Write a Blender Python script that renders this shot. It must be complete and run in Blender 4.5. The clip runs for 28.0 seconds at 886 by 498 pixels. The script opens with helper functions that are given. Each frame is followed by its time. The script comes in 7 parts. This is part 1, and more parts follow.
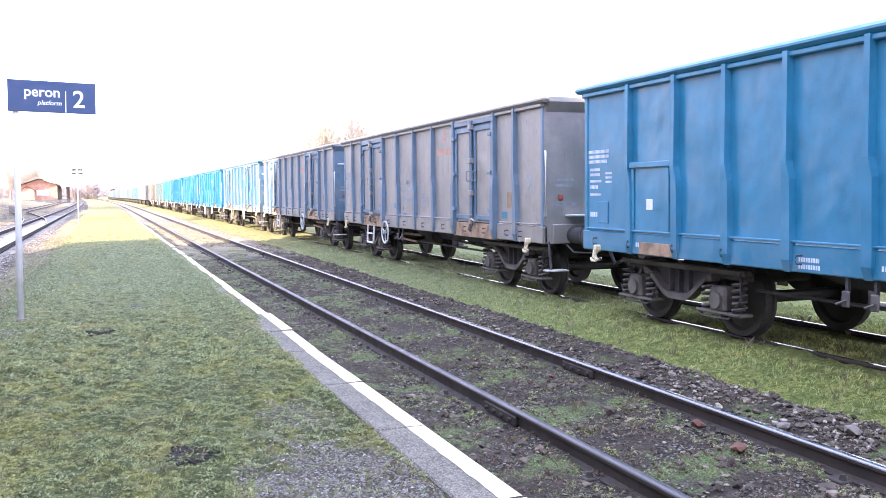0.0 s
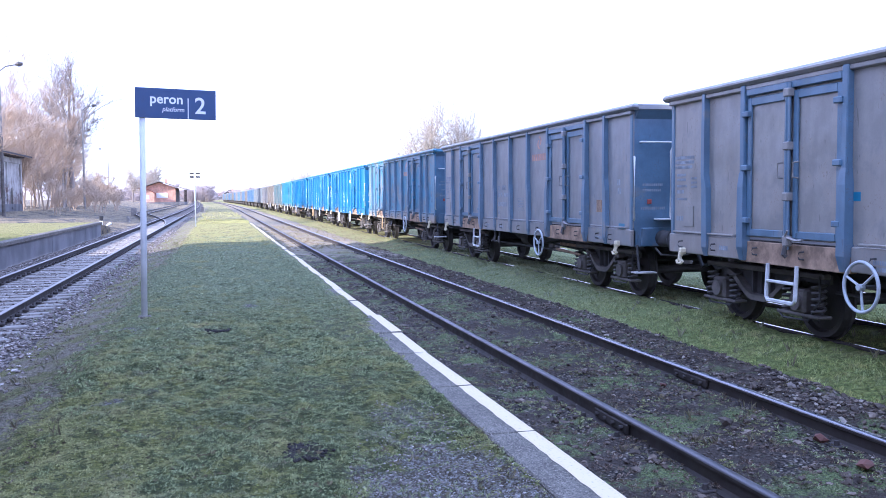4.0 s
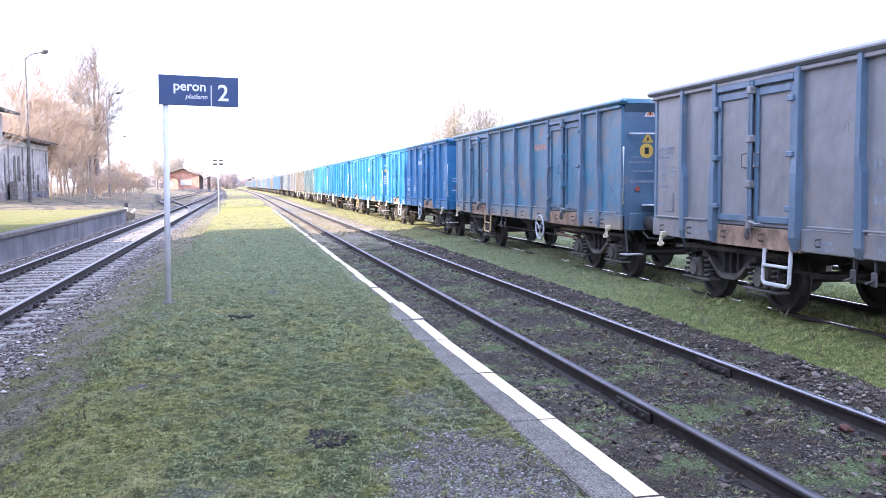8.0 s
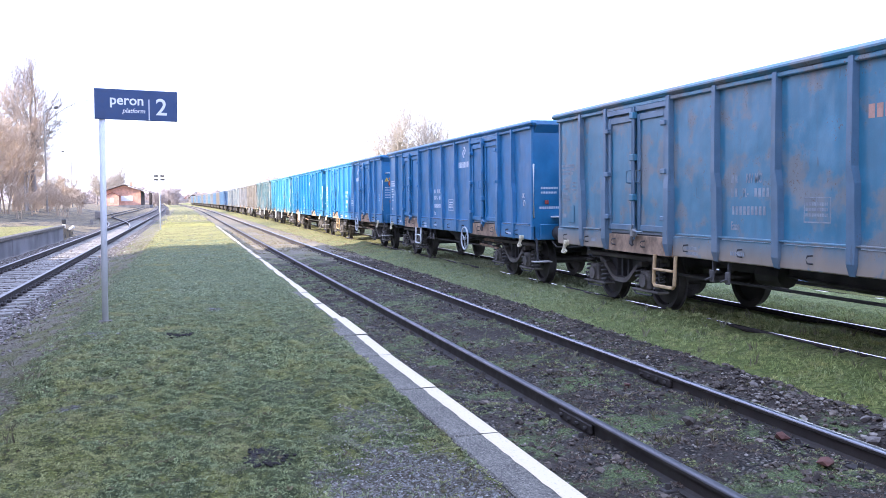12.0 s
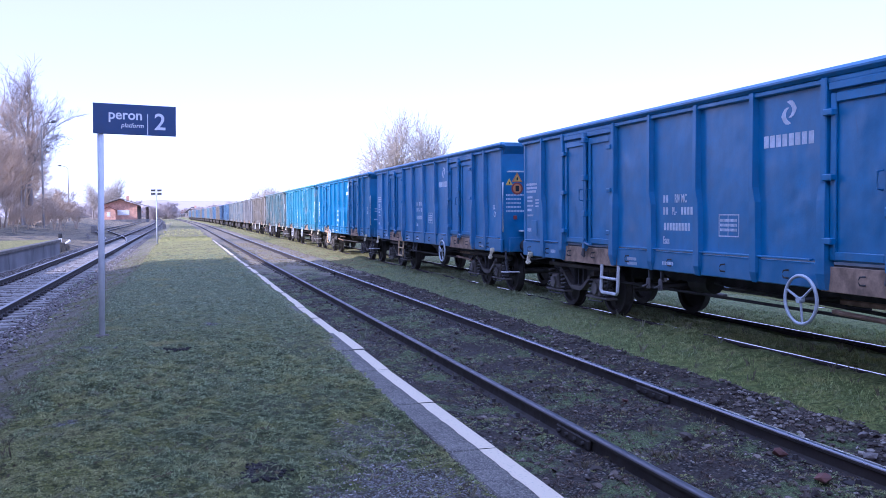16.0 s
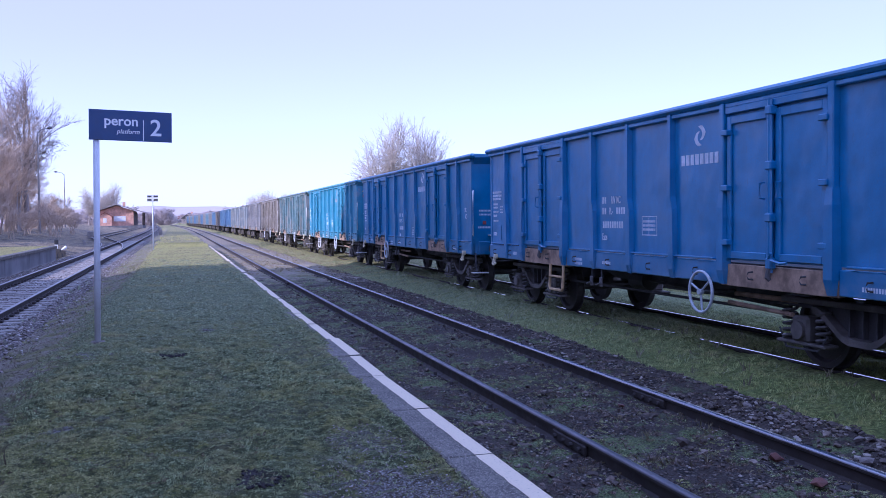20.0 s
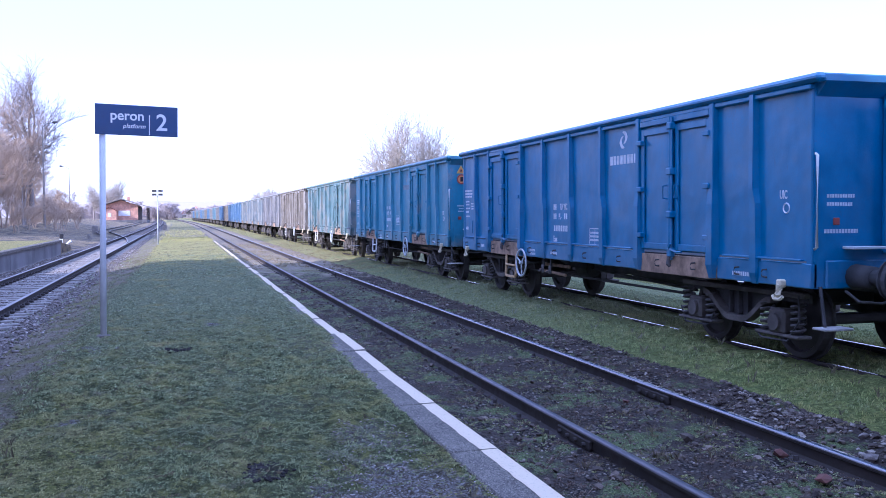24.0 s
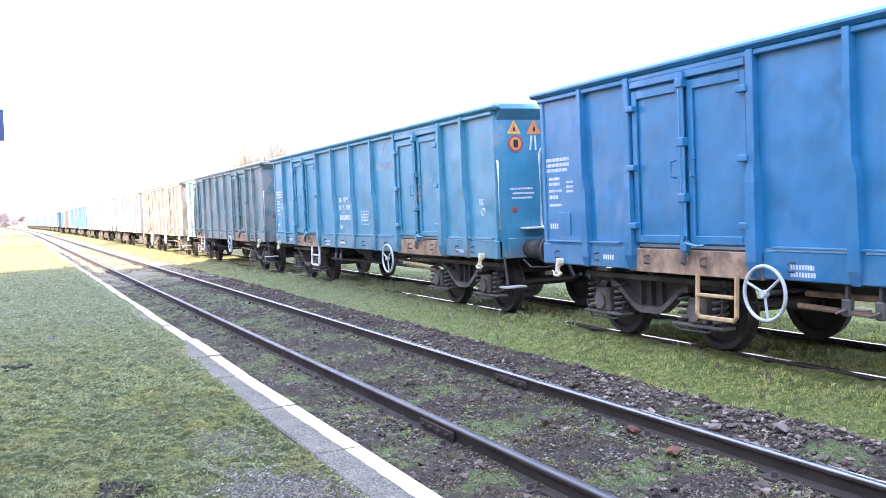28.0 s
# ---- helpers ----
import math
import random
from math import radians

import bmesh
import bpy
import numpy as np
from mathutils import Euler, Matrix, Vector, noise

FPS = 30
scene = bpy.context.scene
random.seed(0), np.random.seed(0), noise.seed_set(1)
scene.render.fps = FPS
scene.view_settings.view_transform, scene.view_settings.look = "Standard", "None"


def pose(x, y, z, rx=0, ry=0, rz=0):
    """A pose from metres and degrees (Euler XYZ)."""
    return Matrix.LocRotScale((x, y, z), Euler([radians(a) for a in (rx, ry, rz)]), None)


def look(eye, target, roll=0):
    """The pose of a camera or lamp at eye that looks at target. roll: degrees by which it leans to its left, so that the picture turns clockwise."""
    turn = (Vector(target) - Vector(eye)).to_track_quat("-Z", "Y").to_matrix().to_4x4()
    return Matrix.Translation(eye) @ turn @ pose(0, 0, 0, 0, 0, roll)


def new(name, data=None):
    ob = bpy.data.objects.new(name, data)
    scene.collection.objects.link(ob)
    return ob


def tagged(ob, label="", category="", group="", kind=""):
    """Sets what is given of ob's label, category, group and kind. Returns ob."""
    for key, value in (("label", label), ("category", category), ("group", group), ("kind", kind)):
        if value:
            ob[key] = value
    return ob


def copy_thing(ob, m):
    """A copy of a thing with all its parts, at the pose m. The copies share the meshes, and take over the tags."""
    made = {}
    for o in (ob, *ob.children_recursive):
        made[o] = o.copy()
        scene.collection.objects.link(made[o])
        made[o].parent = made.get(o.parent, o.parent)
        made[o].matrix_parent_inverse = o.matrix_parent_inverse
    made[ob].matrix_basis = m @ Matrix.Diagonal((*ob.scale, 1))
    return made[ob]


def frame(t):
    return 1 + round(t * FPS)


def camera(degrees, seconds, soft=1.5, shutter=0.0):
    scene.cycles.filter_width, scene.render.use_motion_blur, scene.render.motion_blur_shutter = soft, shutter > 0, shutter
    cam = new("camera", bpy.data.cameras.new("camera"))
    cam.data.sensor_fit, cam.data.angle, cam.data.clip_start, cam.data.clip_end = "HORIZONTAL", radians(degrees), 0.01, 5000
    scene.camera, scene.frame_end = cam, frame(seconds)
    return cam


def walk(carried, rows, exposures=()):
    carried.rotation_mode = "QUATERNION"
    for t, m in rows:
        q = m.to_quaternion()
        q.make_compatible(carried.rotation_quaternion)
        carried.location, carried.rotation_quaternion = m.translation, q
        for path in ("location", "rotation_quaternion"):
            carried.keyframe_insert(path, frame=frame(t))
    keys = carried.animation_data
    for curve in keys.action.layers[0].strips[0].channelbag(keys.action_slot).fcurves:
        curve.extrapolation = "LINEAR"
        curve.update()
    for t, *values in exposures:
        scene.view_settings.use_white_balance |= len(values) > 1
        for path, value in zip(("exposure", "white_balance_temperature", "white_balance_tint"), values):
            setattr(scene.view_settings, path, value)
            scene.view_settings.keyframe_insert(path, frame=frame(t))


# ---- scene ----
cam = camera(51.93, 28.0, soft=0.4)
# seconds, x, y, z, turn to the left, tilt up, roll
ROWS = [
    (0.0, 0.03, -0.027, 1.776, -20.488, -3.592, 0.536), (0.5, -0.02, -0.017, 1.778, -17.193, -3.572, 0.55),
    (1.0, -0.045, -0.022, 1.787, -15.342, -3.419, 0.605), (1.5, -0.036, -0.028, 1.785, -14.269, -3.27, 0.676),
    (2.0, -0.035, -0.026, 1.782, -14.237, -3.261, 0.624), (2.5, -0.036, -0.027, 1.781, -14.191, -3.109, 0.543),
    (4.5, -0.023, -0.004, 1.78, -13.7, -3.415, 0.274), (5.0, -0.017, 0.002, 1.778, -13.33, -3.511, 0.235),
    (5.5, -0.008, 0.006, 1.778, -13.069, -3.625, 0.244), (6.0, -0.009, 0.011, 1.774, -12.801, -3.717, 0.261),
    (6.5, -0.011, 0.006, 1.776, -12.658, -3.815, 0.356), (7.0, -0.009, 0.006, 1.777, -12.621, -3.926, 0.387),
    (7.5, -0.011, 0.001, 1.779, -12.555, -4.036, 0.352), (8.0, -0.023, 0.0, 1.778, -12.536, -4.098, 0.296),
    (8.5, -0.026, 0.001, 1.78, -12.511, -4.183, 0.27), (9.0, -0.018, 0.004, 1.776, -12.454, -4.285, 0.261),
    (9.5, -0.005, 0.0, 1.779, -12.655, -4.387, 0.272), (10.0, -0.008, 0.009, 1.767, -12.803, -4.478, 0.417),
    (10.5, 0.015, 0.015, 1.774, -13.646, -4.46, 0.401), (11.0, 0.016, 0.018, 1.771, -14.626, -3.867, 0.256),
    (11.5, 0.029, 0.015, 1.775, -15.514, -3.429, 0.52), (12.0, 0.027, 0.019, 1.774, -15.92, -3.212, 0.581),
    (12.5, 0.019, 0.01, 1.779, -15.892, -2.911, 0.556), (14.5, 0.011, 0.005, 1.776, -16.089, -2.596, 0.44),
    (15.0, 0.015, 0.001, 1.78, -16.178, -2.554, 0.462), (15.5, 0.012, 0.0, 1.778, -16.173, -2.388, 0.455),
    (16.0, 0.01, 0.006, 1.775, -16.13, -2.26, 0.411), (16.5, -0.001, -0.004, 1.779, -16.109, -2.204, 0.386),
    (17.0, 0.002, -0.001, 1.772, -16.166, -2.081, 0.338), (17.5, -0.001, -0.008, 1.775, -16.231, -2.108, 0.266),
    (18.0, 0.001, -0.007, 1.777, -16.428, -2.217, 0.23), (18.5, 0.004, 0.001, 1.775, -16.464, -2.21, 0.265),
    (19.0, 0.016, 0.005, 1.774, -16.406, -2.265, 0.399), (19.5, 0.019, 0.008, 1.775, -16.377, -2.236, 0.509),
    (20.0, 0.017, 0.004, 1.776, -16.339, -1.919, 0.525), (20.5, 0.004, -0.005, 1.773, -16.325, -1.819, 0.55),
    (21.0, -0.009, -0.003, 1.78, -16.307, -1.94, 0.499), (21.5, -0.009, -0.009, 1.781, -16.268, -1.902, 0.454),
    (23.5, -0.006, -0.006, 1.779, -16.127, -2.142, 0.335), (24.0, -0.0, -0.007, 1.774, -16.081, -2.194, 0.329),
    (24.5, 0.009, 0.0, 1.777, -16.045, -2.293, 0.472), (25.0, 0.015, -0.002, 1.773, -16.028, -2.256, 0.718),
    (25.5, 0.016, -0.004, 1.775, -16.176, -2.195, 0.869), (26.0, 0.02, 0.002, 1.777, -16.911, -2.065, 0.811),
    (26.5, 0.016, -0.002, 1.78, -17.835, -2.21, 0.749), (27.0, 0.012, -0.002, 1.775, -18.102, -2.307, 0.687),
    (27.5, 0.01, 0.012, 1.776, -19.553, -2.497, 1.025), (27.6, 0.009, 0.015, 1.776, -20.588, -2.512, 1.066),
    (27.9, 0.006, 0.022, 1.775, -24.346, -2.742, 2.106), (28.0, -0.001, 0.027, 1.784, -25.372, -2.765, 2.452),
]
# time, stops, kelvin, tint
EXPOSURES = [
    (0, 4.08, 6330, 15), (0.6, 3.45, 5720, 13), (1, 3.06, 5200, 14), (2, 3.06, 4900, 16), (5, 3.40, 5260, 19), (6, 3.50, 5560, 19),
    (8, 3.62, 5810, 15), (9, 3.75, 5960, 14), (10, 4.05, 6160, 13), (10.5, 3.85, 6060, 13), (11, 3.65, 5960, 13), (12, 3.38, 5560, 14),
    (14.5, 2.90, 5060, 28), (17, 2.45, 4660, 28), (18, 2.70, 4760, 28), (19, 2.55, 4680, 28), (20, 2.20, 4690, 32), (21, 2.30, 4690, 32),
    (23.5, 2.75, 4740, 25), (24.5, 2.64, 4740, 25), (26, 2.44, 4690, 25), (27, 3.15, 5330, 20), (27.6, 3.56, 5850, 17), (28, 4.19, 6200, 12),
]
walk(cam, [(t, pose(x, y, z, 90 + tilt, roll, turn)) for t, x, y, z, turn, tilt, roll in ROWS], EXPOSURES)

# ---- world and sun ----
SUN_FROM = Vector((-0.954, -0.30, 0.0)).normalized()
SUN_HEIGHT = radians(24.0)
sky_world = bpy.data.worlds.new("winter_sky")
scene.world = sky_world
sky_world.use_nodes = True
wn = sky_world.node_tree
wn.nodes.clear()
sky = wn.nodes.new("ShaderNodeTexSky")
sky.sky_type, sky.sun_disc = "NISHITA", False
sky.sun_elevation, sky.sun_rotation = SUN_HEIGHT, math.atan2(SUN_FROM.x, SUN_FROM.y)
sky.air_density, sky.dust_density, sky.ozone_density = 1.0, 0.7, 2.5
back = wn.nodes.new("ShaderNodeBackground")
back.inputs["Strength"].default_value = 0.15
wout = wn.nodes.new("ShaderNodeOutputWorld")
# a thin even veil of high winter haze over the clear sky
veil = wn.nodes.new("ShaderNodeMix")
veil.data_type = "RGBA"
veil.inputs[0].default_value = 0.90
# the haze is white over the horizon, bluer above it, and brightens again towards the zenith
up = wn.nodes.new("ShaderNodeTexCoord")
upz = wn.nodes.new("ShaderNodeSeparateXYZ")
wn.links.new(up.outputs["Generated"], upz.inputs[0])
haze = wn.nodes.new("ShaderNodeValToRGB")
haze.color_ramp.interpolation = "EASE"
haze.color_ramp.elements[0].color = (1.36, 1.32, 1.50, 1.0)
haze.color_ramp.elements[1].color = (1.46, 1.74, 2.34, 1.0)
haze.color_ramp.elements.new(0.22).color = (1.05, 0.91, 1.24, 1.0)
wn.links.new(upz.outputs["Z"], haze.inputs[0])
wn.links.new(haze.outputs[0], veil.inputs[7])
wn.links.new(sky.outputs[0], veil.inputs[6])
wn.links.new(veil.outputs[2], back.inputs["Color"])
wn.links.new(back.outputs[0], wout.inputs["Surface"])
sun_data = bpy.data.lights.new("sun", "SUN")
sun_data.energy, sun_data.angle, sun_data.color = 1.25, radians(0.6), (1.0, 0.84, 0.64)
sun = new("sun", sun_data)
sun.matrix_basis = look((-60, -20, 40), Vector((-60, -20, 40)) - (SUN_FROM * math.cos(SUN_HEIGHT) + Vector((0, 0, math.sin(SUN_HEIGHT)))))


# ---- materials ----
class Nodes:
    """Builds one node material."""

    def __init__(self, name):
        self.mat = bpy.data.materials.new(name)
        self.mat.use_nodes = True
        self.t = self.mat.node_tree
        self.b = self.t.nodes["Principled BSDF"]
        self.co = self.t.nodes.new("ShaderNodeTexCoord").outputs["Object"]

    def put(self, kind, **inputs):
        n = self.t.nodes.new(kind)
        for k, v in inputs.items():
            self.feed(n.inputs[k.replace("_", " ")], v)
        return n

    def feed(self, socket, v):
        if isinstance(v, bpy.types.NodeSocket):
            self.t.links.new(v, socket)
        else:
            socket.default_value = v

    def scaled(self, sx, sy, sz, off=(0, 0, 0)):
        n = self.t.nodes.new("ShaderNodeMapping")
        n.inputs["Scale"].default_value = (sx, sy, sz)
        n.inputs["Location"].default_value = off
        self.t.links.new(self.co, n.inputs["Vector"])
        return n.outputs[0]

    def noise(self, scale, detail=4, rough=0.6, co=None):
        n = self.put("ShaderNodeTexNoise", Scale=scale, Detail=detail, Roughness=rough)
        self.t.links.new(co or self.co, n.inputs["Vector"])
        return n.outputs["Fac"]

    def voronoi(self, scale, co=None, out="Distance", feature="F1"):
        n = self.t.nodes.new("ShaderNodeTexVoronoi")
        n.feature = feature
        n.inputs["Scale"].default_value = scale
        self.t.links.new(co or self.co, n.inputs["Vector"])
        return n.outputs[out]

    def ramp(self, fac, lo, hi, a=0.0, b=1.0):
        n = self.t.nodes.new("ShaderNodeMapRange")
        n.interpolation_type = "SMOOTHSTEP"
        for k, v in zip(("Value", "From Min", "From Max", "To Min", "To Max"), (fac, lo, hi, a, b)):
            self.feed(n.inputs[k], v)
        return n.outputs[0]

    def math(self, op, a, b=0.0):
        n = self.t.nodes.new("ShaderNodeMath")
        n.operation = op
        self.feed(n.inputs[0], a)
        self.feed(n.inputs[1], b)
        return n.outputs[0]

    def mix(self, fac, a, b, mode="MIX"):
        n = self.t.nodes.new("ShaderNodeMix")
        n.data_type, n.blend_type = "RGBA", mode
        self.feed(n.inputs[0], fac)
        for s, v in ((n.inputs[6], a), (n.inputs[7], b)):
            self.feed(s, v if isinstance(v, bpy.types.NodeSocket) else (*v, 1.0))
        return n.outputs[2]

    def attr(self, name):
        n = self.t.nodes.new("ShaderNodeAttribute")
        n.attribute_name = name
        return n.outputs["Fac"]

    def along(self):
        n = self.t.nodes.new("ShaderNodeSeparateXYZ")
        self.t.links.new(self.co, n.inputs[0])
        return n.outputs[1]

    def across(self):
        n = self.t.nodes.new("ShaderNodeSeparateXYZ")
        self.t.links.new(self.co, n.inputs[0])
        return n.outputs[0]

    def random(self):
        return self.t.nodes.new("ShaderNodeObjectInfo").outputs["Random"]

    def island(self):
        return self.t.nodes.new("ShaderNodeNewGeometry").outputs["Random Per Island"]

    def bump(self, height, strength=0.4, dist=0.01):
        n = self.put("ShaderNodeBump", Height=height, Strength=strength, Distance=dist)
        self.t.links.new(n.outputs[0], self.b.inputs["Normal"])

    def done(self, color, rough=0.7, metal=0.0, spec=None):
        self.feed(self.b.inputs["Base Color"], color if isinstance(color, bpy.types.NodeSocket) else (*color, 1.0))
        self.feed(self.b.inputs["Roughness"], rough)
        self.feed(self.b.inputs["Metallic"], metal)
        if spec is not None:
            self.feed(self.b.inputs["Specular IOR Level"], spec)
        return self.mat


def plain(name, c, rough=0.6, metal=0.0, vary=0.25, scale=6.0, grain=60.0):
    """One colour with soft blotches and fine grain."""
    n = Nodes(name)
    dark = tuple(v * (1 - vary) for v in c)
    light = tuple(min(1, v * (1 + vary)) for v in c)
    col = n.mix(n.ramp(n.noise(scale), 0.3, 0.7), dark, light)
    col = n.mix(n.ramp(n.noise(grain), 0.35, 0.75, 0.0, 0.35), col, dark)
    n.bump(n.noise(grain), 0.25, 0.004)
    return n.done(col, n.ramp(n.noise(scale * 2), 0.3, 0.7, max(0, rough - 0.12), min(1, rough + 0.12)), metal)


def paint(name, base, worn, amount, rust, seed, gloss=0.42, primer=(0.20, 0.17, 0.15), bare=0.42):
    """Wagon paint: chalky patches, rain streaks, rust at the seams."""
    n = Nodes(name)
    o = (seed * 3.7, seed * 5.1, seed * 1.3)
    big = n.noise(0.9, 5, 0.62, n.scaled(1, 1, 1, o))
    mid = n.noise(3.2, 5, 0.65, n.scaled(1, 1, 1, o))
    streak = n.noise(5.0, 4, 0.6, n.scaled(1.6, 1.6, 0.12, o))
    fine = n.noise(38.0, 3, 0.6, n.scaled(1, 1, 1, o))
    col = n.mix(n.ramp(mid, 0.3, 0.72), tuple(v * 0.86 for v in base), tuple(v * 1.14 for v in base))
    wear = n.math("ADD", n.math("MULTIPLY", big, 0.62), n.math("MULTIPLY", mid, 0.38))
    col = n.mix(n.ramp(wear, 0.70 - 0.42 * amount, 0.76 - 0.36 * amount), col, worn)
    col = n.mix(n.ramp(streak, 0.5, 0.8, 0.0, 0.10 + 0.35 * amount), col, tuple(v * 0.6 + 0.02 for v in worn))
    spots = n.math("MULTIPLY", n.ramp(fine, 0.56, 0.66), n.ramp(mid, 0.5, 0.66))
    col = n.mix(n.math("MULTIPLY", spots, rust), col, (0.13, 0.062, 0.03))
    scuff = n.noise(7.0, 3, 0.55, n.scaled(2.2, 2.2, 0.55, o))
    col = n.mix(n.ramp(scuff, 0.68, 0.72, 0.0, 0.12 + 0.6 * amount), col, (0.055, 0.042, 0.038))
    grime = n.math("MULTIPLY", n.ramp(n.noise(2.2, 4, 0.6, n.scaled(2.5, 2.5, 0.25, o)), 0.42, 0.68), 0.10 + 0.2 * amount)
    col = n.mix(grime, col, tuple(v * 0.45 + 0.012 for v in base))
    low = n.t.nodes.new("ShaderNodeSeparateXYZ")
    n.t.links.new(n.co, low.inputs[0])
    foot = n.math("MULTIPLY", n.ramp(low.outputs[2], 1.35, 0.92), n.ramp(mid, bare, bare + 0.16))
    col = n.mix(n.math("MULTIPLY", foot, min(1.0, rust)), col, primer)
    dents = n.noise(1.7, 2, 0.5, n.scaled(1, 1, 0.8, o))
    n.bump(n.math("ADD", n.math("MULTIPLY", dents, 6.0), n.math("MULTIPLY", fine, 0.12)), 0.36, 0.02)
    return n.done(col, n.ramp(wear, 0.35, 0.65, gloss - 0.14, gloss + 0.08), 0.0, 1.0)


def grass_ground(name, moss, green, straw, earth, earth_lo=0.60, pale=(0.28, 0.30, 0.18)):
    n = Nodes(name)
    big, mid, fine = n.noise(0.55, 4), n.noise(3.1, 5, 0.65), n.noise(55, 4, 0.7)
    mossy = n.math("ADD", mid, n.math("MULTIPLY", n.ramp(n.across(), 0.1, -1.1, 0.0, 0.13), n.ramp(n.along(), 10.0, 6.5)))
    col = n.mix(n.ramp(mossy, 0.44, 0.60), green, moss)
    # paler with distance: haze and lightening at a grazing view put into the colour
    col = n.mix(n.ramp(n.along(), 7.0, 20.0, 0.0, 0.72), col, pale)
    # straw in random patches, more along the line to paint in the sunlit stretch
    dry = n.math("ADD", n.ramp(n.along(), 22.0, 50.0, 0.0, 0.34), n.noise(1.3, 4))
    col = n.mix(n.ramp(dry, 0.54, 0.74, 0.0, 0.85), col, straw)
    col = n.mix(n.ramp(n.noise(7.3, 4), 0.54, 0.66, 0.0, 0.8), col, tuple(v * 0.52 for v in green))
    # dark spots: shade in the gaps of the mat, put into the colour
    col = n.mix(n.ramp(n.noise(21, 3), 0.50, 0.62, 0.0, 0.8), col, tuple(v * 0.42 for v in green))
    crisp = n.noise(120, 5, 0.75, n.scaled(1, 0.6, 1))
    col = n.mix(n.ramp(crisp, 0.54, 0.64, 0.0, 0.55), col, tuple(min(1, v * 1.9) for v in moss))
    bare = n.math("MAXIMUM", n.math("MULTIPLY", n.ramp(big, earth_lo, earth_lo + 0.1), 0.75), n.attr("bare"))
    grit = n.voronoi(80)
    pebble = n.t.nodes.new("ShaderNodeTexVoronoi")
    pebble.inputs["Scale"].default_value = 80
    n.t.links.new(n.co, pebble.inputs["Vector"])
    grey = sum(earth) / 3.0
    stone = n.mix(n.ramp(pebble.outputs["Color"], 0.25, 0.9), tuple(v * 0.5 for v in earth), (grey * 2.7, grey * 2.6, grey * 2.5))
    col = n.mix(n.ramp(n.math("ADD", bare, n.math("MULTIPLY", fine, 0.5)), 0.55, 0.85), col, stone)
    # dead grass and earth on the slope down to the ballast
    straws = n.noise(60, 4, 0.7, n.scaled(0.5, 2.2, 1))
    litter = n.mix(n.ramp(straws, 0.36, 0.64), (0.15, 0.125, 0.098), (0.42, 0.36, 0.275))
    litter = n.mix(n.ramp(n.noise(1.6, 4), 0.44, 0.60, 0.0, 0.7), litter, tuple(v * 0.8 for v in moss))
    col = n.mix(n.ramp(n.math("ADD", n.attr("thatch"), n.math("MULTIPLY", n.noise(5.0, 4), 0.6)), 0.65, 1.05), col, litter)
    # near turf darkened in specks, painting the shade between the blades
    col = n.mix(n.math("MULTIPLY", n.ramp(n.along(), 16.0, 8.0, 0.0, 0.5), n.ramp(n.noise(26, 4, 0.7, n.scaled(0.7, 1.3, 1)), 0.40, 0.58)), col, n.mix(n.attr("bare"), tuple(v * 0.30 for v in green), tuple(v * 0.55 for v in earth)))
    col = n.mix(n.attr("soil"), col, (0.022, 0.016, 0.013))
    col = n.mix(n.ramp(fine, 0.35, 0.65, 0.0, 0.45), col, tuple(v * 0.35 for v in green))
    n.bump(n.math("ADD", n.math("ADD", fine, n.math("MULTIPLY", n.noise(14, 3), 1.2)), n.math("MULTIPLY", grit, -0.5)), 1.0, 0.035)
    return n.done(col, 0.95, 0.0, 0.15)


def stones(name, a, b, c, scale=24.0, soil=0.0, green=0.0):
    n = Nodes(name)
    v = n.t.nodes.new("ShaderNodeTexVoronoi")
    v.inputs["Scale"].default_value = scale
    n.t.links.new(n.co, v.inputs["Vector"])
    sep = n.t.nodes.new("ShaderNodeSeparateColor")
    n.t.links.new(v.outputs["Color"], sep.inputs[0])
    col = n.mix(sep.outputs[0], a, b)
    col = n.mix(n.ramp(sep.outputs[1], 0.72, 0.8), col, c)
    col = n.mix(n.ramp(v.outputs["Distance"], 0.25, 0.7), col, tuple(x * 0.25 for x in a))
    if soil:
        col = n.mix(n.ramp(n.noise(2.3, 5, 0.7), 0.62 - soil * 0.3, 0.72 - soil * 0.25), col, (0.045, 0.034, 0.027))
        # pale tan patches, increased farther on to paint the bed's sunlit stretch
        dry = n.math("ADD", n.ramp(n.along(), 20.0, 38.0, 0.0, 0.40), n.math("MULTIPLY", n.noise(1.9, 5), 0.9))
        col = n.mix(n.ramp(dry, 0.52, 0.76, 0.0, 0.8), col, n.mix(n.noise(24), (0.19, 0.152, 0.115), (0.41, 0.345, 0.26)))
    if green:
        cover = n.ramp(n.math("ADD", n.noise(1.1, 5, 0.7), n.math("MULTIPLY", n.attr("bare"), -0.3)), 0.62 - green * 0.3, 0.70 - green * 0.25)
        leaf = n.mix(n.ramp(n.noise(85, 4, 0.75), 0.38, 0.64), (0.028, 0.038, 0.018), (0.17, 0.20, 0.075))
        straw = n.mix(n.ramp(n.noise(70, 4, 0.75), 0.38, 0.64), (0.17, 0.135, 0.085), (0.44, 0.37, 0.235))
        # green gives way to straw farther on, a painted warm sunlit tone
        leaf = n.mix(n.ramp(n.math("ADD", n.along(), n.math("MULTIPLY", n.noise(0.7, 4), 10.0)), 30.0, 42.0, 0.0, 0.85), leaf, straw)
        col = n.mix(cover, col, leaf)
    n.bump(n.math("ADD", n.math("MULTIPLY", v.outputs["Distance"], -1.0), n.math("MULTIPLY", n.noise(70), 0.4)), 0.9, 0.03)
    return n.done(col, 0.9, 0.0, 0.25)


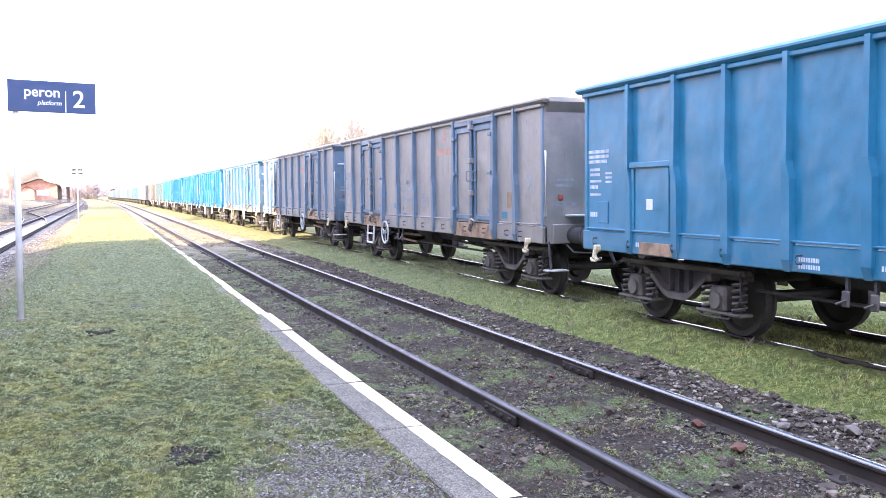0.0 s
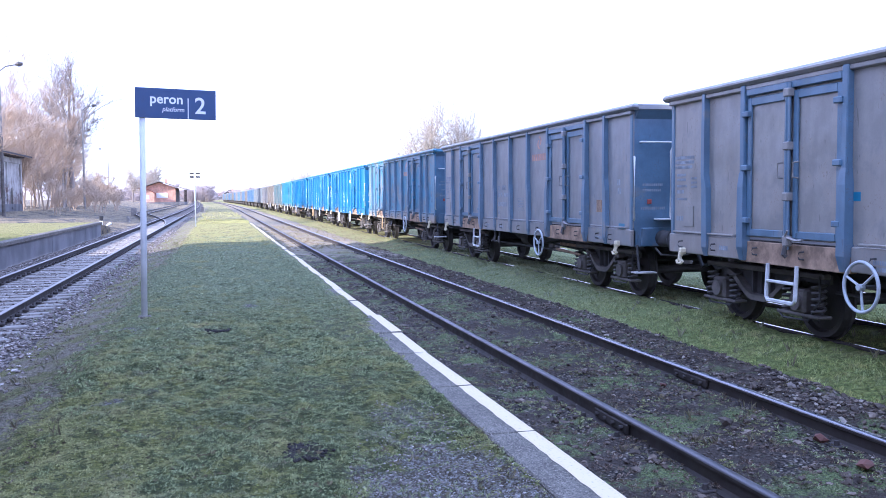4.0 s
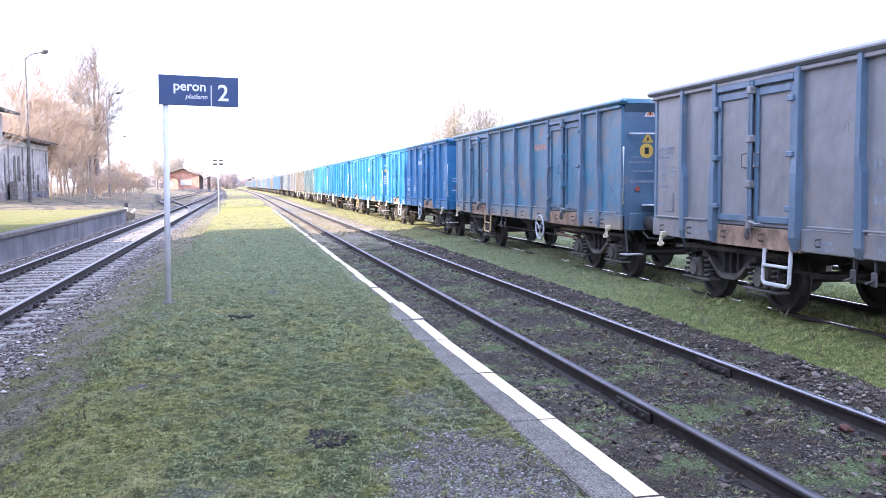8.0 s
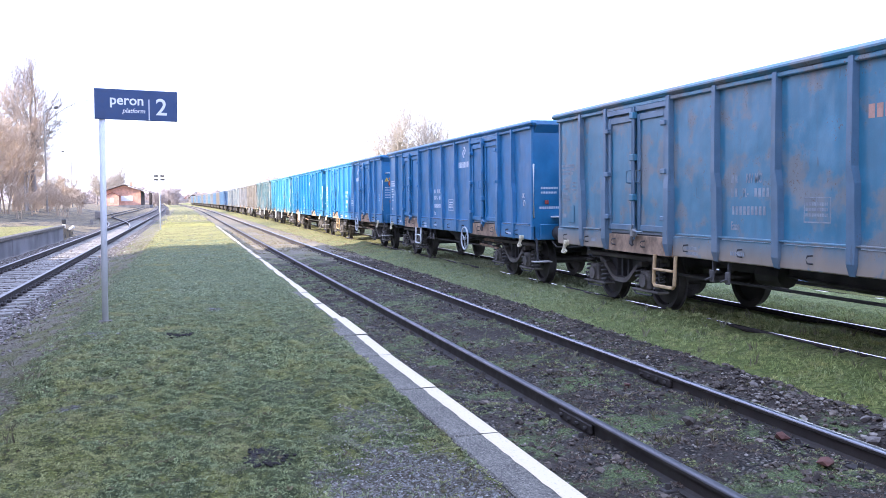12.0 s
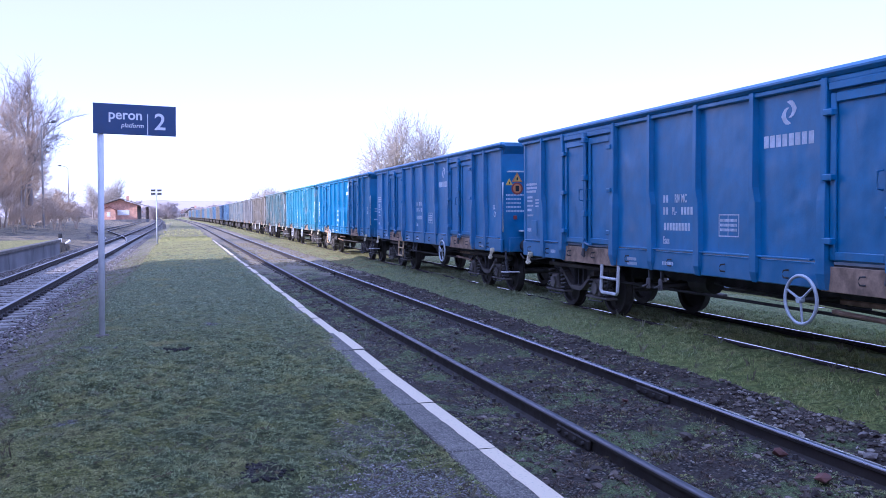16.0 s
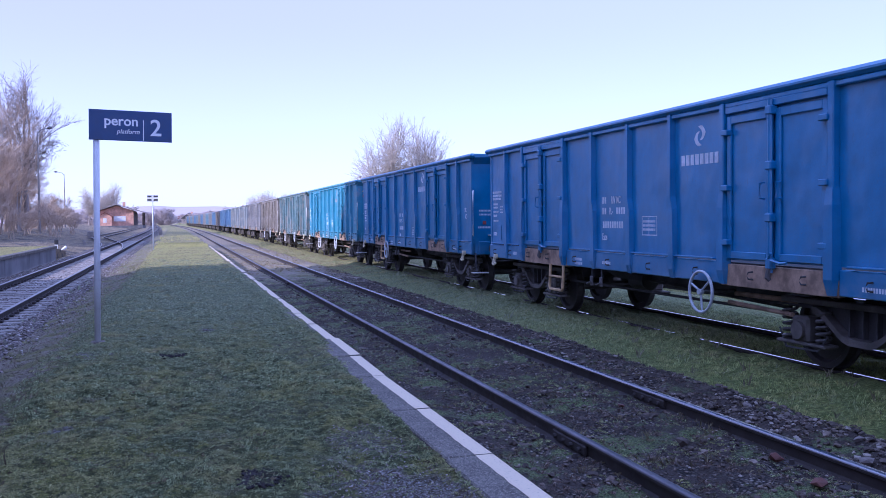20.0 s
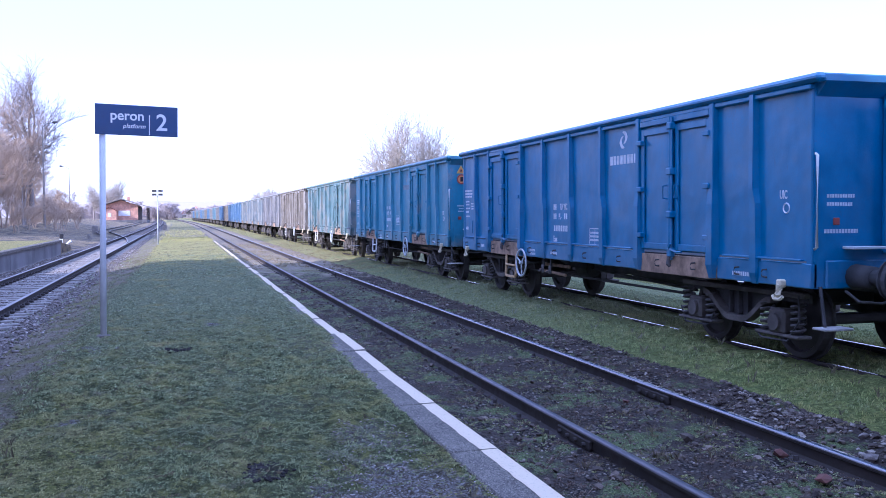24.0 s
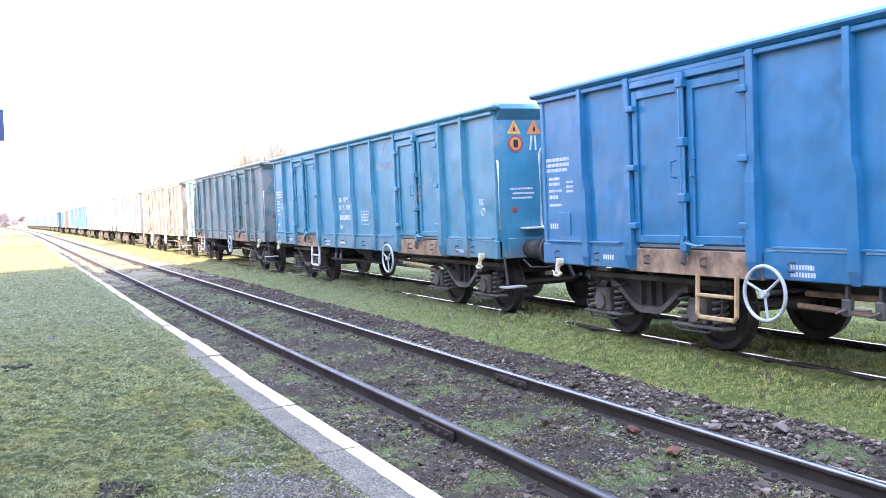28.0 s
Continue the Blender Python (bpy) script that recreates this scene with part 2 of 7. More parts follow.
def exposed(name, c):
    """Weathered concrete: pale and dark grit, stains, small pits."""
    n = Nodes(name)
    col = n.mix(n.ramp(n.noise(2.6, 5, 0.7), 0.35, 0.65), tuple(v * 0.72 for v in c), tuple(v * 1.2 for v in c))
    v = n.t.nodes.new("ShaderNodeTexVoronoi")
    v.inputs["Scale"].default_value = 140
    n.t.links.new(n.co, v.inputs["Vector"])
    sep = n.t.nodes.new("ShaderNodeSeparateColor")
    n.t.links.new(v.outputs["Color"], sep.inputs[0])
    col = n.mix(n.ramp(sep.outputs[0], 0.62, 0.9, 0.0, 0.8), col, tuple(v * 2.0 for v in c))
    col = n.mix(n.ramp(sep.outputs[1], 0.62, 0.85, 0.0, 0.8), col, tuple(v * 0.35 for v in c))
    col = n.mix(n.ramp(n.noise(9, 5, 0.7), 0.58, 0.7, 0.0, 0.5), col, (0.055, 0.06, 0.038))
    n.bump(n.math("ADD", n.noise(120, 4), n.math("MULTIPLY", v.outputs["Distance"], -0.6)), 0.6, 0.006)
    return n.done(col, 0.92, 0.0, 0.2)


def pebbles(name, a, b, c):
    """Loose stones, each with a tone of its own."""
    n = Nodes(name)
    r = n.island()
    col = n.mix(r, a, b)
    col = n.mix(n.ramp(n.math("FRACT", n.math("MULTIPLY", r, 17.3)), 0.82, 0.86), col, c)
    col = n.mix(n.ramp(n.noise(25), 0.4, 0.7, 0.0, 0.5), col, tuple(x * 0.4 for x in a))
    n.bump(n.noise(60), 0.4, 0.004)
    return n.done(col, 0.85, 0.0, 0.3)


def blades(name, a, b, c):
    n = Nodes(name)
    r = n.island()
    col = n.mix(r, a, b)
    mossy = n.math("ADD", n.noise(3.1, 5, 0.65), n.math("MULTIPLY", n.ramp(n.across(), 0.1, -1.1, 0.0, 0.13), n.ramp(n.along(), 10.0, 6.5)))
    col = n.mix(n.ramp(mossy, 0.46, 0.62, 0.0, 0.85), col, n.mix(n.math("FRACT", n.math("MULTIPLY", r, 7.7)), tuple(v * 0.35 for v in c), c))
    col = n.mix(n.ramp(n.noise(7.3, 4), 0.56, 0.68, 0.0, 0.55), col, tuple(v * 0.5 for v in a))
    col = n.mix(n.ramp(n.noise(17, 3, 0.6, n.scaled(0.8, 1.25, 1)), 0.53, 0.62, 0.0, 0.6), col, tuple(v * 0.6 for v in a))
    col = n.mix(n.ramp(n.noise(0.9, 3), 0.50, 0.66, 0.0, 0.35), col, n.mix(r, (0.11, 0.14, 0.085), (0.33, 0.36, 0.24)))
    col = n.mix(n.ramp(n.noise(2.4, 5, 0.7), 0.53, 0.66, 0.0, 0.55), col, n.mix(r, (0.10, 0.095, 0.06), (0.36, 0.33, 0.22)))
    # blades lighten with distance as haze would lighten them
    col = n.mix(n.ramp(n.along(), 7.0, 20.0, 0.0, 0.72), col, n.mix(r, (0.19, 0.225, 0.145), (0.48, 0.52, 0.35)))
    # straw tone in random patches, raised farther on to imitate sunlight
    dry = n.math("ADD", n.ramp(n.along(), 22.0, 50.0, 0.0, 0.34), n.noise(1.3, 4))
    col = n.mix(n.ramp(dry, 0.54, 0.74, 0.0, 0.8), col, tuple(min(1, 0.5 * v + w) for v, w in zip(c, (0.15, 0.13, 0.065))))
    return n.done(col, 0.8, 0.0, 0.2)


def bark(name, a, b):
    n = Nodes(name)
    col = n.mix(n.noise(2.0, 5, 0.7, n.scaled(3, 3, 0.6)), a, b)
    return n.done(col, 0.9, 0.0, 0.15)


M = {}
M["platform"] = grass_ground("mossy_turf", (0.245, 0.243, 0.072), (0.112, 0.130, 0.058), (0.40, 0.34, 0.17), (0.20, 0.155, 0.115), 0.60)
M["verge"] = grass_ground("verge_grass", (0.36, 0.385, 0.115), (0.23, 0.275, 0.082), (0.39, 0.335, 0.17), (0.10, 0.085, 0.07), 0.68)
M["meadow"] = grass_ground("meadow_grass", (0.25, 0.24, 0.075), (0.165, 0.175, 0.06), (0.40, 0.35, 0.15), (0.17, 0.15, 0.12), 0.62, (0.34, 0.32, 0.10))
M["rough"] = grass_ground("rough_brown_ground", (0.29, 0.235, 0.145), (0.21, 0.175, 0.115), (0.36, 0.285, 0.185), (0.10, 0.08, 0.065), 0.48, (0.19, 0.155, 0.10))
M["ballast"] = stones("grey_ballast", (0.12, 0.099, 0.085), (0.275, 0.232, 0.203), (0.36, 0.315, 0.285), 22)
M["dirty_bed"] = stones("earthy_ballast", (0.042, 0.034, 0.027), (0.132, 0.106, 0.085), (0.25, 0.215, 0.18), 38, 0.70, 0.46)
M["heap"] = stones("stone_shoulder", (0.045, 0.035, 0.028), (0.15, 0.121, 0.097), (0.26, 0.222, 0.185), 30, 0.80, 0.25)
M["pebble_dark"] = pebbles("loose_stone", (0.048, 0.037, 0.030), (0.195, 0.155, 0.125), (0.32, 0.275, 0.23))
M["pebble_light"] = pebbles("clean_ballast_stone", (0.14, 0.116, 0.10), (0.33, 0.28, 0.25), (0.48, 0.43, 0.39))
M["litter"] = pebbles("dead_leaf_litter", (0.075, 0.052, 0.040), (0.24, 0.175, 0.135), (0.36, 0.30, 0.235))
M["brick_bit"] = plain("broken_brick", (0.13, 0.055, 0.04), 0.9)
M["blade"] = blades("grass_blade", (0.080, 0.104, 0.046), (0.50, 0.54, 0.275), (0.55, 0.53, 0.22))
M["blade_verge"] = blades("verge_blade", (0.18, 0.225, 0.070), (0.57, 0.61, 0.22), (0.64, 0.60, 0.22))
M["blade_dry"] = blades("dry_stalk", (0.16, 0.13, 0.075), (0.26, 0.22, 0.13), (0.12, 0.10, 0.06))
M["blade_tan"] = pebbles("tan_dead_grass", (0.16, 0.12, 0.075), (0.50, 0.41, 0.26), (0.36, 0.36, 0.16))
M["concrete"] = exposed("old_concrete", (0.150, 0.134, 0.112))
M["concrete_pale"] = plain("sleeper_concrete", (0.25, 0.225, 0.20), 0.9, 0.0, 0.25, 4.0, 60.0)
M["wall_concrete"] = plain("stained_concrete", (0.165, 0.16, 0.16), 0.9, 0.0, 0.35, 0.9, 30.0)
M["wood"] = plain("sleeper_wood", (0.085, 0.062, 0.047), 0.9, 0.0, 0.4, 5.0, 50.0)
M["rail_side"] = plain("rusty_rail_steel", (0.037, 0.028, 0.023), 0.75, 0.2, 0.3, 4.0, 60.0)
M["rail_top"] = plain("polished_rail_head", (0.62, 0.62, 0.62), 0.16, 1.0, 0.06, 3.0, 30.0)
M["rail_worn"] = plain("worn_grey_rail_head", (0.24, 0.225, 0.21), 0.48, 0.5, 0.12, 3.0, 30.0)
M["rail_mid"] = plain("dull_polished_rail_head", (0.26, 0.26, 0.275), 0.27, 0.9, 0.12, 3.0, 30.0)
M["clod_brown"] = pebbles("brown_earth_clod", (0.040, 0.030, 0.024), (0.15, 0.115, 0.090), (0.24, 0.19, 0.15))
M["clod"] = plain("dark_soil", (0.020, 0.015, 0.013), 0.95, 0.0, 0.4)
M["rail_dull"] = plain("dulled_rail_head", (0.085, 0.082, 0.085), 0.42, 0.6, 0.2, 3.0, 30.0)
M["clip"] = plain("fastening_steel", (0.050, 0.040, 0.036), 0.8, 0.2)


def worn_white(name, base):
    n = Nodes(name)
    col = n.mix(n.ramp(n.noise(4.0, 5, 0.7), 0.55, 0.75, 0.0, 0.55), base, (0.33, 0.28, 0.20))
    col = n.mix(n.ramp(n.noise(45, 4, 0.7), 0.56, 0.70, 0.0, 0.6), col, (0.22, 0.21, 0.20))
    n.bump(n.noise(80), 0.3, 0.003)
    return n.done(col, 0.8)


def peeling(name, base):
    """Old plaster, flaked and stained, with brick and grime showing near the foot."""
    n = Nodes(name)
    col = n.mix(n.ramp(n.noise(0.8, 5, 0.7), 0.35, 0.65), tuple(v * 0.75 for v in base), tuple(v * 1.15 for v in base))
    col = n.mix(n.ramp(n.noise(1.2, 4, 0.6, n.scaled(2, 2, 0.25)), 0.50, 0.72, 0.0, 0.6), col, tuple(v * 0.5 for v in base))
    z = n.t.nodes.new("ShaderNodeSeparateXYZ")
    n.t.links.new(n.co, z.inputs[0])
    loss = n.math("ADD", n.noise(1.1, 6, 0.75), n.ramp(z.outputs[2], 4.5, 0.8, 0.0, 0.16))
    col = n.mix(n.ramp(loss, 0.60, 0.65, 0.0, 0.85), col, n.mix(n.noise(8), (0.16, 0.11, 0.09), (0.27, 0.21, 0.18)))
    n.bump(n.math("ADD", n.ramp(loss, 0.60, 0.65), n.noise(14)), 0.5, 0.03)
    return n.done(col, 0.92, 0.0, 0.15)


M["white_line"] = worn_white("worn_white_paint", (0.60, 0.49, 0.335))
M["galvanised"] = plain("galvanised_steel", (0.66, 0.66, 0.66), 0.5, 0.1, 0.12, 3.0, 40.0)
M["sign_blue"] = plain("sign_blue_enamel", (0.025, 0.060, 0.155), 0.4, 0.0, 0.08)
M["sign_white"] = plain("sign_white_film", (0.78, 0.79, 0.80), 0.45, 0.0, 0.04)
M["white"] = plain("white_paint", (0.72, 0.72, 0.70), 0.55, 0.0, 0.12)
M["marking"] = plain("stencil_white", (0.62, 0.66, 0.72), 0.7, 0.0, 0.18, 9.0)
M["faint"] = plain("faded_stencil", (0.29, 0.32, 0.36), 0.8, 0.0, 0.25, 9.0)
M["orange_mark"] = plain("faded_orange_marking", (0.50, 0.29, 0.22), 0.7, 0.0, 0.2, 9.0)
M["warn_yellow"] = plain("warning_yellow", (0.75, 0.50, 0.10), 0.5, 0.0, 0.1)
M["warn_orange"] = plain("warning_orange", (0.70, 0.27, 0.09), 0.5, 0.0, 0.1)
M["warn_red"] = plain("warning_red", (0.36, 0.08, 0.06), 0.5, 0.0, 0.1)
M["black"] = plain("black_paint", (0.02, 0.02, 0.022), 0.6)
M["under"] = plain("grimy_underframe", (0.062, 0.059, 0.060), 0.8, 0.1, 0.4, 4.0, 40.0)
M["bogie"] = plain("dusty_cast_steel", (0.120, 0.106, 0.094), 0.8, 0.1, 0.4, 4.0, 40.0)
M["wheel"] = plain("wheel_steel", (0.062, 0.056, 0.055), 0.6, 0.4, 0.35, 4.0, 40.0)
M["step_plate"] = plain("worn_step_plate", (0.42, 0.40, 0.38), 0.7, 0.1, 0.25, 8.0)
M["spring"] = plain("spring_steel", (0.10, 0.092, 0.088), 0.7, 0.2, 0.3)
M["hook"] = plain("cream_hook_paint", (0.62, 0.55, 0.38), 0.6, 0.0, 0.2, 12.0)
M["ladder_ochre"] = plain("ochre_step_paint", (0.48, 0.33, 0.17), 0.7, 0.0, 0.25, 8.0)
M["ladder_white"] = plain("white_step_paint", (0.60, 0.60, 0.60), 0.6, 0.0, 0.15, 8.0)
M["handwheel"] = plain("pale_handwheel_paint", (0.50, 0.53, 0.56), 0.55, 0.1, 0.15, 8.0)
M["board"] = plain("bare_rusty_plate", (0.33, 0.225, 0.15), 0.85, 0.0, 0.45, 5.0, 25.0)
M["plaster"] = peeling("dirty_plaster", (0.43, 0.405, 0.375))
M["brick"] = plain("orange_brick", (0.60, 0.34, 0.24), 0.9, 0.0, 0.25, 1.2, 14.0)
M["roof"] = plain("dark_roofing", (0.060, 0.055, 0.055), 0.85, 0.0, 0.3, 1.5, 20.0)
M["roof_red"] = plain("red_roof_tile", (0.22, 0.085, 0.06), 0.85, 0.0, 0.25, 1.5, 20.0)
M["timber"] = plain("weathered_timber", (0.11, 0.085, 0.070), 0.9, 0.0, 0.3, 2.0, 20.0)
M["render"] = plain("pale_render", (0.34, 0.30, 0.275), 0.9, 0.0, 0.15, 0.5, 9.0)


def glass(name):
    n = Nodes(name)
    return n.done((0.018, 0.020, 0.024), 0.3, 0.0, 0.25)


M["glass"] = glass("dark_window_glass")
M["bark"] = bark("grey_bark", (0.22, 0.192, 0.173), (0.35, 0.31, 0.285))
M["twig"] = bark("brown_twigs", (0.36, 0.315, 0.27), (0.52, 0.46, 0.395))
M["brush"] = bark("reddish_brushwood", (0.38, 0.285, 0.205), (0.55, 0.44, 0.335))
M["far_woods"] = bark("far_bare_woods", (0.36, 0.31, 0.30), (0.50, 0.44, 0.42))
M["tree_bark"] = bark("brown_grey_bark", (0.19, 0.155, 0.125), (0.31, 0.26, 0.215))
M["pale_bark"] = bark("pale_birch_bark", (0.28, 0.25, 0.22), (0.48, 0.44, 0.40))
# paint of each wagon: base, worn colour, share worn, rust
LIVERY = [
    ("fresh_blue", (0.014, 0.180, 0.31), (0.016, 0.195, 0.33), 0.05, 0.25),
    ("weathered_grey", (0.255, 0.240, 0.222), (0.300, 0.268, 0.235), 0.50, 0.5),
    ("blue_grey", (0.220, 0.224, 0.230), (0.275, 0.255, 0.235), 0.42, 0.45),
    ("patchy_blue", (0.045, 0.198, 0.31), (0.185, 0.205, 0.215), 0.52, 0.95),
    ("deep_blue", (0.023, 0.172, 0.365), (0.018, 0.175, 0.37), 0.08, 0.15),
    ("strong_blue", (0.027, 0.182, 0.385), (0.020, 0.184, 0.39), 0.10, 0.25),
    ("repainted_blue", (0.012, 0.162, 0.335), (0.013, 0.165, 0.34), 0.08, 0.2),
    ("teal_blue", (0.050, 0.245, 0.36), (0.17, 0.275, 0.335), 0.34, 0.6),
    ("dull_teal", (0.11, 0.19, 0.205), (0.22, 0.235, 0.22), 0.48, 0.5),
    ("dusty_tan", (0.215, 0.190, 0.155), (0.28, 0.25, 0.21), 0.5, 0.45),
    ("slate", (0.19, 0.19, 0.195), (0.26, 0.245, 0.23), 0.45, 0.4),
    ("old_blue", (0.095, 0.170, 0.25), (0.17, 0.20, 0.225), 0.30, 0.4),
    ("pale_blue", (0.20, 0.265, 0.30), (0.30, 0.31, 0.29), 0.45, 0.4),
]
# paints of the wagons far down the train, greyed and lightened to imitate distance haze
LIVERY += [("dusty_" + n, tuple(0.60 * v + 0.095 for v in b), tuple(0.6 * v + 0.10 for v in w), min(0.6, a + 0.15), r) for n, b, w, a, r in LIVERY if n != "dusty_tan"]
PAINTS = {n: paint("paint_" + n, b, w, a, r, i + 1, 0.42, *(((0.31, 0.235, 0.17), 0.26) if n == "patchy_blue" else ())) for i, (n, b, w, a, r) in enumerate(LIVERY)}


# ---- mesh helpers ----
class Mesh:
    """Collects vertices and faces of one mesh."""

    def __init__(self):
        self.v, self.f = [], []

    def add(self, verts, faces):
        k = len(self.v)
        self.v += [tuple(p) for p in verts]
        self.f += [tuple(i + k for i in q) for q in faces]
        return self

    def box(self, x0, x1, y0, y1, z0, z1, c=0.0):
        """A box, its edges cut by c."""
        if c <= 0:
            return self.add([(x, y, z) for z in (z0, z1) for y in (y0, y1) for x in (x0, x1)],
                            [(0, 2, 3, 1), (4, 5, 7, 6), (0, 1, 5, 4), (2, 6, 7, 3), (0, 4, 6, 2), (1, 3, 7, 5)])
        c = min(c, (x1 - x0) * 0.45, (y1 - y0) * 0.45, (z1 - z0) * 0.45)
        v, ix = [], {}
        lo, hi = (x0, y0, z0), (x1, y1, z1)
        for corner in range(8):
            bits = [corner >> a & 1 for a in range(3)]
            for a in range(3):
                p = [(hi[b] - c if bits[b] else lo[b] + c) for b in range(3)]
                p[a] = hi[a] if bits[a] else lo[a]
                ix[corner, a] = len(v)
                v.append(p)
        f = []
        for a in range(3):
            b, d = (a + 1) % 3, (a + 2) % 3
            for s in (0, 1):
                q = [ix[(s << a) | (i << b) | (j << d), a] for i, j in ((0, 0), (1, 0), (1, 1), (0, 1))]
                f.append(q if s else q[::-1])
            for i in (0, 1):
                for j in (0, 1):
                    k0, k1 = (i << b) | (j << d), (i << b) | (j << d) | (1 << a)
                    q = [ix[k0, b], ix[k1, b], ix[k1, d], ix[k0, d]]
                    f.append(q if i == j else q[::-1])
        for corner in range(8):
            q = [ix[corner, 0], ix[corner, 1], ix[corner, 2]]
            f.append(q if bin(corner).count("1") % 2 else q[::-1])
        return self.add(v, f)

    def tube(self, path, radii, seg=8, caps=True):
        """A round bar along a path."""
        path = [Vector(p) for p in path]
        if not hasattr(radii, "__len__"):
            radii = [radii] * len(path)
        v, f = [], []
        ref = None
        for i, p in enumerate(path):
            way = (path[min(i + 1, len(path) - 1)] - path[max(i - 1, 0)]).normalized()
            if ref is None:
                ref = Vector((0, 0, 1)) if abs(way.z) < 0.9 else Vector((1, 0, 0))
            a = way.cross(ref).normalized()
            b = way.cross(a)
            for k in range(seg):
                w = 2 * math.pi * k / seg
                v.append(p + radii[i] * (math.cos(w) * a + math.sin(w) * b))
        for i in range(len(path) - 1):
            for k in range(seg):
                m = (k + 1) % seg
                f.append((i * seg + k, i * seg + m, (i + 1) * seg + m, (i + 1) * seg + k))
        if caps:
            f.append(tuple(range(seg))[::-1])
            f.append(tuple((len(path) - 1) * seg + k for k in range(seg)))
        return self.add(v, f)

    def ring(self, centre, axis, radius, thick, seg=28, sides=6):
        c, axis = Vector(centre), Vector(axis).normalized()
        a = axis.orthogonal().normalized()
        b = axis.cross(a)
        v, f = [], []
        for i in range(seg):
            w = 2 * math.pi * i / seg
            out = math.cos(w) * a + math.sin(w) * b
            for k in range(sides):
                u = 2 * math.pi * k / sides
                v.append(c + out * (radius + thick * math.cos(u)) + axis * thick * math.sin(u))
        for i in range(seg):
            for k in range(sides):
                j, m = (i + 1) % seg, (k + 1) % sides
                f.append((i * sides + k, j * sides + k, j * sides + m, i * sides + m))
        return self.add(v, f)

    def prism(self, outline, a0, a1, axis=0):
        """An outline of (u, v) pulled along one axis; u, v are the next two axes (x: y, z; y: x, z; z: x, y)."""
        def spot(u, w, a):
            return (a, u, w) if axis == 0 else (u, a, w) if axis == 1 else (u, w, a)
        n = len(outline)
        v = [spot(u, w, a) for a in (a0, a1) for u, w in outline]
        f = [tuple(range(n))[::-1], tuple(range(n, 2 * n))] + [(i, (i + 1) % n, n + (i + 1) % n, n + i) for i in range(n)]
        return self.add(v, f)

    def data(self, name, mats, smooth=False):
        me = bpy.data.meshes.new(name)
        me.from_pydata(self.v, [], self.f)
        for m in mats if isinstance(mats, (list, tuple)) else [mats]:
            me.materials.append(m)
        if smooth:
            me.shade_smooth()
        b = bmesh.new()
        b.from_mesh(me)
        bmesh.ops.recalc_face_normals(b, faces=b.faces)
        b.to_mesh(me)
        b.free()
        return me


def part(name, mesh, material, parent, label="", smooth=False, at=None):
    """Links a mesh as one object under a thing or a part."""
    me = mesh if isinstance(mesh, bpy.types.Mesh) else mesh.data(name, material, smooth)
    ob = new(name, me)
    ob.parent = parent
    if at is not None:
        ob.matrix_basis = at
    if label:
        ob["label"] = label
    return ob


def thing(name, label, category, group="", kind="", mesh=None, material=None, at=None, smooth=False):
    ob = new(name, mesh.data(name, material, smooth) if mesh is not None else None)
    if at is not None:
        ob.matrix_basis = at
    return tagged(ob, label, category, group, kind)


def lettering(text, size, bold=0.0, lean=0.0, name="lettering"):
    """Flat writing in the built-in font as a mesh in the xy plane, origin at its lower left."""
    cu = bpy.data.curves.new(name, "FONT")
    cu.body, cu.size, cu.shear, cu.offset, cu.extrude = text, size, lean, bold, 0.0015
    cu.resolution_u = 4
    ob = bpy.data.objects.new(name, cu)
    scene.collection.objects.link(ob)
    me = bpy.data.meshes.new_from_object(ob.evaluated_get(bpy.context.evaluated_depsgraph_get()))
    bpy.data.objects.remove(ob)
    return me


# ---- the lie of the land ----
RAIL_NEAR, RAIL_TRAIN, RAIL_LEFT = 3.895, 8.02, -4.11
GAUGE = 1.507
PLATFORM_Z = 0.12
CURVE_FROM, CURVE_R = 110.0, 8000.0


def bend(y):
    """Sideways shift of all tracks where the line turns left far ahead."""
    d = max(0.0, y - CURVE_FROM)
    return -d * d / (2 * CURVE_R) if d < 200 else -(200.0 ** 2) / (2 * CURVE_R) - (d - 200.0) * 200.0 / CURVE_R


def siding_shift(y):
    """How far the branch track stands left of the left track."""
    d = min(max(0.0, y - 56.0), 60.0)
    return 0.5 * d * d / 270.0 if d < 30 else 0.5 * 900 / 270.0 + (d - 30) * 30 / 270.0


def turf_edge(y):
    """Where the turf ends on the edge slabs: it creeps over them farther on."""
    return 1.86 + 0.13 * min(1.0, max(0.0, (y - 8.0) / 7.0)) + 0.02 * math.sin(y * 2.1) + 0.012 * math.sin(y * 5.3)


def wob(x, y, s, seed=0.0):
    return noise.noise(Vector((x / s + seed, y / s - seed, seed * 0.7)))


SECTION_X = [-9.0, -6.6, -5.9, -5.7, -2.75, -2.45, -1.75, -1.20, -0.6, 0.4, 1.70, 1.86, 2.16, 2.22, 2.6, 3.0, 3.2, 3.9, 4.6, 4.8, 5.15, 5.5, 5.9, 6.4, 7.1, 7.22, 7.32, 7.5, 8.6, 8.9, 9.6, 13.0]
SECTION_Z = [-0.25, -0.25, -0.25, -0.20, -0.20, -0.19, -0.06, 0.085, 0.12, 0.125, 0.118, 0.06, 0.02, -0.13, -0.165, -0.16, -0.165, -0.135, -0.165, -0.15, -0.075, -0.09, -0.16, -0.10, -0.014, -0.010, -0.03, -0.08, -0.085, -0.06, -0.12, -0.10]


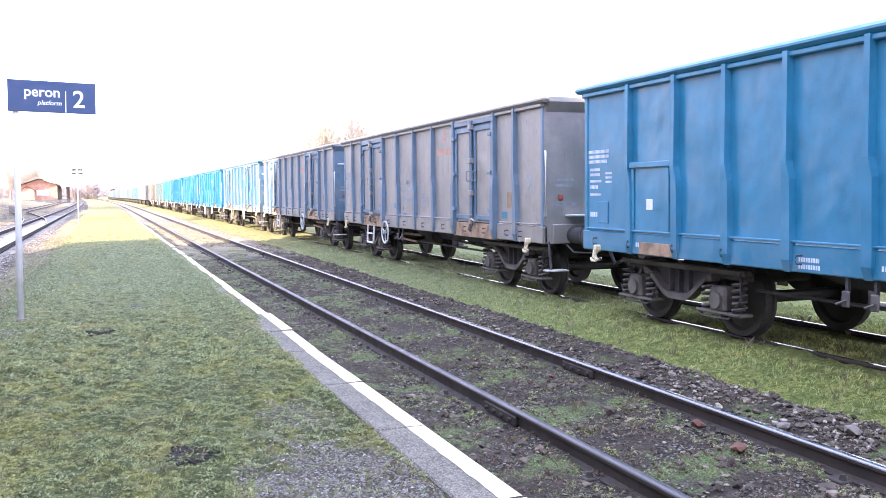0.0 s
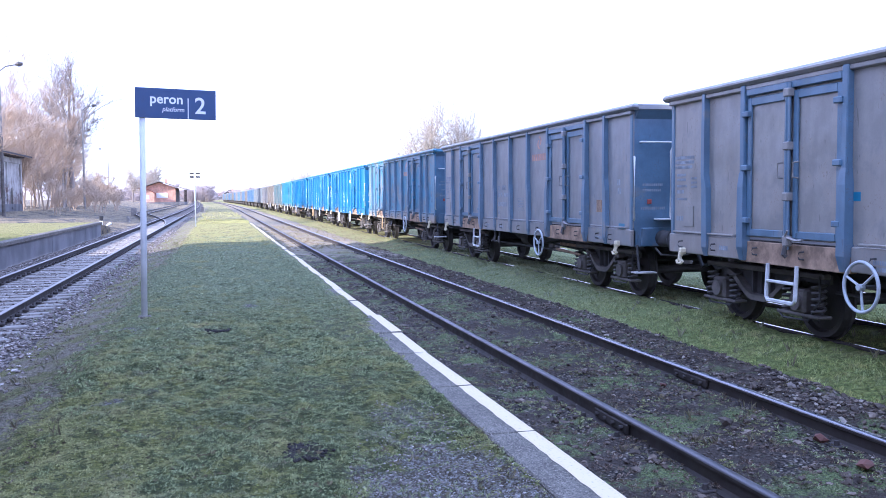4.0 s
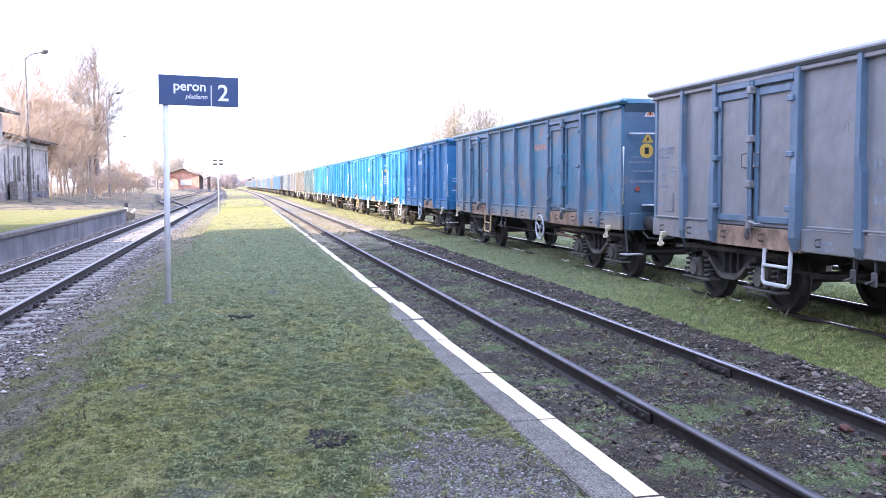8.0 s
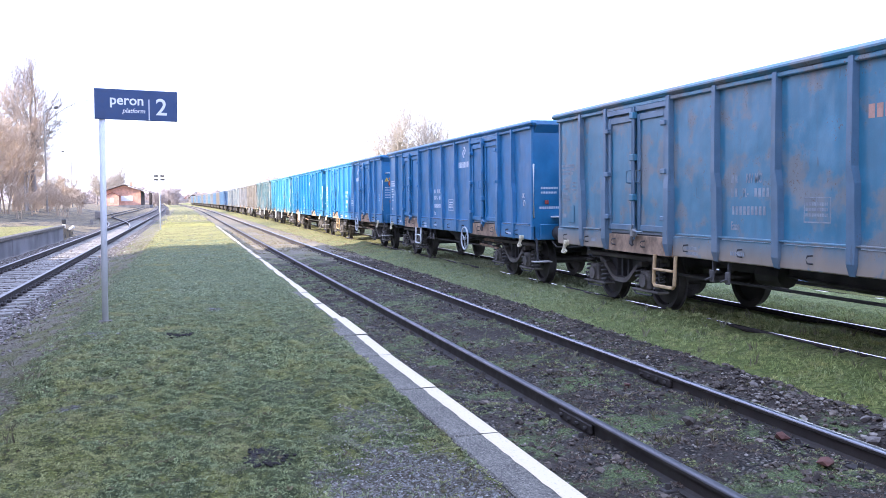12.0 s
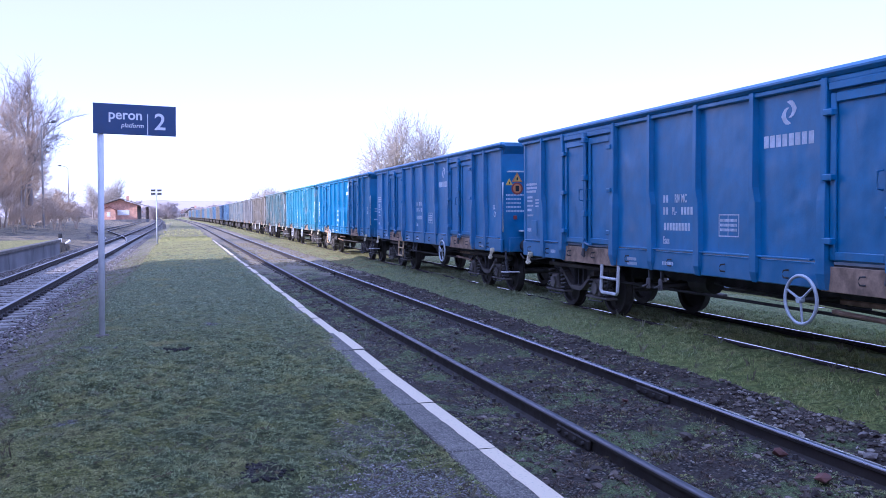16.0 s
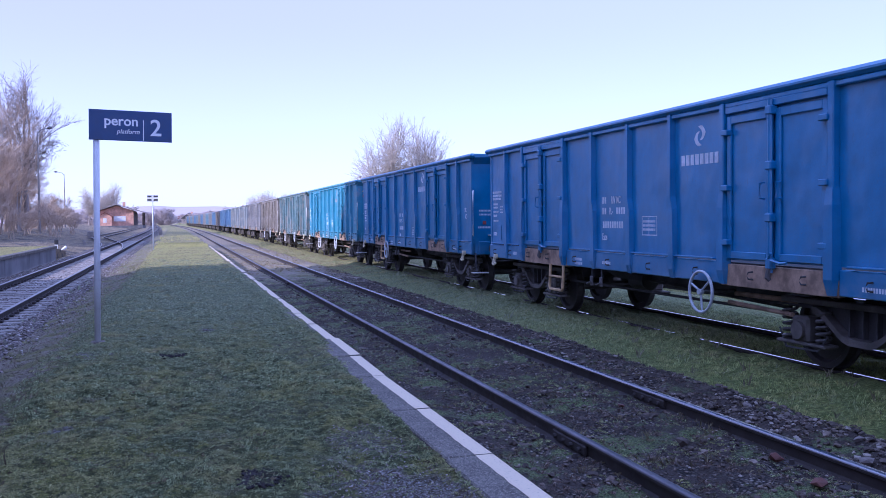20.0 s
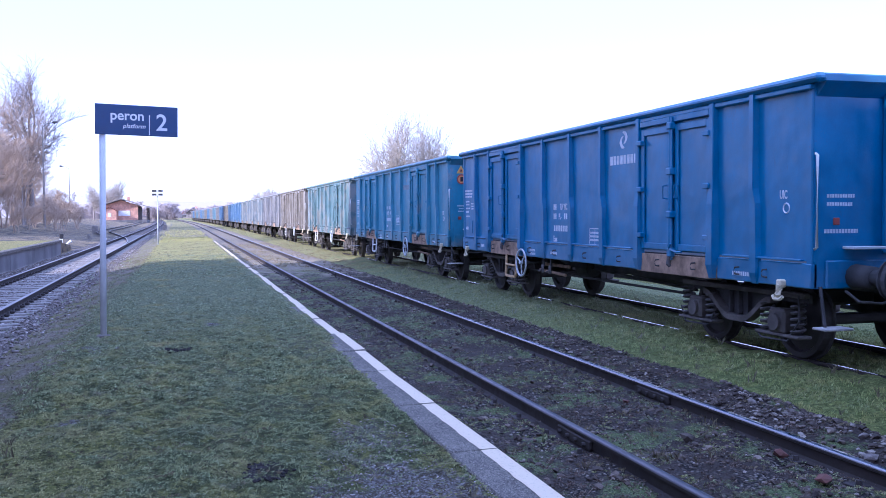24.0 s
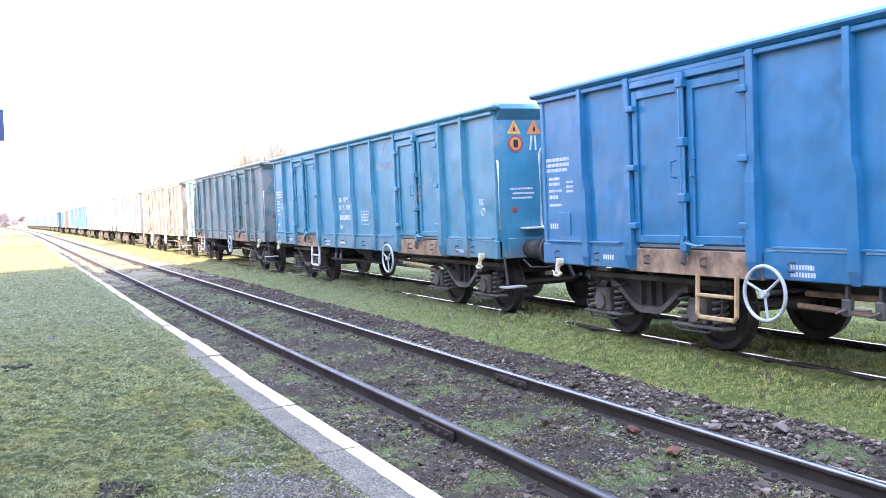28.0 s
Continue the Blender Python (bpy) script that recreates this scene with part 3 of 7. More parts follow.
def height(x, y):
    """Height of the ground at a place; x is measured from the line's own middle."""
    z = float(np.interp(x, SECTION_X, SECTION_Z))
    if 1.60 < x < 2.2 and y > 8.0:
        over = 0.135 if x <= turf_edge(y) + 0.001 else 0.02
        z += (over - z) * min(1.0, (y - 8.0) / 4.5) * (1.0 if x < 2.12 else 0.0)
    if -2.8 < x < 2.3 and y > 58:
        # the platform runs out into a low strip of grass
        z = z + (min(z, 0.02) - z) * min(1.0, (y - 58) / 30.0)
    edge = 6.0 + 1.1 * siding_shift(y)
    if x < -edge:
        wide = min(1.0, max(0.0, (-edge - x) / 3.0))
        up = 0.50 if y < 60 or x < -16 else 0.50 - 0.4 * min(1.0, (y - 60) / 25.0)
        z += (up - z) * wide * min(1.0, max(0.0, (y - 52.0) / 8.0))
    if x > 12:
        z += 0.15 * min(1.0, (x - 12) / 20)
    lump = 0.038 if -1.9 < x < 1.75 else 0.03 if abs(x) < 14 else 0.12
    if -6.0 < x < -2.6:
        lump = 0.012
    near = 0.5 if 1.75 < x < 2.2 else 1.0
    z += near * lump * (wob(x, y, 1.1, 3.1) + 0.6 * wob(x, y, 0.34, 7.7) + (1.45 * wob(x, y, 0.15, 1.7) if abs(x) < 8 and y < 30 else 0))
    if 6.9 < x < 7.6 and y < 60:
        z += 0.055 * wob(x, y, 1.4, 6.6)
    if 2.3 < x < 4.85 and y < 40:
        web = min(abs(x - RAIL_NEAR + GAUGE / 2), abs(x - RAIL_NEAR - GAUGE / 2))
        z += min(1.0, web / 0.25) * (0.030 * wob(x, y, 0.42, 5.9) + 0.020 * wob(x, y, 0.16, 2.9)) + 0.018
    if 4.85 < x < 5.75:
        z += 0.05 * wob(x, y, 0.5, 9.9) + 0.03 * wob(x, y, 0.2, 4.4)
    return z


def spaced(lo, hi, steps):
    """Values from lo to hi with a step that depends on the distance from 0: steps is a list of (reach, step)."""
    out, v = [lo], lo
    while v < hi - 1e-6:
        st = 1.0 if v < 1.5 and steps[0][1] < 1.0 else next(s for r, s in steps if abs(v) < r)
        v = min(hi, v + st)
        out.append(v)
    return out


ALONG = [(11, 0.07), (18, 0.14), (32, 0.3), (70, 0.8), (160, 4.0), (420, 15.0), (5000, 150.0)]


def strip(name, x0, x1, dx, material, label, category, kind="structure", lo=-14.0, hi=1400.0, steps=ALONG, marks=(), e0=None, e1=None):
    """A sheet of ground between two lines along the track."""
    us = np.linspace(0, 1, max(2, int(round((x1 - x0) / dx)) + 1))
    ys = spaced(lo, hi, steps)
    verts = []
    for y in ys:
        a, b = (turf_edge(y) if v == "turf" else v for v in (e0, e1))
        a, b = (x0 if a is None else a), (x1 if b is None else b)
        verts += [(a + (b - a) * u + bend(y), y, height(a + (b - a) * u, y)) for u in us]
    n = len(us)
    faces = [(j * n + i, j * n + i + 1, (j + 1) * n + i + 1, (j + 1) * n + i) for j in range(len(ys) - 1) for i in range(n - 1)]
    me = bpy.data.meshes.new(name)
    me.from_pydata(verts, [], faces)
    me.materials.append(material)
    me.shade_smooth()
    for key in ("bare", "soil", "thatch"):
        at = me.attributes.new(key, "FLOAT", "POINT")
        vals = np.zeros(len(verts), dtype=np.float32)
        for kind_of, cx, cy, rx, ry, strength in marks:
            if kind_of == key:
                for i, (x, y, z) in enumerate(verts):
                    d = ((x - cx) / rx) ** 2 + ((y - cy) / ry) ** 2
                    if d < 4:
                        d = (abs(x - cx) / rx if key == "thatch" else math.sqrt(d)) + 0.35 * wob(x, y, 0.25, 5.0)
                        vals[i] = max(vals[i], strength * min(1.0, max(0.0, (1.25 - d) / 0.5)))
        at.data.foreach_set("value", vals)
    ob = new(name, me)
    return tagged(ob, label, category, "", kind)


PATCHES = [("bare", 1.25, 4.6, 0.50, 1.25, 0.85), ("bare", 1.35, 6.6, 0.28, 0.55, 0.45), ("bare", 1.30, 2.6, 0.6, 1.2, 1.0), ("bare", 0.95, 8.0, 0.5, 0.35, 0.35),
           ("bare", -0.25, 5.0, 0.30, 0.16, 0.45), ("bare", -0.55, 8.1, 0.30, 0.20, 0.4), ("bare", 0.35, 9.6, 0.5, 0.25, 0.35), ("bare", 1.5, 11.5, 0.4, 1.2, 0.4),
           ("bare", -0.5, 6.6, 0.25, 0.2, 0.35), ("bare", -0.85, 5.6, 0.24, 0.14, 0.32), ("bare", -0.95, 7.9, 0.22, 0.14, 0.6), ("soil", 0.50, 5.82, 0.11, 0.13, 0.85), ("soil", -0.12, 11.55, 0.13, 0.10, 0.5), ("soil", 0.0, 8.45, 0.10, 0.12, 0.6),
           ("soil", -0.62, 9.1, 0.16, 0.12, 0.6), ("soil", 0.3, 6.6, 0.08, 0.10, 0.5), ("soil", -0.45, 11.0, 0.1, 0.1, 0.5), ("thatch", -2.06, 30, 0.62, 90, 1.0)]
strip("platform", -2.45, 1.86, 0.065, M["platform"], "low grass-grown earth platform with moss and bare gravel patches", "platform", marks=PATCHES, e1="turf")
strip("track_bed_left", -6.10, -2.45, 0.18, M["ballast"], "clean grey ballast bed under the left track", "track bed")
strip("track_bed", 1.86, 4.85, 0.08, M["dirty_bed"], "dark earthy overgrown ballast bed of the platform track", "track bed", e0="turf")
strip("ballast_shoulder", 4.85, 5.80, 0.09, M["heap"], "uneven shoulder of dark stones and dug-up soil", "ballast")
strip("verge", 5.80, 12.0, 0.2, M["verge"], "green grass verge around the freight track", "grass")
strip("ground_right", 12.0, 900.0, 24.0, M["meadow"], "wide flat winter meadow beyond the tracks", "ground", steps=[(160, 8.0), (420, 30.0), (5000, 150.0)])


def left_ground():
    xs = [-900, -500, -300, -160, -100, -70, -50, -36, -28, -22, -18, -15, -13, -11, -9.5, -8.5, -7.7, -7.0, -6.55, -6.10]
    ys = spaced(51.5, 1400.0, [(90, 1.5), (160, 5.0), (420, 20.0), (5000, 150.0)])
    verts = [(x + (bend(y) if x > -60 else 0), y, height(max(x, -20), y) + (0.1 * wob(x, y, 6, 2.2) if x < -14 else 0)) for y in ys for x in xs]
    n = len(xs)
    faces = [(j * n + i, j * n + i + 1, (j + 1) * n + i + 1, (j + 1) * n + i) for j in range(len(ys) - 1) for i in range(n - 1)]
    me = bpy.data.meshes.new("ground_left")
    me.from_pydata(verts, [], faces)
    me.materials.append(M["rough"])
    me.shade_smooth()
    tagged(new("ground_left", me), "rough brown winter ground left of the tracks", "ground", "", "structure")


left_ground()


# ---- rails and sleepers ----
def rail_profile(w=1.0):
    """Half outline of a flat-bottomed rail, head at z 0."""
    half = [(0.036, -0.015), (0.036, -0.034), (0.010, -0.048), (0.009, -0.125), (0.030, -0.140), (0.065, -0.150), (0.065, -0.160)]
    return half + [(-x, z) for x, z in half[::-1]]


def rail_line(name, centre, side, lo, hi, label, shift=None, head="rail_top", band=1.0):
    ys = spaced(lo, hi, [(100, 10.0), (5000, 8.0)] if hi > 120 else [(5000, 3.0)])
    prof = rail_profile()
    n = len(prof)
    body, top = Mesh(), Mesh()
    v, tv, rv = [], [], []
    for y in ys:
        x = centre + side * GAUGE / 2 + bend(y) - (shift(y) if shift else 0)
        v += [(x + u, y, w) for u, w in prof]
        tv += [(x + u, y, w) for u, w in ((-0.0365, -0.016), (-0.034, -0.006), (-0.026, 0.0), (0.026, 0.0), (0.034, -0.006), (0.0365, -0.016))]
        rv += [(x - 0.026 * band, y, 0.0015), (x + 0.026 * band, y, 0.0015)]
    body.add(v, [(j * n + i, j * n + (i + 1) % n, (j + 1) * n + (i + 1) % n, (j + 1) * n + i) for j in range(len(ys) - 1) for i in range(n) if i != n - 1])
    top.add(tv, [(j * 6 + i, j * 6 + i + 1, (j + 1) * 6 + i + 1, (j + 1) * 6 + i) for j in range(len(ys) - 1) for i in range(5)])
    ob = thing(name, label, "rail", "rails", "structure")
    part("rail_web", body, M["rail_side"], ob, "rusty brown rail web and foot")
    part("rail_head", top, M[head] if band == 1.0 else M["rail_side"], ob, "dull grey rail head" if band == 1.0 else "rusty brown rail head", True)
    if band < 1.0:
        run = Mesh().add(rv, [(j * 2, j * 2 + 1, j * 2 + 3, j * 2 + 2) for j in range(len(ys) - 1)])
        part("running_band", run, M[head], ob, "bright band polished by the wheels")
    return ob


for nm, c in (("near", RAIL_NEAR), ("train", RAIL_TRAIN), ("left", RAIL_LEFT)):
    for sd in (-1, 1):
        rail_line("rail", c, sd, -14.0, 520.0, "long steel rail with a polished head and rusty sides", None, ("rail_dull" if sd < 0 else "rail_mid") if nm == "near" else "rail_worn" if nm == "left" else "rail_top", 0.55 if nm == "train" else 1.0)
for sd in (-1, 1):
    rail_line("rail", RAIL_LEFT, sd, 57.0, 420.0, "curved rail of the branch track that leaves at the points", siding_shift, "rail_worn")
rail_line("rail", 13.1, -1, 14.0, 420.0, "far rail in the grass beyond the freight wagons")
rail_line("rail", 13.1, 1, 14.0, 420.0, "far rail in the grass beyond the freight wagons")

rng = random.Random(5)


def sleeper_data(name, w, l, h, material, ridge):
    m = Mesh()
    if ridge:
        m.prism([(-w / 2, -h), (w / 2, -h), (w / 2 * 0.86, -0.012), (w / 2 * 0.74, 0), (-w / 2 * 0.74, 0), (-w / 2 * 0.86, -0.012)], -l / 2, l / 2, 0)
    else:
        m.box(-l / 2, l / 2, -w / 2, w / 2, -h, 0, 0.012)
    return m.data(name, material)


CONCRETE_SLEEPER = sleeper_data("sleeper", 0.26, 2.45, 0.16, M["concrete_pale"], True)
WOOD_SLEEPER = sleeper_data("sleeper", 0.25, 2.5, 0.15, M["wood"], False)


def sleepers():
    left = thing("left_track_sleepers", "pale concrete sleepers half sunk in ballast", "sleepers", "", "structure")
    near = thing("platform_track_sleepers", "dark rotten wooden sleepers buried in earth", "sleepers", "", "structure")
    y = 6.0
    while y < 96:
        part("sleeper", CONCRETE_SLEEPER, None, left, at=pose(RAIL_LEFT + rng.uniform(-0.02, 0.02), y + rng.uniform(-0.03, 0.03), -0.176 + rng.uniform(-0.014, 0.010), 0, rng.uniform(-0.5, 0.5), rng.uniform(-1.5, 1.5)))
        y += 0.60
    y = 1.2
    while y < 40:
        part("sleeper", WOOD_SLEEPER, None, near, at=pose(RAIL_NEAR + rng.uniform(-0.05, 0.05), y, -0.167 + rng.uniform(-0.014, 0.012), rng.uniform(-0.4, 0.4), rng.uniform(-0.3, 0.3), rng.uniform(-2, 2)))
        y += 0.68
    clips = Mesh()
    y = 6.0
    while y < 96:
        for sd in (-1, 1):
            x = RAIL_LEFT + sd * GAUGE / 2
            for q in (-1, 1):
                clips.box(x + q * 0.10 - 0.045, x + q * 0.10 + 0.045, y - 0.06, y + 0.06, -0.16, -0.10, 0.018)
                clips.tube([(x + q * 0.11, y, -0.12), (x + q * 0.11, y, -0.075)], 0.022, 6)
        y += 0.60
    part("fastenings", clips, M["clip"], left, "dark rail clips and screws")
    plates = Mesh()
    y = 1.2
    while y < 40:
        for sd in (-1, 1):
            x = RAIL_NEAR + sd * GAUGE / 2
            plates.box(x - 0.16, x + 0.16, y - 0.075, y + 0.075, -0.165, -0.142, 0.006)
            for q in (-1, 1):
                plates.tube([(x + q * 0.11, y + q * 0.03, -0.145), (x + q * 0.11, y + q * 0.03, -0.105)], [0.024, 0.018], 6)
        y += 0.68
    part("fastenings", plates, M["clip"], near, "rusty base plates and screws")
    # fishplates where two rails meet
    for k, (sd, y) in enumerate(((-1, 6.9), (1, 8.3), (-1, 27.0), (1, 28.5))):
        fp = thing("fishplate", "rusty bolted joint plate on the rail web", "fishplate", "rail joints")
        x = RAIL_NEAR + sd * GAUGE / 2
        part("plate", Mesh().box(x - 0.042, x - 0.012, y - 0.33, y + 0.33, -0.125, -0.045, 0.01), M["rail_side"], fp)
        for i in range(4):
            part("bolt", Mesh().tube([(x - 0.04, y - 0.24 + 0.16 * i, -0.085), (x - 0.07, y - 0.24 + 0.16 * i, -0.085)], 0.018, 6), M["clip"], fp)


sleepers()


# ---- kerb of the platform ----
def kerb():
    ob = thing("platform_kerb", "grey concrete platform edge slabs with a worn white line", "platform edge", "", "structure")
    joints = [-3.9, -2.2, -0.5, 1.1, 2.70, 4.35, 5.98, 7.62, 9.42, 10.87, 12.5, 14.4, 16.1, 17.7, 19.35, 21.0]
    while joints[-1] < 60:
        joints.append(joints[-1] + rng.choice((1.5, 1.62, 1.7, 1.8)))
    for a, b in zip(joints, joints[1:]):
        edge = 2.125 + 0.022 * max(0.0, 1.0 - abs(a - 10.2) / 3.0)
        off = rng.uniform(-0.012, 0.012)
        rise = rng.uniform(-0.008, 0.010)
        l = b - a - 0.025
        slab = Mesh().box(-0.36, 0.0, 0.0, l, -0.34, 0.0, 0.012)
        stripe = Mesh()
        cells = 14
        v = []
        for i in range(cells + 1):
            yy = 0.004 + (l - 0.008) * i / cells
            v += [(-0.142 + rng.uniform(-0.006, 0.006), yy, 0.0035), (-0.011, yy, 0.0035), (-0.002, yy, -0.014)]
        stripe.add(v, [q for i in range(cells) for q in ((i * 3, i * 3 + 1, i * 3 + 4, i * 3 + 3), (i * 3 + 1, i * 3 + 2, i * 3 + 5, i * 3 + 4))])
        s = part("slab", slab, M["concrete"], ob, at=pose(edge + off, a, PLATFORM_Z + rise, rng.uniform(-0.25, 0.25), rng.uniform(-1.0, 1.0), rng.uniform(-0.35, 0.35)))
        part("white_line", stripe, M["white_line"], s, "worn white edge line")


kerb()


# ---- raised side platform on the left ----
def side_platform():
    ob = thing("side_platform", "raised concrete-faced platform with a grassy top", "platform", "", "structure")
    m = Mesh()
    m.box(-60.0, -6.365, -14.0, 52.0, -0.3, 0.505)
    part("turf", m, M["meadow"], ob, "yellowish grass on the platform")
    y = -14.0
    while y < 51.9:
        l = min(2.0, 52.0 - y)
        part("edge_slab", Mesh().box(-6.36, -6.05, y + 0.012, y + l - 0.012, 0.40, 0.53, 0.015), M["concrete"], ob)
        y += 2.0
    y = -14.0
    while y < 51.9:
        part("face_panel", Mesh().box(-6.36, -6.13 + rng.uniform(-0.008, 0.008), y + 0.01, y + 2.99, -0.35, 0.397, 0.012), M["wall_concrete"], ob)
        y += 3.0
    ramp = Mesh()
    ramp.prism([(52.0, 0.47), (52.0, -0.3), (58.0, -0.3), (58.0, 0.05)], -14.0, -6.3, 0)
    part("end_ramp", ramp, M["rough"], ob, "grassy ramp at the end of the platform")


side_platform()


# ---- platform sign ----
def platform_sign():
    """Dark blue name board on one galvanised pole, turned a little from the square."""
    ob = thing("platform_sign", "dark blue platform number sign on a grey galvanised pole", "sign", at=pose(-1.06, 13.46, 0.10, 0, 0.75, 0))
    part("pole", Mesh().tube([(0, 0, -0.25), (0, 0, 3.10)], 0.042, 16), M["galvanised"], ob, "grey galvanised pole", True)
    part("foot", Mesh().box(-0.09, 0.09, -0.09, 0.09, -0.05, 0.015, 0.01), M["concrete"], ob, "small concrete footing")
    hang = pose(0, 0, 0, 0, 0, 9.0)
    bd = part("board", Mesh().box(-0.10, 1.005, -0.062, -0.046, 2.805, 3.225, 0.005), M["sign_blue"], ob, "dark blue board", at=hang)
    part("board_rim", Mesh().box(-0.10, 1.005, -0.046, -0.030, 2.805, 2.825).box(-0.10, 1.005, -0.046, -0.030, 3.205, 3.225), M["galvanised"], bd, "metal stiffening at the back")
    def word(text, size, x, z, bold, lean, label):
        me = lettering(text, size, bold, lean)
        me.materials.append(M["sign_white"])
        part("lettering", me, None, bd, label, at=pose(x, -0.0635, z, 90, 0, 0))
    word("peron", 0.188, 0.095, 3.015, 0.0035, 0.0, "white word peron")
    word("platform", 0.088, 0.262, 2.905, 0.0008, 0.22, "white word platform")
    word("2", 0.325, 0.705, 2.89, 0.004, 0.0, "white numeral 2")
    part("divider", Mesh().box(0.612, 0.624, -0.065, -0.0625, 2.815, 3.10), M["sign_white"], bd, "thin white dividing line")
    for z in (2.88, 3.13):
        part("clamp", Mesh().box(-0.06, 0.06, -0.046, 0.05, z - 0.02, z + 0.02, 0.006), M["galvanised"], ob)


platform_sign()


def marker_post():
    ob = thing("marker_board", "white cross board on a thin white post", "sign", at=pose(-1.30, 56.5, 0.08))
    part("post", Mesh().tube([(0, 0, -0.2), (0, 0, 2.95)], 0.035, 8), M["handwheel"], ob, "thin pale post", True)
    part("board", Mesh().box(-0.31, 0.31, -0.05, -0.035, 2.84, 3.24, 0.004), M["white"], ob, "white board")
    for sx in (-1, 1):
        for z in (2.90, 3.11):
            part("field", Mesh().box(sx * 0.18 - 0.12, sx * 0.18 + 0.12, -0.056, -0.0505, z, z + 0.10), M["under"], ob, "dark field of the board")


marker_post()


def point_lever(x, y):
    ob = thing("point_indicator", "small black and white lantern on a point lever", "signal", "trackside", at=pose(x, y, 0.0))
    part("stand", Mesh().box(-0.25, 0.25, -0.12, 0.12, -0.2, 0.05, 0.02), M["under"], ob)
    part("rod", Mesh().tube([(0, 0, 0), (0, 0, 0.5)], 0.04, 8), M["under"], ob)
    part("lantern", Mesh().box(-0.11, 0.11, -0.10, 0.10, 0.46, 0.74, 0.03), M["black"], ob, "black lantern box")
    part("face", Mesh().box(-0.09, 0.09, -0.12, -0.105, 0.1, 0.44, 0.01), M["white"], ob, "white plate")
    part("weight", Mesh().tube([(0.25, -0.05, 0.1), (0.55, -0.05, 0.3)], [0.05, 0.10], 8), M["white"], ob, "white lever weight")


point_lever(-6.8, 58.0)
for x, y, s in ((-7.6, 84, 0.35), (-8.4, 92, 0.3), (-2.0, 128, 0.7), (-9.5, 112, 0.9)):
    b = thing("concrete_post", "short pale concrete post beside the track", "post", "trackside posts",
              mesh=Mesh().box(-s / 3, s / 3, -s / 4, s / 4, -0.2, s, 0.03), material=M["concrete_pale"], at=pose(x + bend(y), y, height(x, y)))


def lamp_post(x, y, z, top, reach, low="bogie", name="street_lamp"):
    ob = thing(name, "tall slim lamp post, dark below and pale above, with one arm", "lamp", "lamps", at=pose(x, y, z))
    part("lower_post", Mesh().tube([(0, 0, -0.3), (0, 0, top * 0.52)], [0.14, 0.12], 10), M[low], ob, "painted lower mast")
    part("upper_post", Mesh().tube([(0, 0, top * 0.52), (0, 0, top * 0.96)], [0.11, 0.07], 10), M["concrete_pale"], ob, "pale upper mast")
    part("arm", Mesh().tube([(0, 0, top * 0.95), (reach * 0.3, 0, top * 0.985), (reach * 0.8, 0, top)], 0.05, 6), M["spring"], ob)
    part("lamp_head", Mesh().tube([(reach * 0.72, 0, top - 0.02), (reach * 0.86, 0, top + 0.03), (reach * 1.05, 0, top + 0.06)], [0.10, 0.22, 0.12], 8), M["spring"], ob, "grey lamp head")


lamp_post(-16.8, 80.0, 0.5, 12.1, 1.7)
lamp_post(-16.2, 122.0, 0.4, 13.0, 1.6, "concrete_pale")
lamp_post(-25.0, 230.0, 0.5, 13.0, -2.0, "concrete_pale")


# ---- buildings ----
def arch(y0, y1, z0, z1, steps=6):
    r = (y1 - y0) / 2
    return [(y0, z0), (y1, z0)] + [((y0 + y1) / 2 + r * math.cos(math.pi * i / steps), z1 - r + r * math.sin(math.pi * i / steps)) for i in range(steps + 1)]


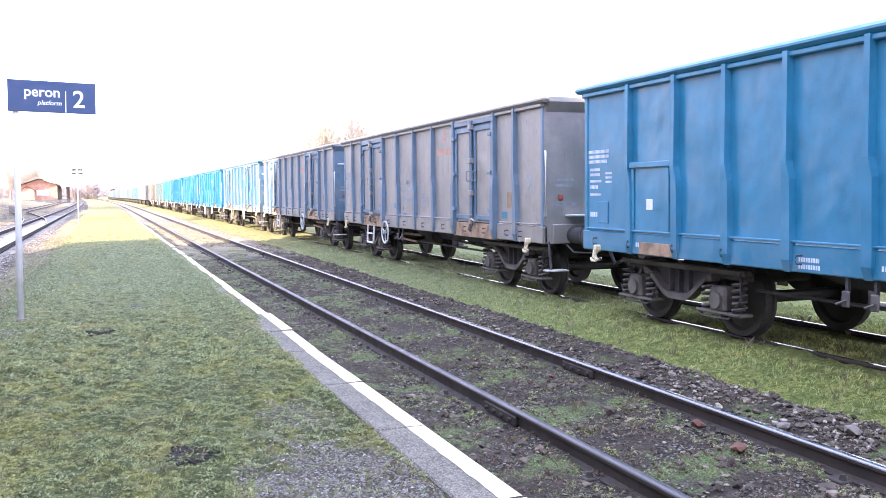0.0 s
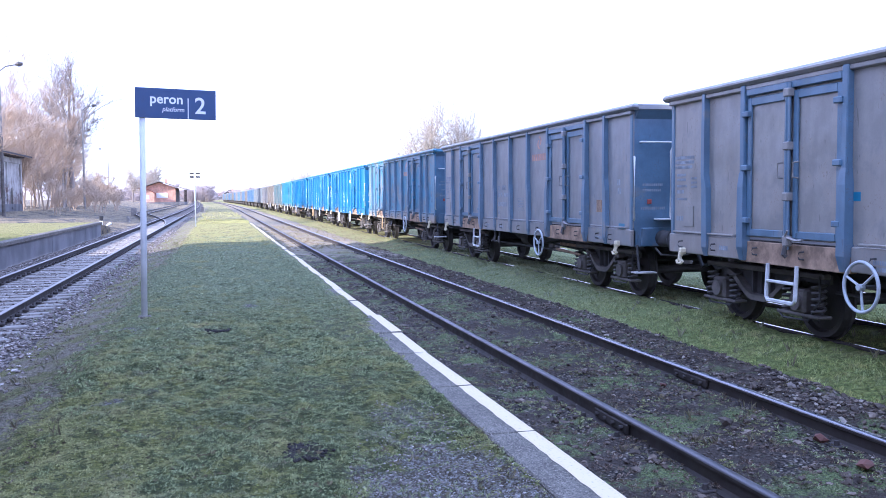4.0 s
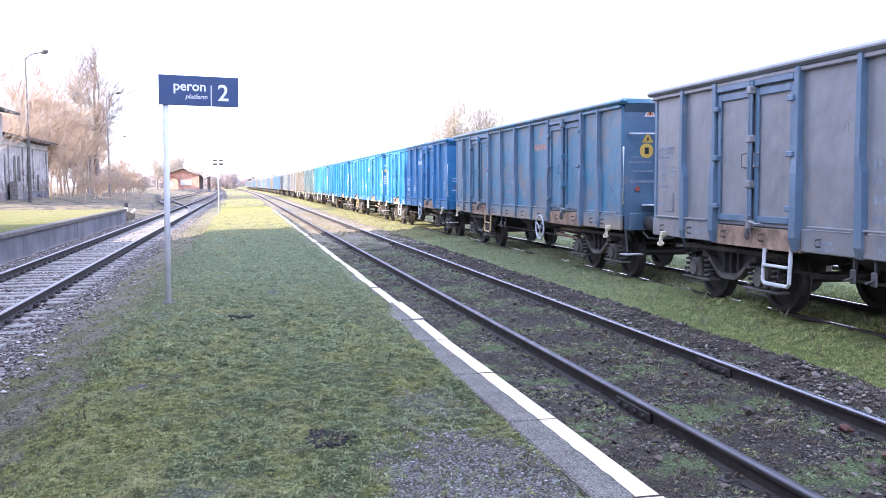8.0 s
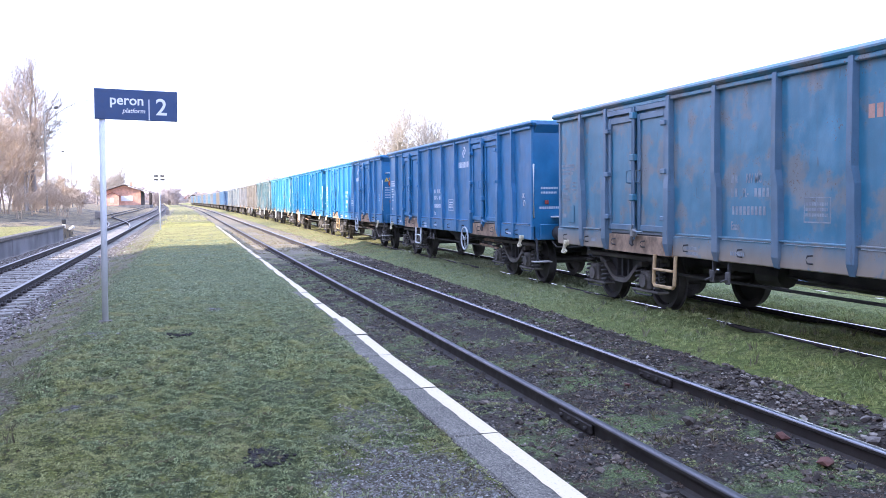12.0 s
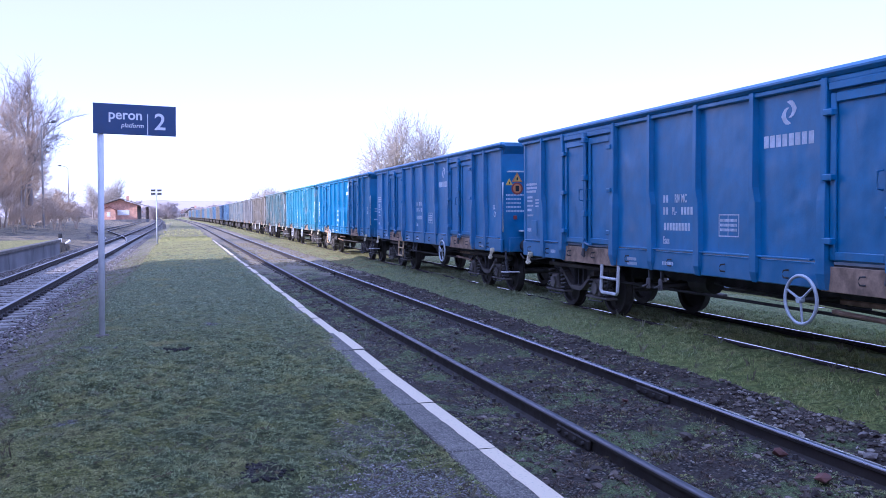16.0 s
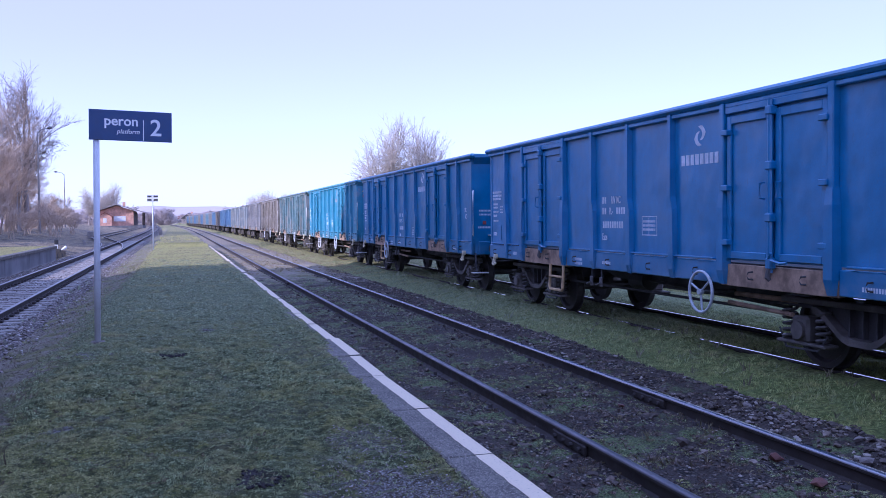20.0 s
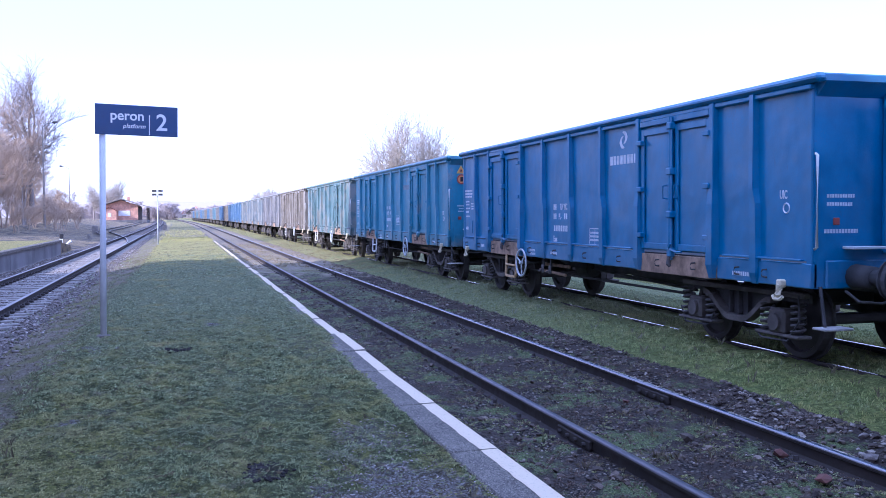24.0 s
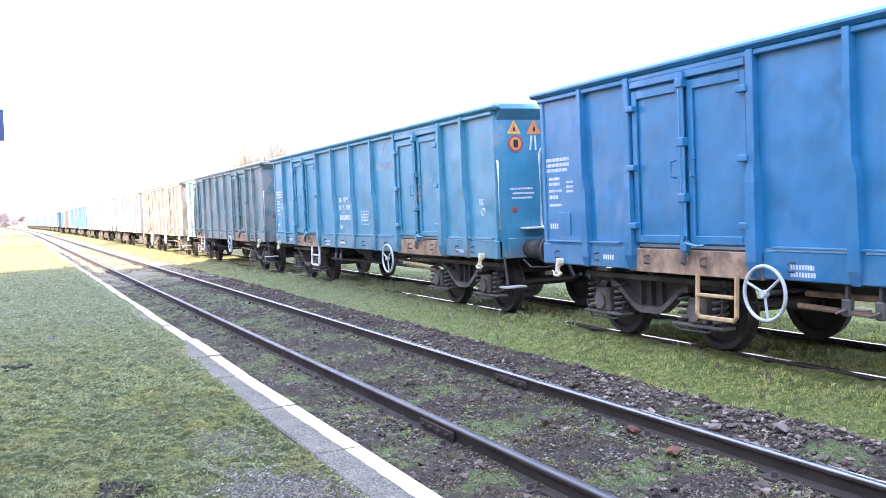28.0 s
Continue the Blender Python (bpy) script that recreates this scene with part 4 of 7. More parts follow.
def plaster_house():
    """Old station outbuilding, its long side towards the tracks."""
    ob = thing("plaster_house", "old dirty white plastered railway building with a dark flat roof", "building")
    X, y0, y1 = -21.2, 88.6, 110.0
    zb, ze = 0.5, 6.35
    part("wall", Mesh().box(X - 9, X, y0, y1, zb - 0.4, ze), M["plaster"], ob, "peeling white plaster wall")
    part("tall_wall", Mesh().box(X - 11, X + 0.5, y0 - 16, y0, zb - 0.4, 8.2), M["plaster"], ob, "taller plastered wing")
    part("roof", Mesh().prism([(X - 4.5, 7.6), (X + 0.95, ze + 0.02), (X + 0.95, ze + 0.20), (X - 4.5, 7.8), (X - 10, ze + 0.2), (X - 10, ze + 0.02)], y0, y1 + 1.7, 1), M["roof"], ob, "dark low roof with wide eaves")
    part("tall_roof", Mesh().prism([(X - 5.2, 9.5), (X + 1.6, 8.22), (X + 1.6, 8.45), (X - 5.2, 9.75), (X - 12, 8.45), (X - 12, 8.22)], y0 - 17, y0 + 1.9, 1), M["roof"], ob, "dark roof of the taller wing")
    for i in range(14):
        y = y0 + 0.7 + i * 1.4
        part("rafter_end", Mesh().box(X + 0.02, X + 0.9, y - 0.07, y + 0.07, ze - 0.16, ze + 0.0), M["timber"], ob)
    part("plinth", Mesh().box(X + 0.003, X + 0.09, y0 + 0.02, y1, zb - 0.4, zb + 0.75), M["wall_concrete"], ob, "stained grey plinth")
    for y in (y0 + 0.5, y0 + 4.0, y0 + 9.6, y0 + 14.2, y1 - 0.45):
        part("pilaster", Mesh().box(X + 0.003, X + 0.14, y - 0.33, y + 0.33, zb + 0.76, ze - 0.75), M["plaster"], ob)
    part("cornice", Mesh().box(X + 0.003, X + 0.12, y0 + 0.02, y1, ze - 0.72, ze - 0.17, 0.02), M["plaster"], ob)
    for i, y in enumerate((y0 + 2.2, y0 + 6.2, y0 + 7.9, y0 + 11.9, y0 + 16.4)):
        z0, z1 = (2.0, 4.75) if i < 4 else (0.9, 3.0)
        w = part("window", Mesh().prism(arch(y - 0.55, y + 0.55, z0, z1), X + 0.003, X + 0.03, 0), M["glass"], ob, "dark narrow arched window")
        part("frame", Mesh().box(X + 0.031, X + 0.05, y - 0.025, y + 0.025, z0, z1 - 0.06).box(X + 0.031, X + 0.05, y - 0.54, y + 0.54, z0 + 1.2, z0 + 1.25), M["timber"], w, "dark window bars")
        part("sill", Mesh().box(X + 0.003, X + 0.2, y - 0.7, y + 0.7, z0 - 0.14, z0 - 0.004), M["wall_concrete"], w)
    part("shutter_box", Mesh().box(X + 0.3, X + 1.0, y0 + 2.6, y0 + 4.6, zb - 0.3, zb + 1.7, 0.03), M["concrete_pale"], ob, "grey cable cabinet by the wall")
    for i in range(3):
        y = y0 - 3.5 - i * 4
        part("window", Mesh().prism(arch(y - 0.6, y + 0.6, 2.2, 5.6), X + 0.503, X + 0.54, 0), M["glass"], ob, "dark tall arched window")


plaster_house()


def goods_shed():
    ob = thing("goods_shed", "small orange brick goods shed with a shallow gabled roof", "building")
    y0, y1 = 275.0, 300.0
    sh = bend(y0)
    def X(r):
        return r * y0
    xl, xr, xa = X(-0.0757), X(-0.0425), X(-0.0590)
    zb, ze, za = 0.6, 4.75, 6.55
    part("platform_base", Mesh().box(xl - 2, xr + 2.5, y0 - 3, y1, -0.3, zb), M["wall_concrete"], ob, "grey loading platform")
    part("wall", Mesh().prism([(xl, zb), (xr, zb), (xr, ze), (xa, za - 0.25), (xl, ze)], y0, y1, 1), M["brick"], ob, "orange brick gable wall")
    part("roof", Mesh().prism([(xl - 1.6, ze - 0.35), (xa, za - 0.05), (xr + 3.0, ze - 0.55), (xr + 3.0, ze - 0.3), (xa, za + 0.22), (xl - 1.6, ze - 0.1)], y0 - 1.4, y1 + 1, 1), M["concrete_pale"], ob, "pale roof edge")
    part("porch", Mesh().prism([(xl - 0.2, zb), (xl + 3.4, zb), (xl + 3.4, zb + 2.6), (xl + 1.6, zb + 3.6), (xl - 0.2, zb + 2.6)], y0 - 2.2, y0 - 0.01, 1), M["brick"], ob, "small brick porch")
    part("porch_roof", Mesh().prism([(xl - 0.5, zb + 2.45), (xl + 1.6, zb + 3.62), (xl + 3.7, zb + 2.45), (xl + 3.7, zb + 2.6), (xl + 1.6, zb + 3.8), (xl - 0.5, zb + 2.6)], y0 - 2.5, y0 - 0.02, 1), M["roof_red"], ob)
    for x, w, z0, z1 in ((xl + 4.6, 0.8, zb + 1.2, zb + 2.7), (xl + 6.2, 0.8, zb + 1.2, zb + 2.7)):
        part("window", Mesh().box(x - w, x + w, y0 - 0.06, y0 - 0.006, z0, z1), M["white"], ob, "pale boarded window")
    part("window", Mesh().box(xl + 1.1, xl + 2.0, y0 - 2.26, y0 - 2.205, zb + 0.9, zb + 2.1), M["white"], ob, "pale porch window")
    for i in range(4):
        part("canopy_post", Mesh().box(xr + 2.3, xr + 2.5, y0 + i * 7, y0 + i * 7 + 0.2, zb, ze - 0.5), M["timber"], ob)
    # dark sheet over the brick side imitates the shade below the eave
    part("canopy_wall", Mesh().box(xr + 0.003, xr + 0.15, y0 + 0.2, y1, zb, ze - 0.35), M["timber"], ob, "dark sheet standing in for the shade under the canopy")
    part("chimney", Mesh().box(xa + 1.2, xa + 2.0, y0 + 8, y0 + 8.8, za - 0.5, za + 0.9), M["brick"], ob)


goods_shed()


def station_building():
    """The station house whose shadow lies over the platform; it stands behind the walker's left shoulder."""
    ob = thing("station_building", "large plain station house standing left of the platforms", "building", "", "structure")
    part("wall", Mesh().box(-14.3, -10.5, -40, 30.3, -0.3, 11.0), M["plaster"], ob)
    part("roof", Mesh().prism([(-14.6, 11.2), (-12.4, 11.9), (-10.0, 11.2), (-10.0, 11.0), (-14.6, 11.0)], -40.5, 30.6, 1), M["roof"], ob)


station_building()


def far_house(x, y, w, h, roof, wall, label, turn=0):
    ob = thing("house", label, "house", "far town", at=pose(x, y, -0.5, 0, 0, turn))
    part("wall", Mesh().box(-w / 2, w / 2, 0, w * 0.8, 0, h), wall, ob)
    part("roof", Mesh().prism([(-w / 2 - 0.5, h - 0.2), (0, h + w * 0.42), (w / 2 + 0.5, h - 0.2)], -0.5, w * 0.8 + 0.5, 1), roof, ob)
    part("chimney", Mesh().box(w * 0.15, w * 0.15 + 0.9, w * 0.3, w * 0.3 + 0.9, h, h + w * 0.42 + 0.8), M["brick"], ob)
    for i in range(3):
        part("window", Mesh().box(-w / 2 + w * (0.2 + 0.27 * i) - 0.5, -w / 2 + w * (0.2 + 0.27 * i) + 0.5, -0.06, -0.01, h * 0.45, h * 0.75), M["glass"], ob)


far_house(37.0, 560.0, 10.0, 6.5, M["roof_red"], M["render"], "distant house with a steep red roof behind the train")
for x, y, w, h in ((-14, 760, 10, 3), (2, 820, 9, 3), (-34, 840, 11, 4), (20, 800, 9, 3), (-8, 860, 12, 4), (36, 840, 10, 3), (-52, 920, 12, 4), (-22, 640, 9, 3), (-30, 700, 11, 3), (-4, 690, 9, 3), (-40, 660, 10, 4), (8, 640, 9, 4), (-16, 900, 12, 5), (12, 900, 12, 5), (-62, 800, 12, 4)):
    far_house(x, y, w, h, M["roof_red"] if x % 4 else M["roof"], M["render"], "distant pale town house with a pitched roof", (x * 7) % 40 - 20)


def far_hill():
    xs = np.linspace(-900, 1100, 70)
    m = Mesh()
    v = []
    for x in xs:
        z = 17 + 7 * wob(x, 0, 190, 2) + 2.5 * wob(x, 0, 37, 5) - 0.00001 * (x - 50) ** 2
        v += [(x, 1180, -3), (x, 1220, z), (x, 1400, z + 4)]
    m.add(v, [q for i in range(len(xs) - 1) for q in ((i * 3, i * 3 + 3, i * 3 + 4, i * 3 + 1), (i * 3 + 1, i * 3 + 4, i * 3 + 5, i * 3 + 2))])
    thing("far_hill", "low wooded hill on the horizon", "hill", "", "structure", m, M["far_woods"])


far_hill()


# ---- trees ----
def branch(m, rnd, p, way, length, r, depth, spread, twigs, lift, kids, seg, thin):
    """One bent limb with its side branches."""
    pts, rad = [p], [r]
    q, d = p.copy(), way.copy()
    n = 4 if depth > 1 else 3
    for i in range(n):
        d = (d + Vector((rnd.uniform(-1, 1), rnd.uniform(-1, 1), rnd.uniform(-0.4, 1) * lift)) * 0.16).normalized()
        q = q + d * (length / n)
        pts.append(q)
        rad.append(r * (1 - 0.78 * (i + 1) / n))
    (m if depth > 0 else twigs).tube(pts, [max(v, thin) for v in rad], seg if depth > 1 else 3, False)
    if depth <= 0:
        return
    for i in range(kids[depth]):
        f = rnd.uniform(0.25, 1.0)
        k = min(n - 1, int(f * n))
        base = pts[k].lerp(pts[k + 1], f * n - k)
        side = d.orthogonal().normalized()
        side = Matrix.Rotation(rnd.uniform(0, 2 * math.pi), 3, d) @ side
        ang = rnd.uniform(0.35, 0.95) * spread
        w = (d * math.cos(ang) + side * math.sin(ang)).normalized()
        branch(m, rnd, base, w, length * rnd.uniform(0.42, 0.68), max(0.006, rad[k] * 0.55), depth - 1, spread, twigs, lift, kids, seg, thin)


def bare_tree(name, label, seed, tall, girth, trunks, spread, lift, kids, wood, twigwood, clear=0.3, group="trees", thin=0.02):
    rnd = random.Random(seed)
    ob = thing(name, label, "tree", group)
    trunk, limbs, twigs = Mesh(), Mesh(), Mesh()
    for t in range(trunks):
        lean = Vector((rnd.uniform(-0.10, 0.10), rnd.uniform(-0.05, 0.05), 1)).normalized() if trunks > 1 else Vector((0, 0, 1))
        p = Vector((rnd.uniform(-1, 1) * 0.06 * tall * (trunks > 1), rnd.uniform(-0.5, 0.5) * (trunks > 1), -0.3))
        pts, rad = [p], [girth]
        n = 7
        for i in range(n):
            lean = (lean + Vector((rnd.uniform(-1, 1), rnd.uniform(-1, 1), 0.4)) * 0.07).normalized()
            pts.append(pts[-1] + lean * tall * 0.86 / n)
            rad.append(girth * (1 - 0.86 * (i + 1) / n))
        trunk.tube(pts, rad, 8, False)
        for i in range(kids[-1]):
            f = clear + (1 - clear) * (i + rnd.random()) / kids[-1]
            k = min(n - 1, int(f * n))
            base = pts[k].lerp(pts[k + 1], f * n - k)
            a = rnd.uniform(0, 2 * math.pi)
            ang = rnd.uniform(0.35, 0.8) * spread
            w = Vector((math.cos(a) * math.sin(ang), math.sin(a) * math.sin(ang), math.cos(ang)))
            branch(limbs, rnd, base, w, tall * rnd.uniform(0.22, 0.42) * (1.25 - 0.6 * f), max(0.02, rad[k] * 0.6), len(kids) - 2, spread, twigs, lift, kids, 5, thin)
    part("trunk", trunk, wood, ob, "bare grey trunk")
    limbs.add(twigs.v, twigs.f)
    part("crown", limbs, twigwood, ob, "fine leafless crown")
    return ob


def sprig(mesh, rnd, p, d, length, r, level, thin=0.018):
    """A limb that lifts its tip, with side shoots and a forked end."""
    n = 5 if level > 1 else 3
    pts, rad = [p], [r]
    side = []
    for i in range(n):
        d = (d + Vector((rnd.uniform(-1, 1), rnd.uniform(-1, 1), 0.35 if level > 2 else 0.05)) * (0.12 if level > 1 else 0.18)).normalized()
        pts.append(pts[-1] + d * length / n)
        rad.append(r * (1 - 0.45 * (i + 1) / n))
        side.append((pts[-1], d, rad[-1]))
    mesh.tube(pts, rad, 6 if level > 3 else 4 if level > 1 else 3, False)
    if level == 0:
        return
    def child(q, dq, rq, spread, share):
        a = dq.orthogonal().normalized()
        turn = Matrix.Rotation(rnd.uniform(0, 2 * math.pi), 3, dq)
        w = (dq * math.cos(spread) + (turn @ a) * math.sin(spread)).normalized()
        sprig(mesh, rnd, q, w, length * share, max(thin, rq), level - 1, thin)
    for q, dq, rq in side[:-1]:
        if rnd.random() < 0.95:
            child(q, dq, rq * 0.55, rnd.uniform(0.55, 1.0), rnd.uniform(0.40, 0.62))
    for _ in range(2):
        child(*side[-1], rnd.uniform(0.22, 0.50), rnd.uniform(0.6, 0.75))


def limb_tree(seed):
    """A tall tree: two close stems that part into a few long rising limbs."""
    rnd = random.Random(seed)
    ob = thing("bare_tree", "tall leafless tree with two trunks behind the railway building", "tree", "trees")
    trunk, crown_mesh = Mesh(), Mesh()
    trunk.tube([(0.5, 0, -0.3), (0.3, 0.1, 4), (0.15, 0.1, 8), (0.35, 0, 11.5), (0.2, -0.1, 15)], [0.40, 0.33, 0.28, 0.22, 0.16], 10, False)
    trunk.tube([(-0.7, 0.3, -0.3), (-0.75, 0.3, 4), (-0.6, 0.2, 8), (-0.9, 0.3, 11)], [0.30, 0.25, 0.21, 0.17], 10, False)
    for p, d, ln, r in (((0.2, -0.1, 15), (0.05, 0.1, 1), 3.5, 0.16), ((0.2, 0.0, 9.6), (0.42, 0.2, 0.85), 4.2, 0.15), ((0.3, 0.0, 11.0), (0.18, -0.3, 1), 5.4, 0.15), ((-0.9, 0.3, 11), (-0.34, 0.1, 1), 5.3, 0.16),
                        ((0.25, 0.0, 8.6), (0.7, -0.1, 0.60), 2.7, 0.09), ((-0.7, 0.2, 8.2), (-0.75, 0.3, 0.75), 4.0, 0.09), ((0.3, 0.0, 12.5), (-0.3, -0.6, 1), 4.2, 0.10), ((-0.8, 0.2, 9.6), (0.1, 0.7, 0.9), 4.2, 0.09), ((0.3, 0, 7.0), (0.4, -0.6, 0.6), 2.6, 0.06)):
        sprig(crown_mesh, rnd, Vector(p), Vector(d).normalized(), ln, r, 4)
    part("trunk", trunk, M["bark"], ob, "bare grey trunk")
    part("crown", crown_mesh, M["tree_bark"], ob, "fine leafless crown of long rising limbs")
    return ob


def dome_tree(seed):
    """A short-trunked tree with a round open crown."""
    rnd = random.Random(seed)
    ob = thing("bare_tree", "leafless broad-crowned tree with a haze of twigs", "tree", "trees")
    trunk, crown_mesh = Mesh(), Mesh()
    trunk.tube([(0, 0, -0.3), (0.05, 0, 1.6), (-0.05, 0.05, 3.2), (0.1, 0, 5.0)], [0.36, 0.29, 0.25, 0.18], 10, False)
    for i in range(11):
        a = i * 2.4 + rnd.uniform(-0.3, 0.3)
        lean = 0.15 + 0.85 * ((i * 7) % 11) / 11.0
        z = 4.9 - 2.2 * lean * rnd.uniform(0.6, 1.0)
        d = Vector((math.cos(a) * math.sin(lean), math.sin(a) * math.sin(lean), math.cos(lean)))
        sprig(crown_mesh, rnd, Vector((0, 0, z)), d, 3.6 - 0.7 * lean, 0.12, 4, 0.013)
    part("trunk", trunk, M["bark"], ob, "bare grey trunk")
    part("crown", crown_mesh, M["twig"], ob, "fine leafless crown")
    return ob


big = limb_tree(11)
big.matrix_basis = pose(-20.7, 141.0, 0.4)
big.scale = (1.05, 1.05, 0.96)
crown = dome_tree(4)
crown.matrix_basis = pose(27.2, 118.0, -0.1)
crown.scale = (1.12, 1.12, 1.16)
for x, y, rz, sc in ((32.4, 121.0, 130, 1.16), (-20.5, 318.0, 40, 1.1), (-27.5, 322, 200, 1.0), (-37, 312, 310, 0.85), (-24, 330, 90, 0.95), (-46, 300, 20, 0.9), (-33, 250, 77, 0.75)):
    c2 = copy_thing(crown, pose(x, y, 0.0, 0, 0, rz))
    c2.scale = (sc, sc, sc)
bush = bare_tree("brush_tree", "slender leafless young tree in a dense reddish thicket", 31, 13.0, 0.10, 3, 0.75, 1.1, [0, 4, 4, 5, 7], M["brush"], M["brush"], 0.08, "thicket", 0.016)
bush.matrix_basis = pose(-24, 128, 0.4)
birch = bare_tree("birch_tree", "slender leafless birch with a pale trunk", 37, 17.0, 0.14, 2, 0.6, 1.0, [0, 4, 5, 5, 9], M["pale_bark"], M["brush"], 0.15, "thicket", 0.010)
birch.matrix_basis = pose(-26, 120, 0.4)
rt = random.Random(8)
for i in range(84):
    y = rt.uniform(112, 175)
    x = -0.135 * y - rt.uniform(0, 1) ** 1.3 * (0.28 * y) - 1.5
    o = copy_thing(bush if i % 3 else birch, pose(x, y, 0.3, 0, 0, rt.uniform(0, 360)))
    s = rt.uniform(0.45, 0.95)
    o.scale = (s * 1.15, s * 1.15, s)
for i in range(48):
    y = rt.uniform(95, 260)
    o = copy_thing(bush, pose(-0.10 * y - rt.uniform(0, 0.06) * y, y, 0.3, 0, 0, rt.uniform(0, 360)))
    s = rt.uniform(0.15, 0.34)
    o.scale = (s * 1.7, s * 1.7, s)
for i in range(30):
    y = rt.uniform(235, 300)
    o = copy_thing(crown, pose(0.080 * y + rt.uniform(0, 0.10) * y, y, -0.2, 0, 0, rt.uniform(0, 360)))
    s = rt.uniform(0.55, 0.78)
    o.scale = (s, s, s)
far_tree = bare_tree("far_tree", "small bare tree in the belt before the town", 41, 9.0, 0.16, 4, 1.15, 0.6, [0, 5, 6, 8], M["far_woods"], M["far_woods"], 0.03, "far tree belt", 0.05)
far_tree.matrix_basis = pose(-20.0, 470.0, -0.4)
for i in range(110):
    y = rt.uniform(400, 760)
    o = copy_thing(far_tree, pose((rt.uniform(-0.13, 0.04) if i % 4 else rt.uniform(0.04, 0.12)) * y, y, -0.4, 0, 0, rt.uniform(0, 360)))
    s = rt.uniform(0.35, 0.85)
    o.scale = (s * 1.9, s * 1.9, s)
near_tree = copy_thing(birch, pose(-18.3, 63.0, 0.4, 0, 0, 75))
near_tree.scale = (1.2, 1.2, 0.62)
near_tree["label"] = "leafless tree leaning over the side platform"


# ---- freight wagons ----
PITCH = 14.04
HALF = 6.36          # half the length of the body
PANEL = 1.39
TOP, SILL, FLOOR_Z = 3.27, 0.93, 1.22
RIBS = (5.33, 1.24, 0.0, -1.24, -5.33)
DOORS = (3.37, -3.49)
OVERHANG = 0.17      # of the top rails past the end walls


def rib_mesh(y, s, w=0.10):
    """A pressed side post, deeper and wider below the knee; s is the side (-1 or 1)."""
    levels = [(TOP - 0.10, 0.040, 0.080, 0.0), (2.06, 0.044, 0.088, 0.004), (1.88, 0.064, 0.080, 0.026), (1.20, 0.070, 0.076, 0.034), (SILL + 0.12, 0.070, 0.076, 0.034), (SILL - 0.005, 0.048, 0.045, 0.032)]
    m = Mesh()
    v = []
    for z, hw, d, off in levels:
        a, b, c = s * PANEL, s * (PANEL + d), y - off
        v += [(a, c - hw, z), (b, c - hw * 0.90, z), (b, c + hw * 0.90, z), (a, c + hw, z)]
    f = [(i * 4 + k, i * 4 + k + 1, (i + 1) * 4 + k + 1, (i + 1) * 4 + k) for i in range(len(levels) - 1) for k in range(3)]
    f += [(0, 3, 2, 1), tuple(len(v) - 4 + k for k in range(4))]
    return m.add(v, f)


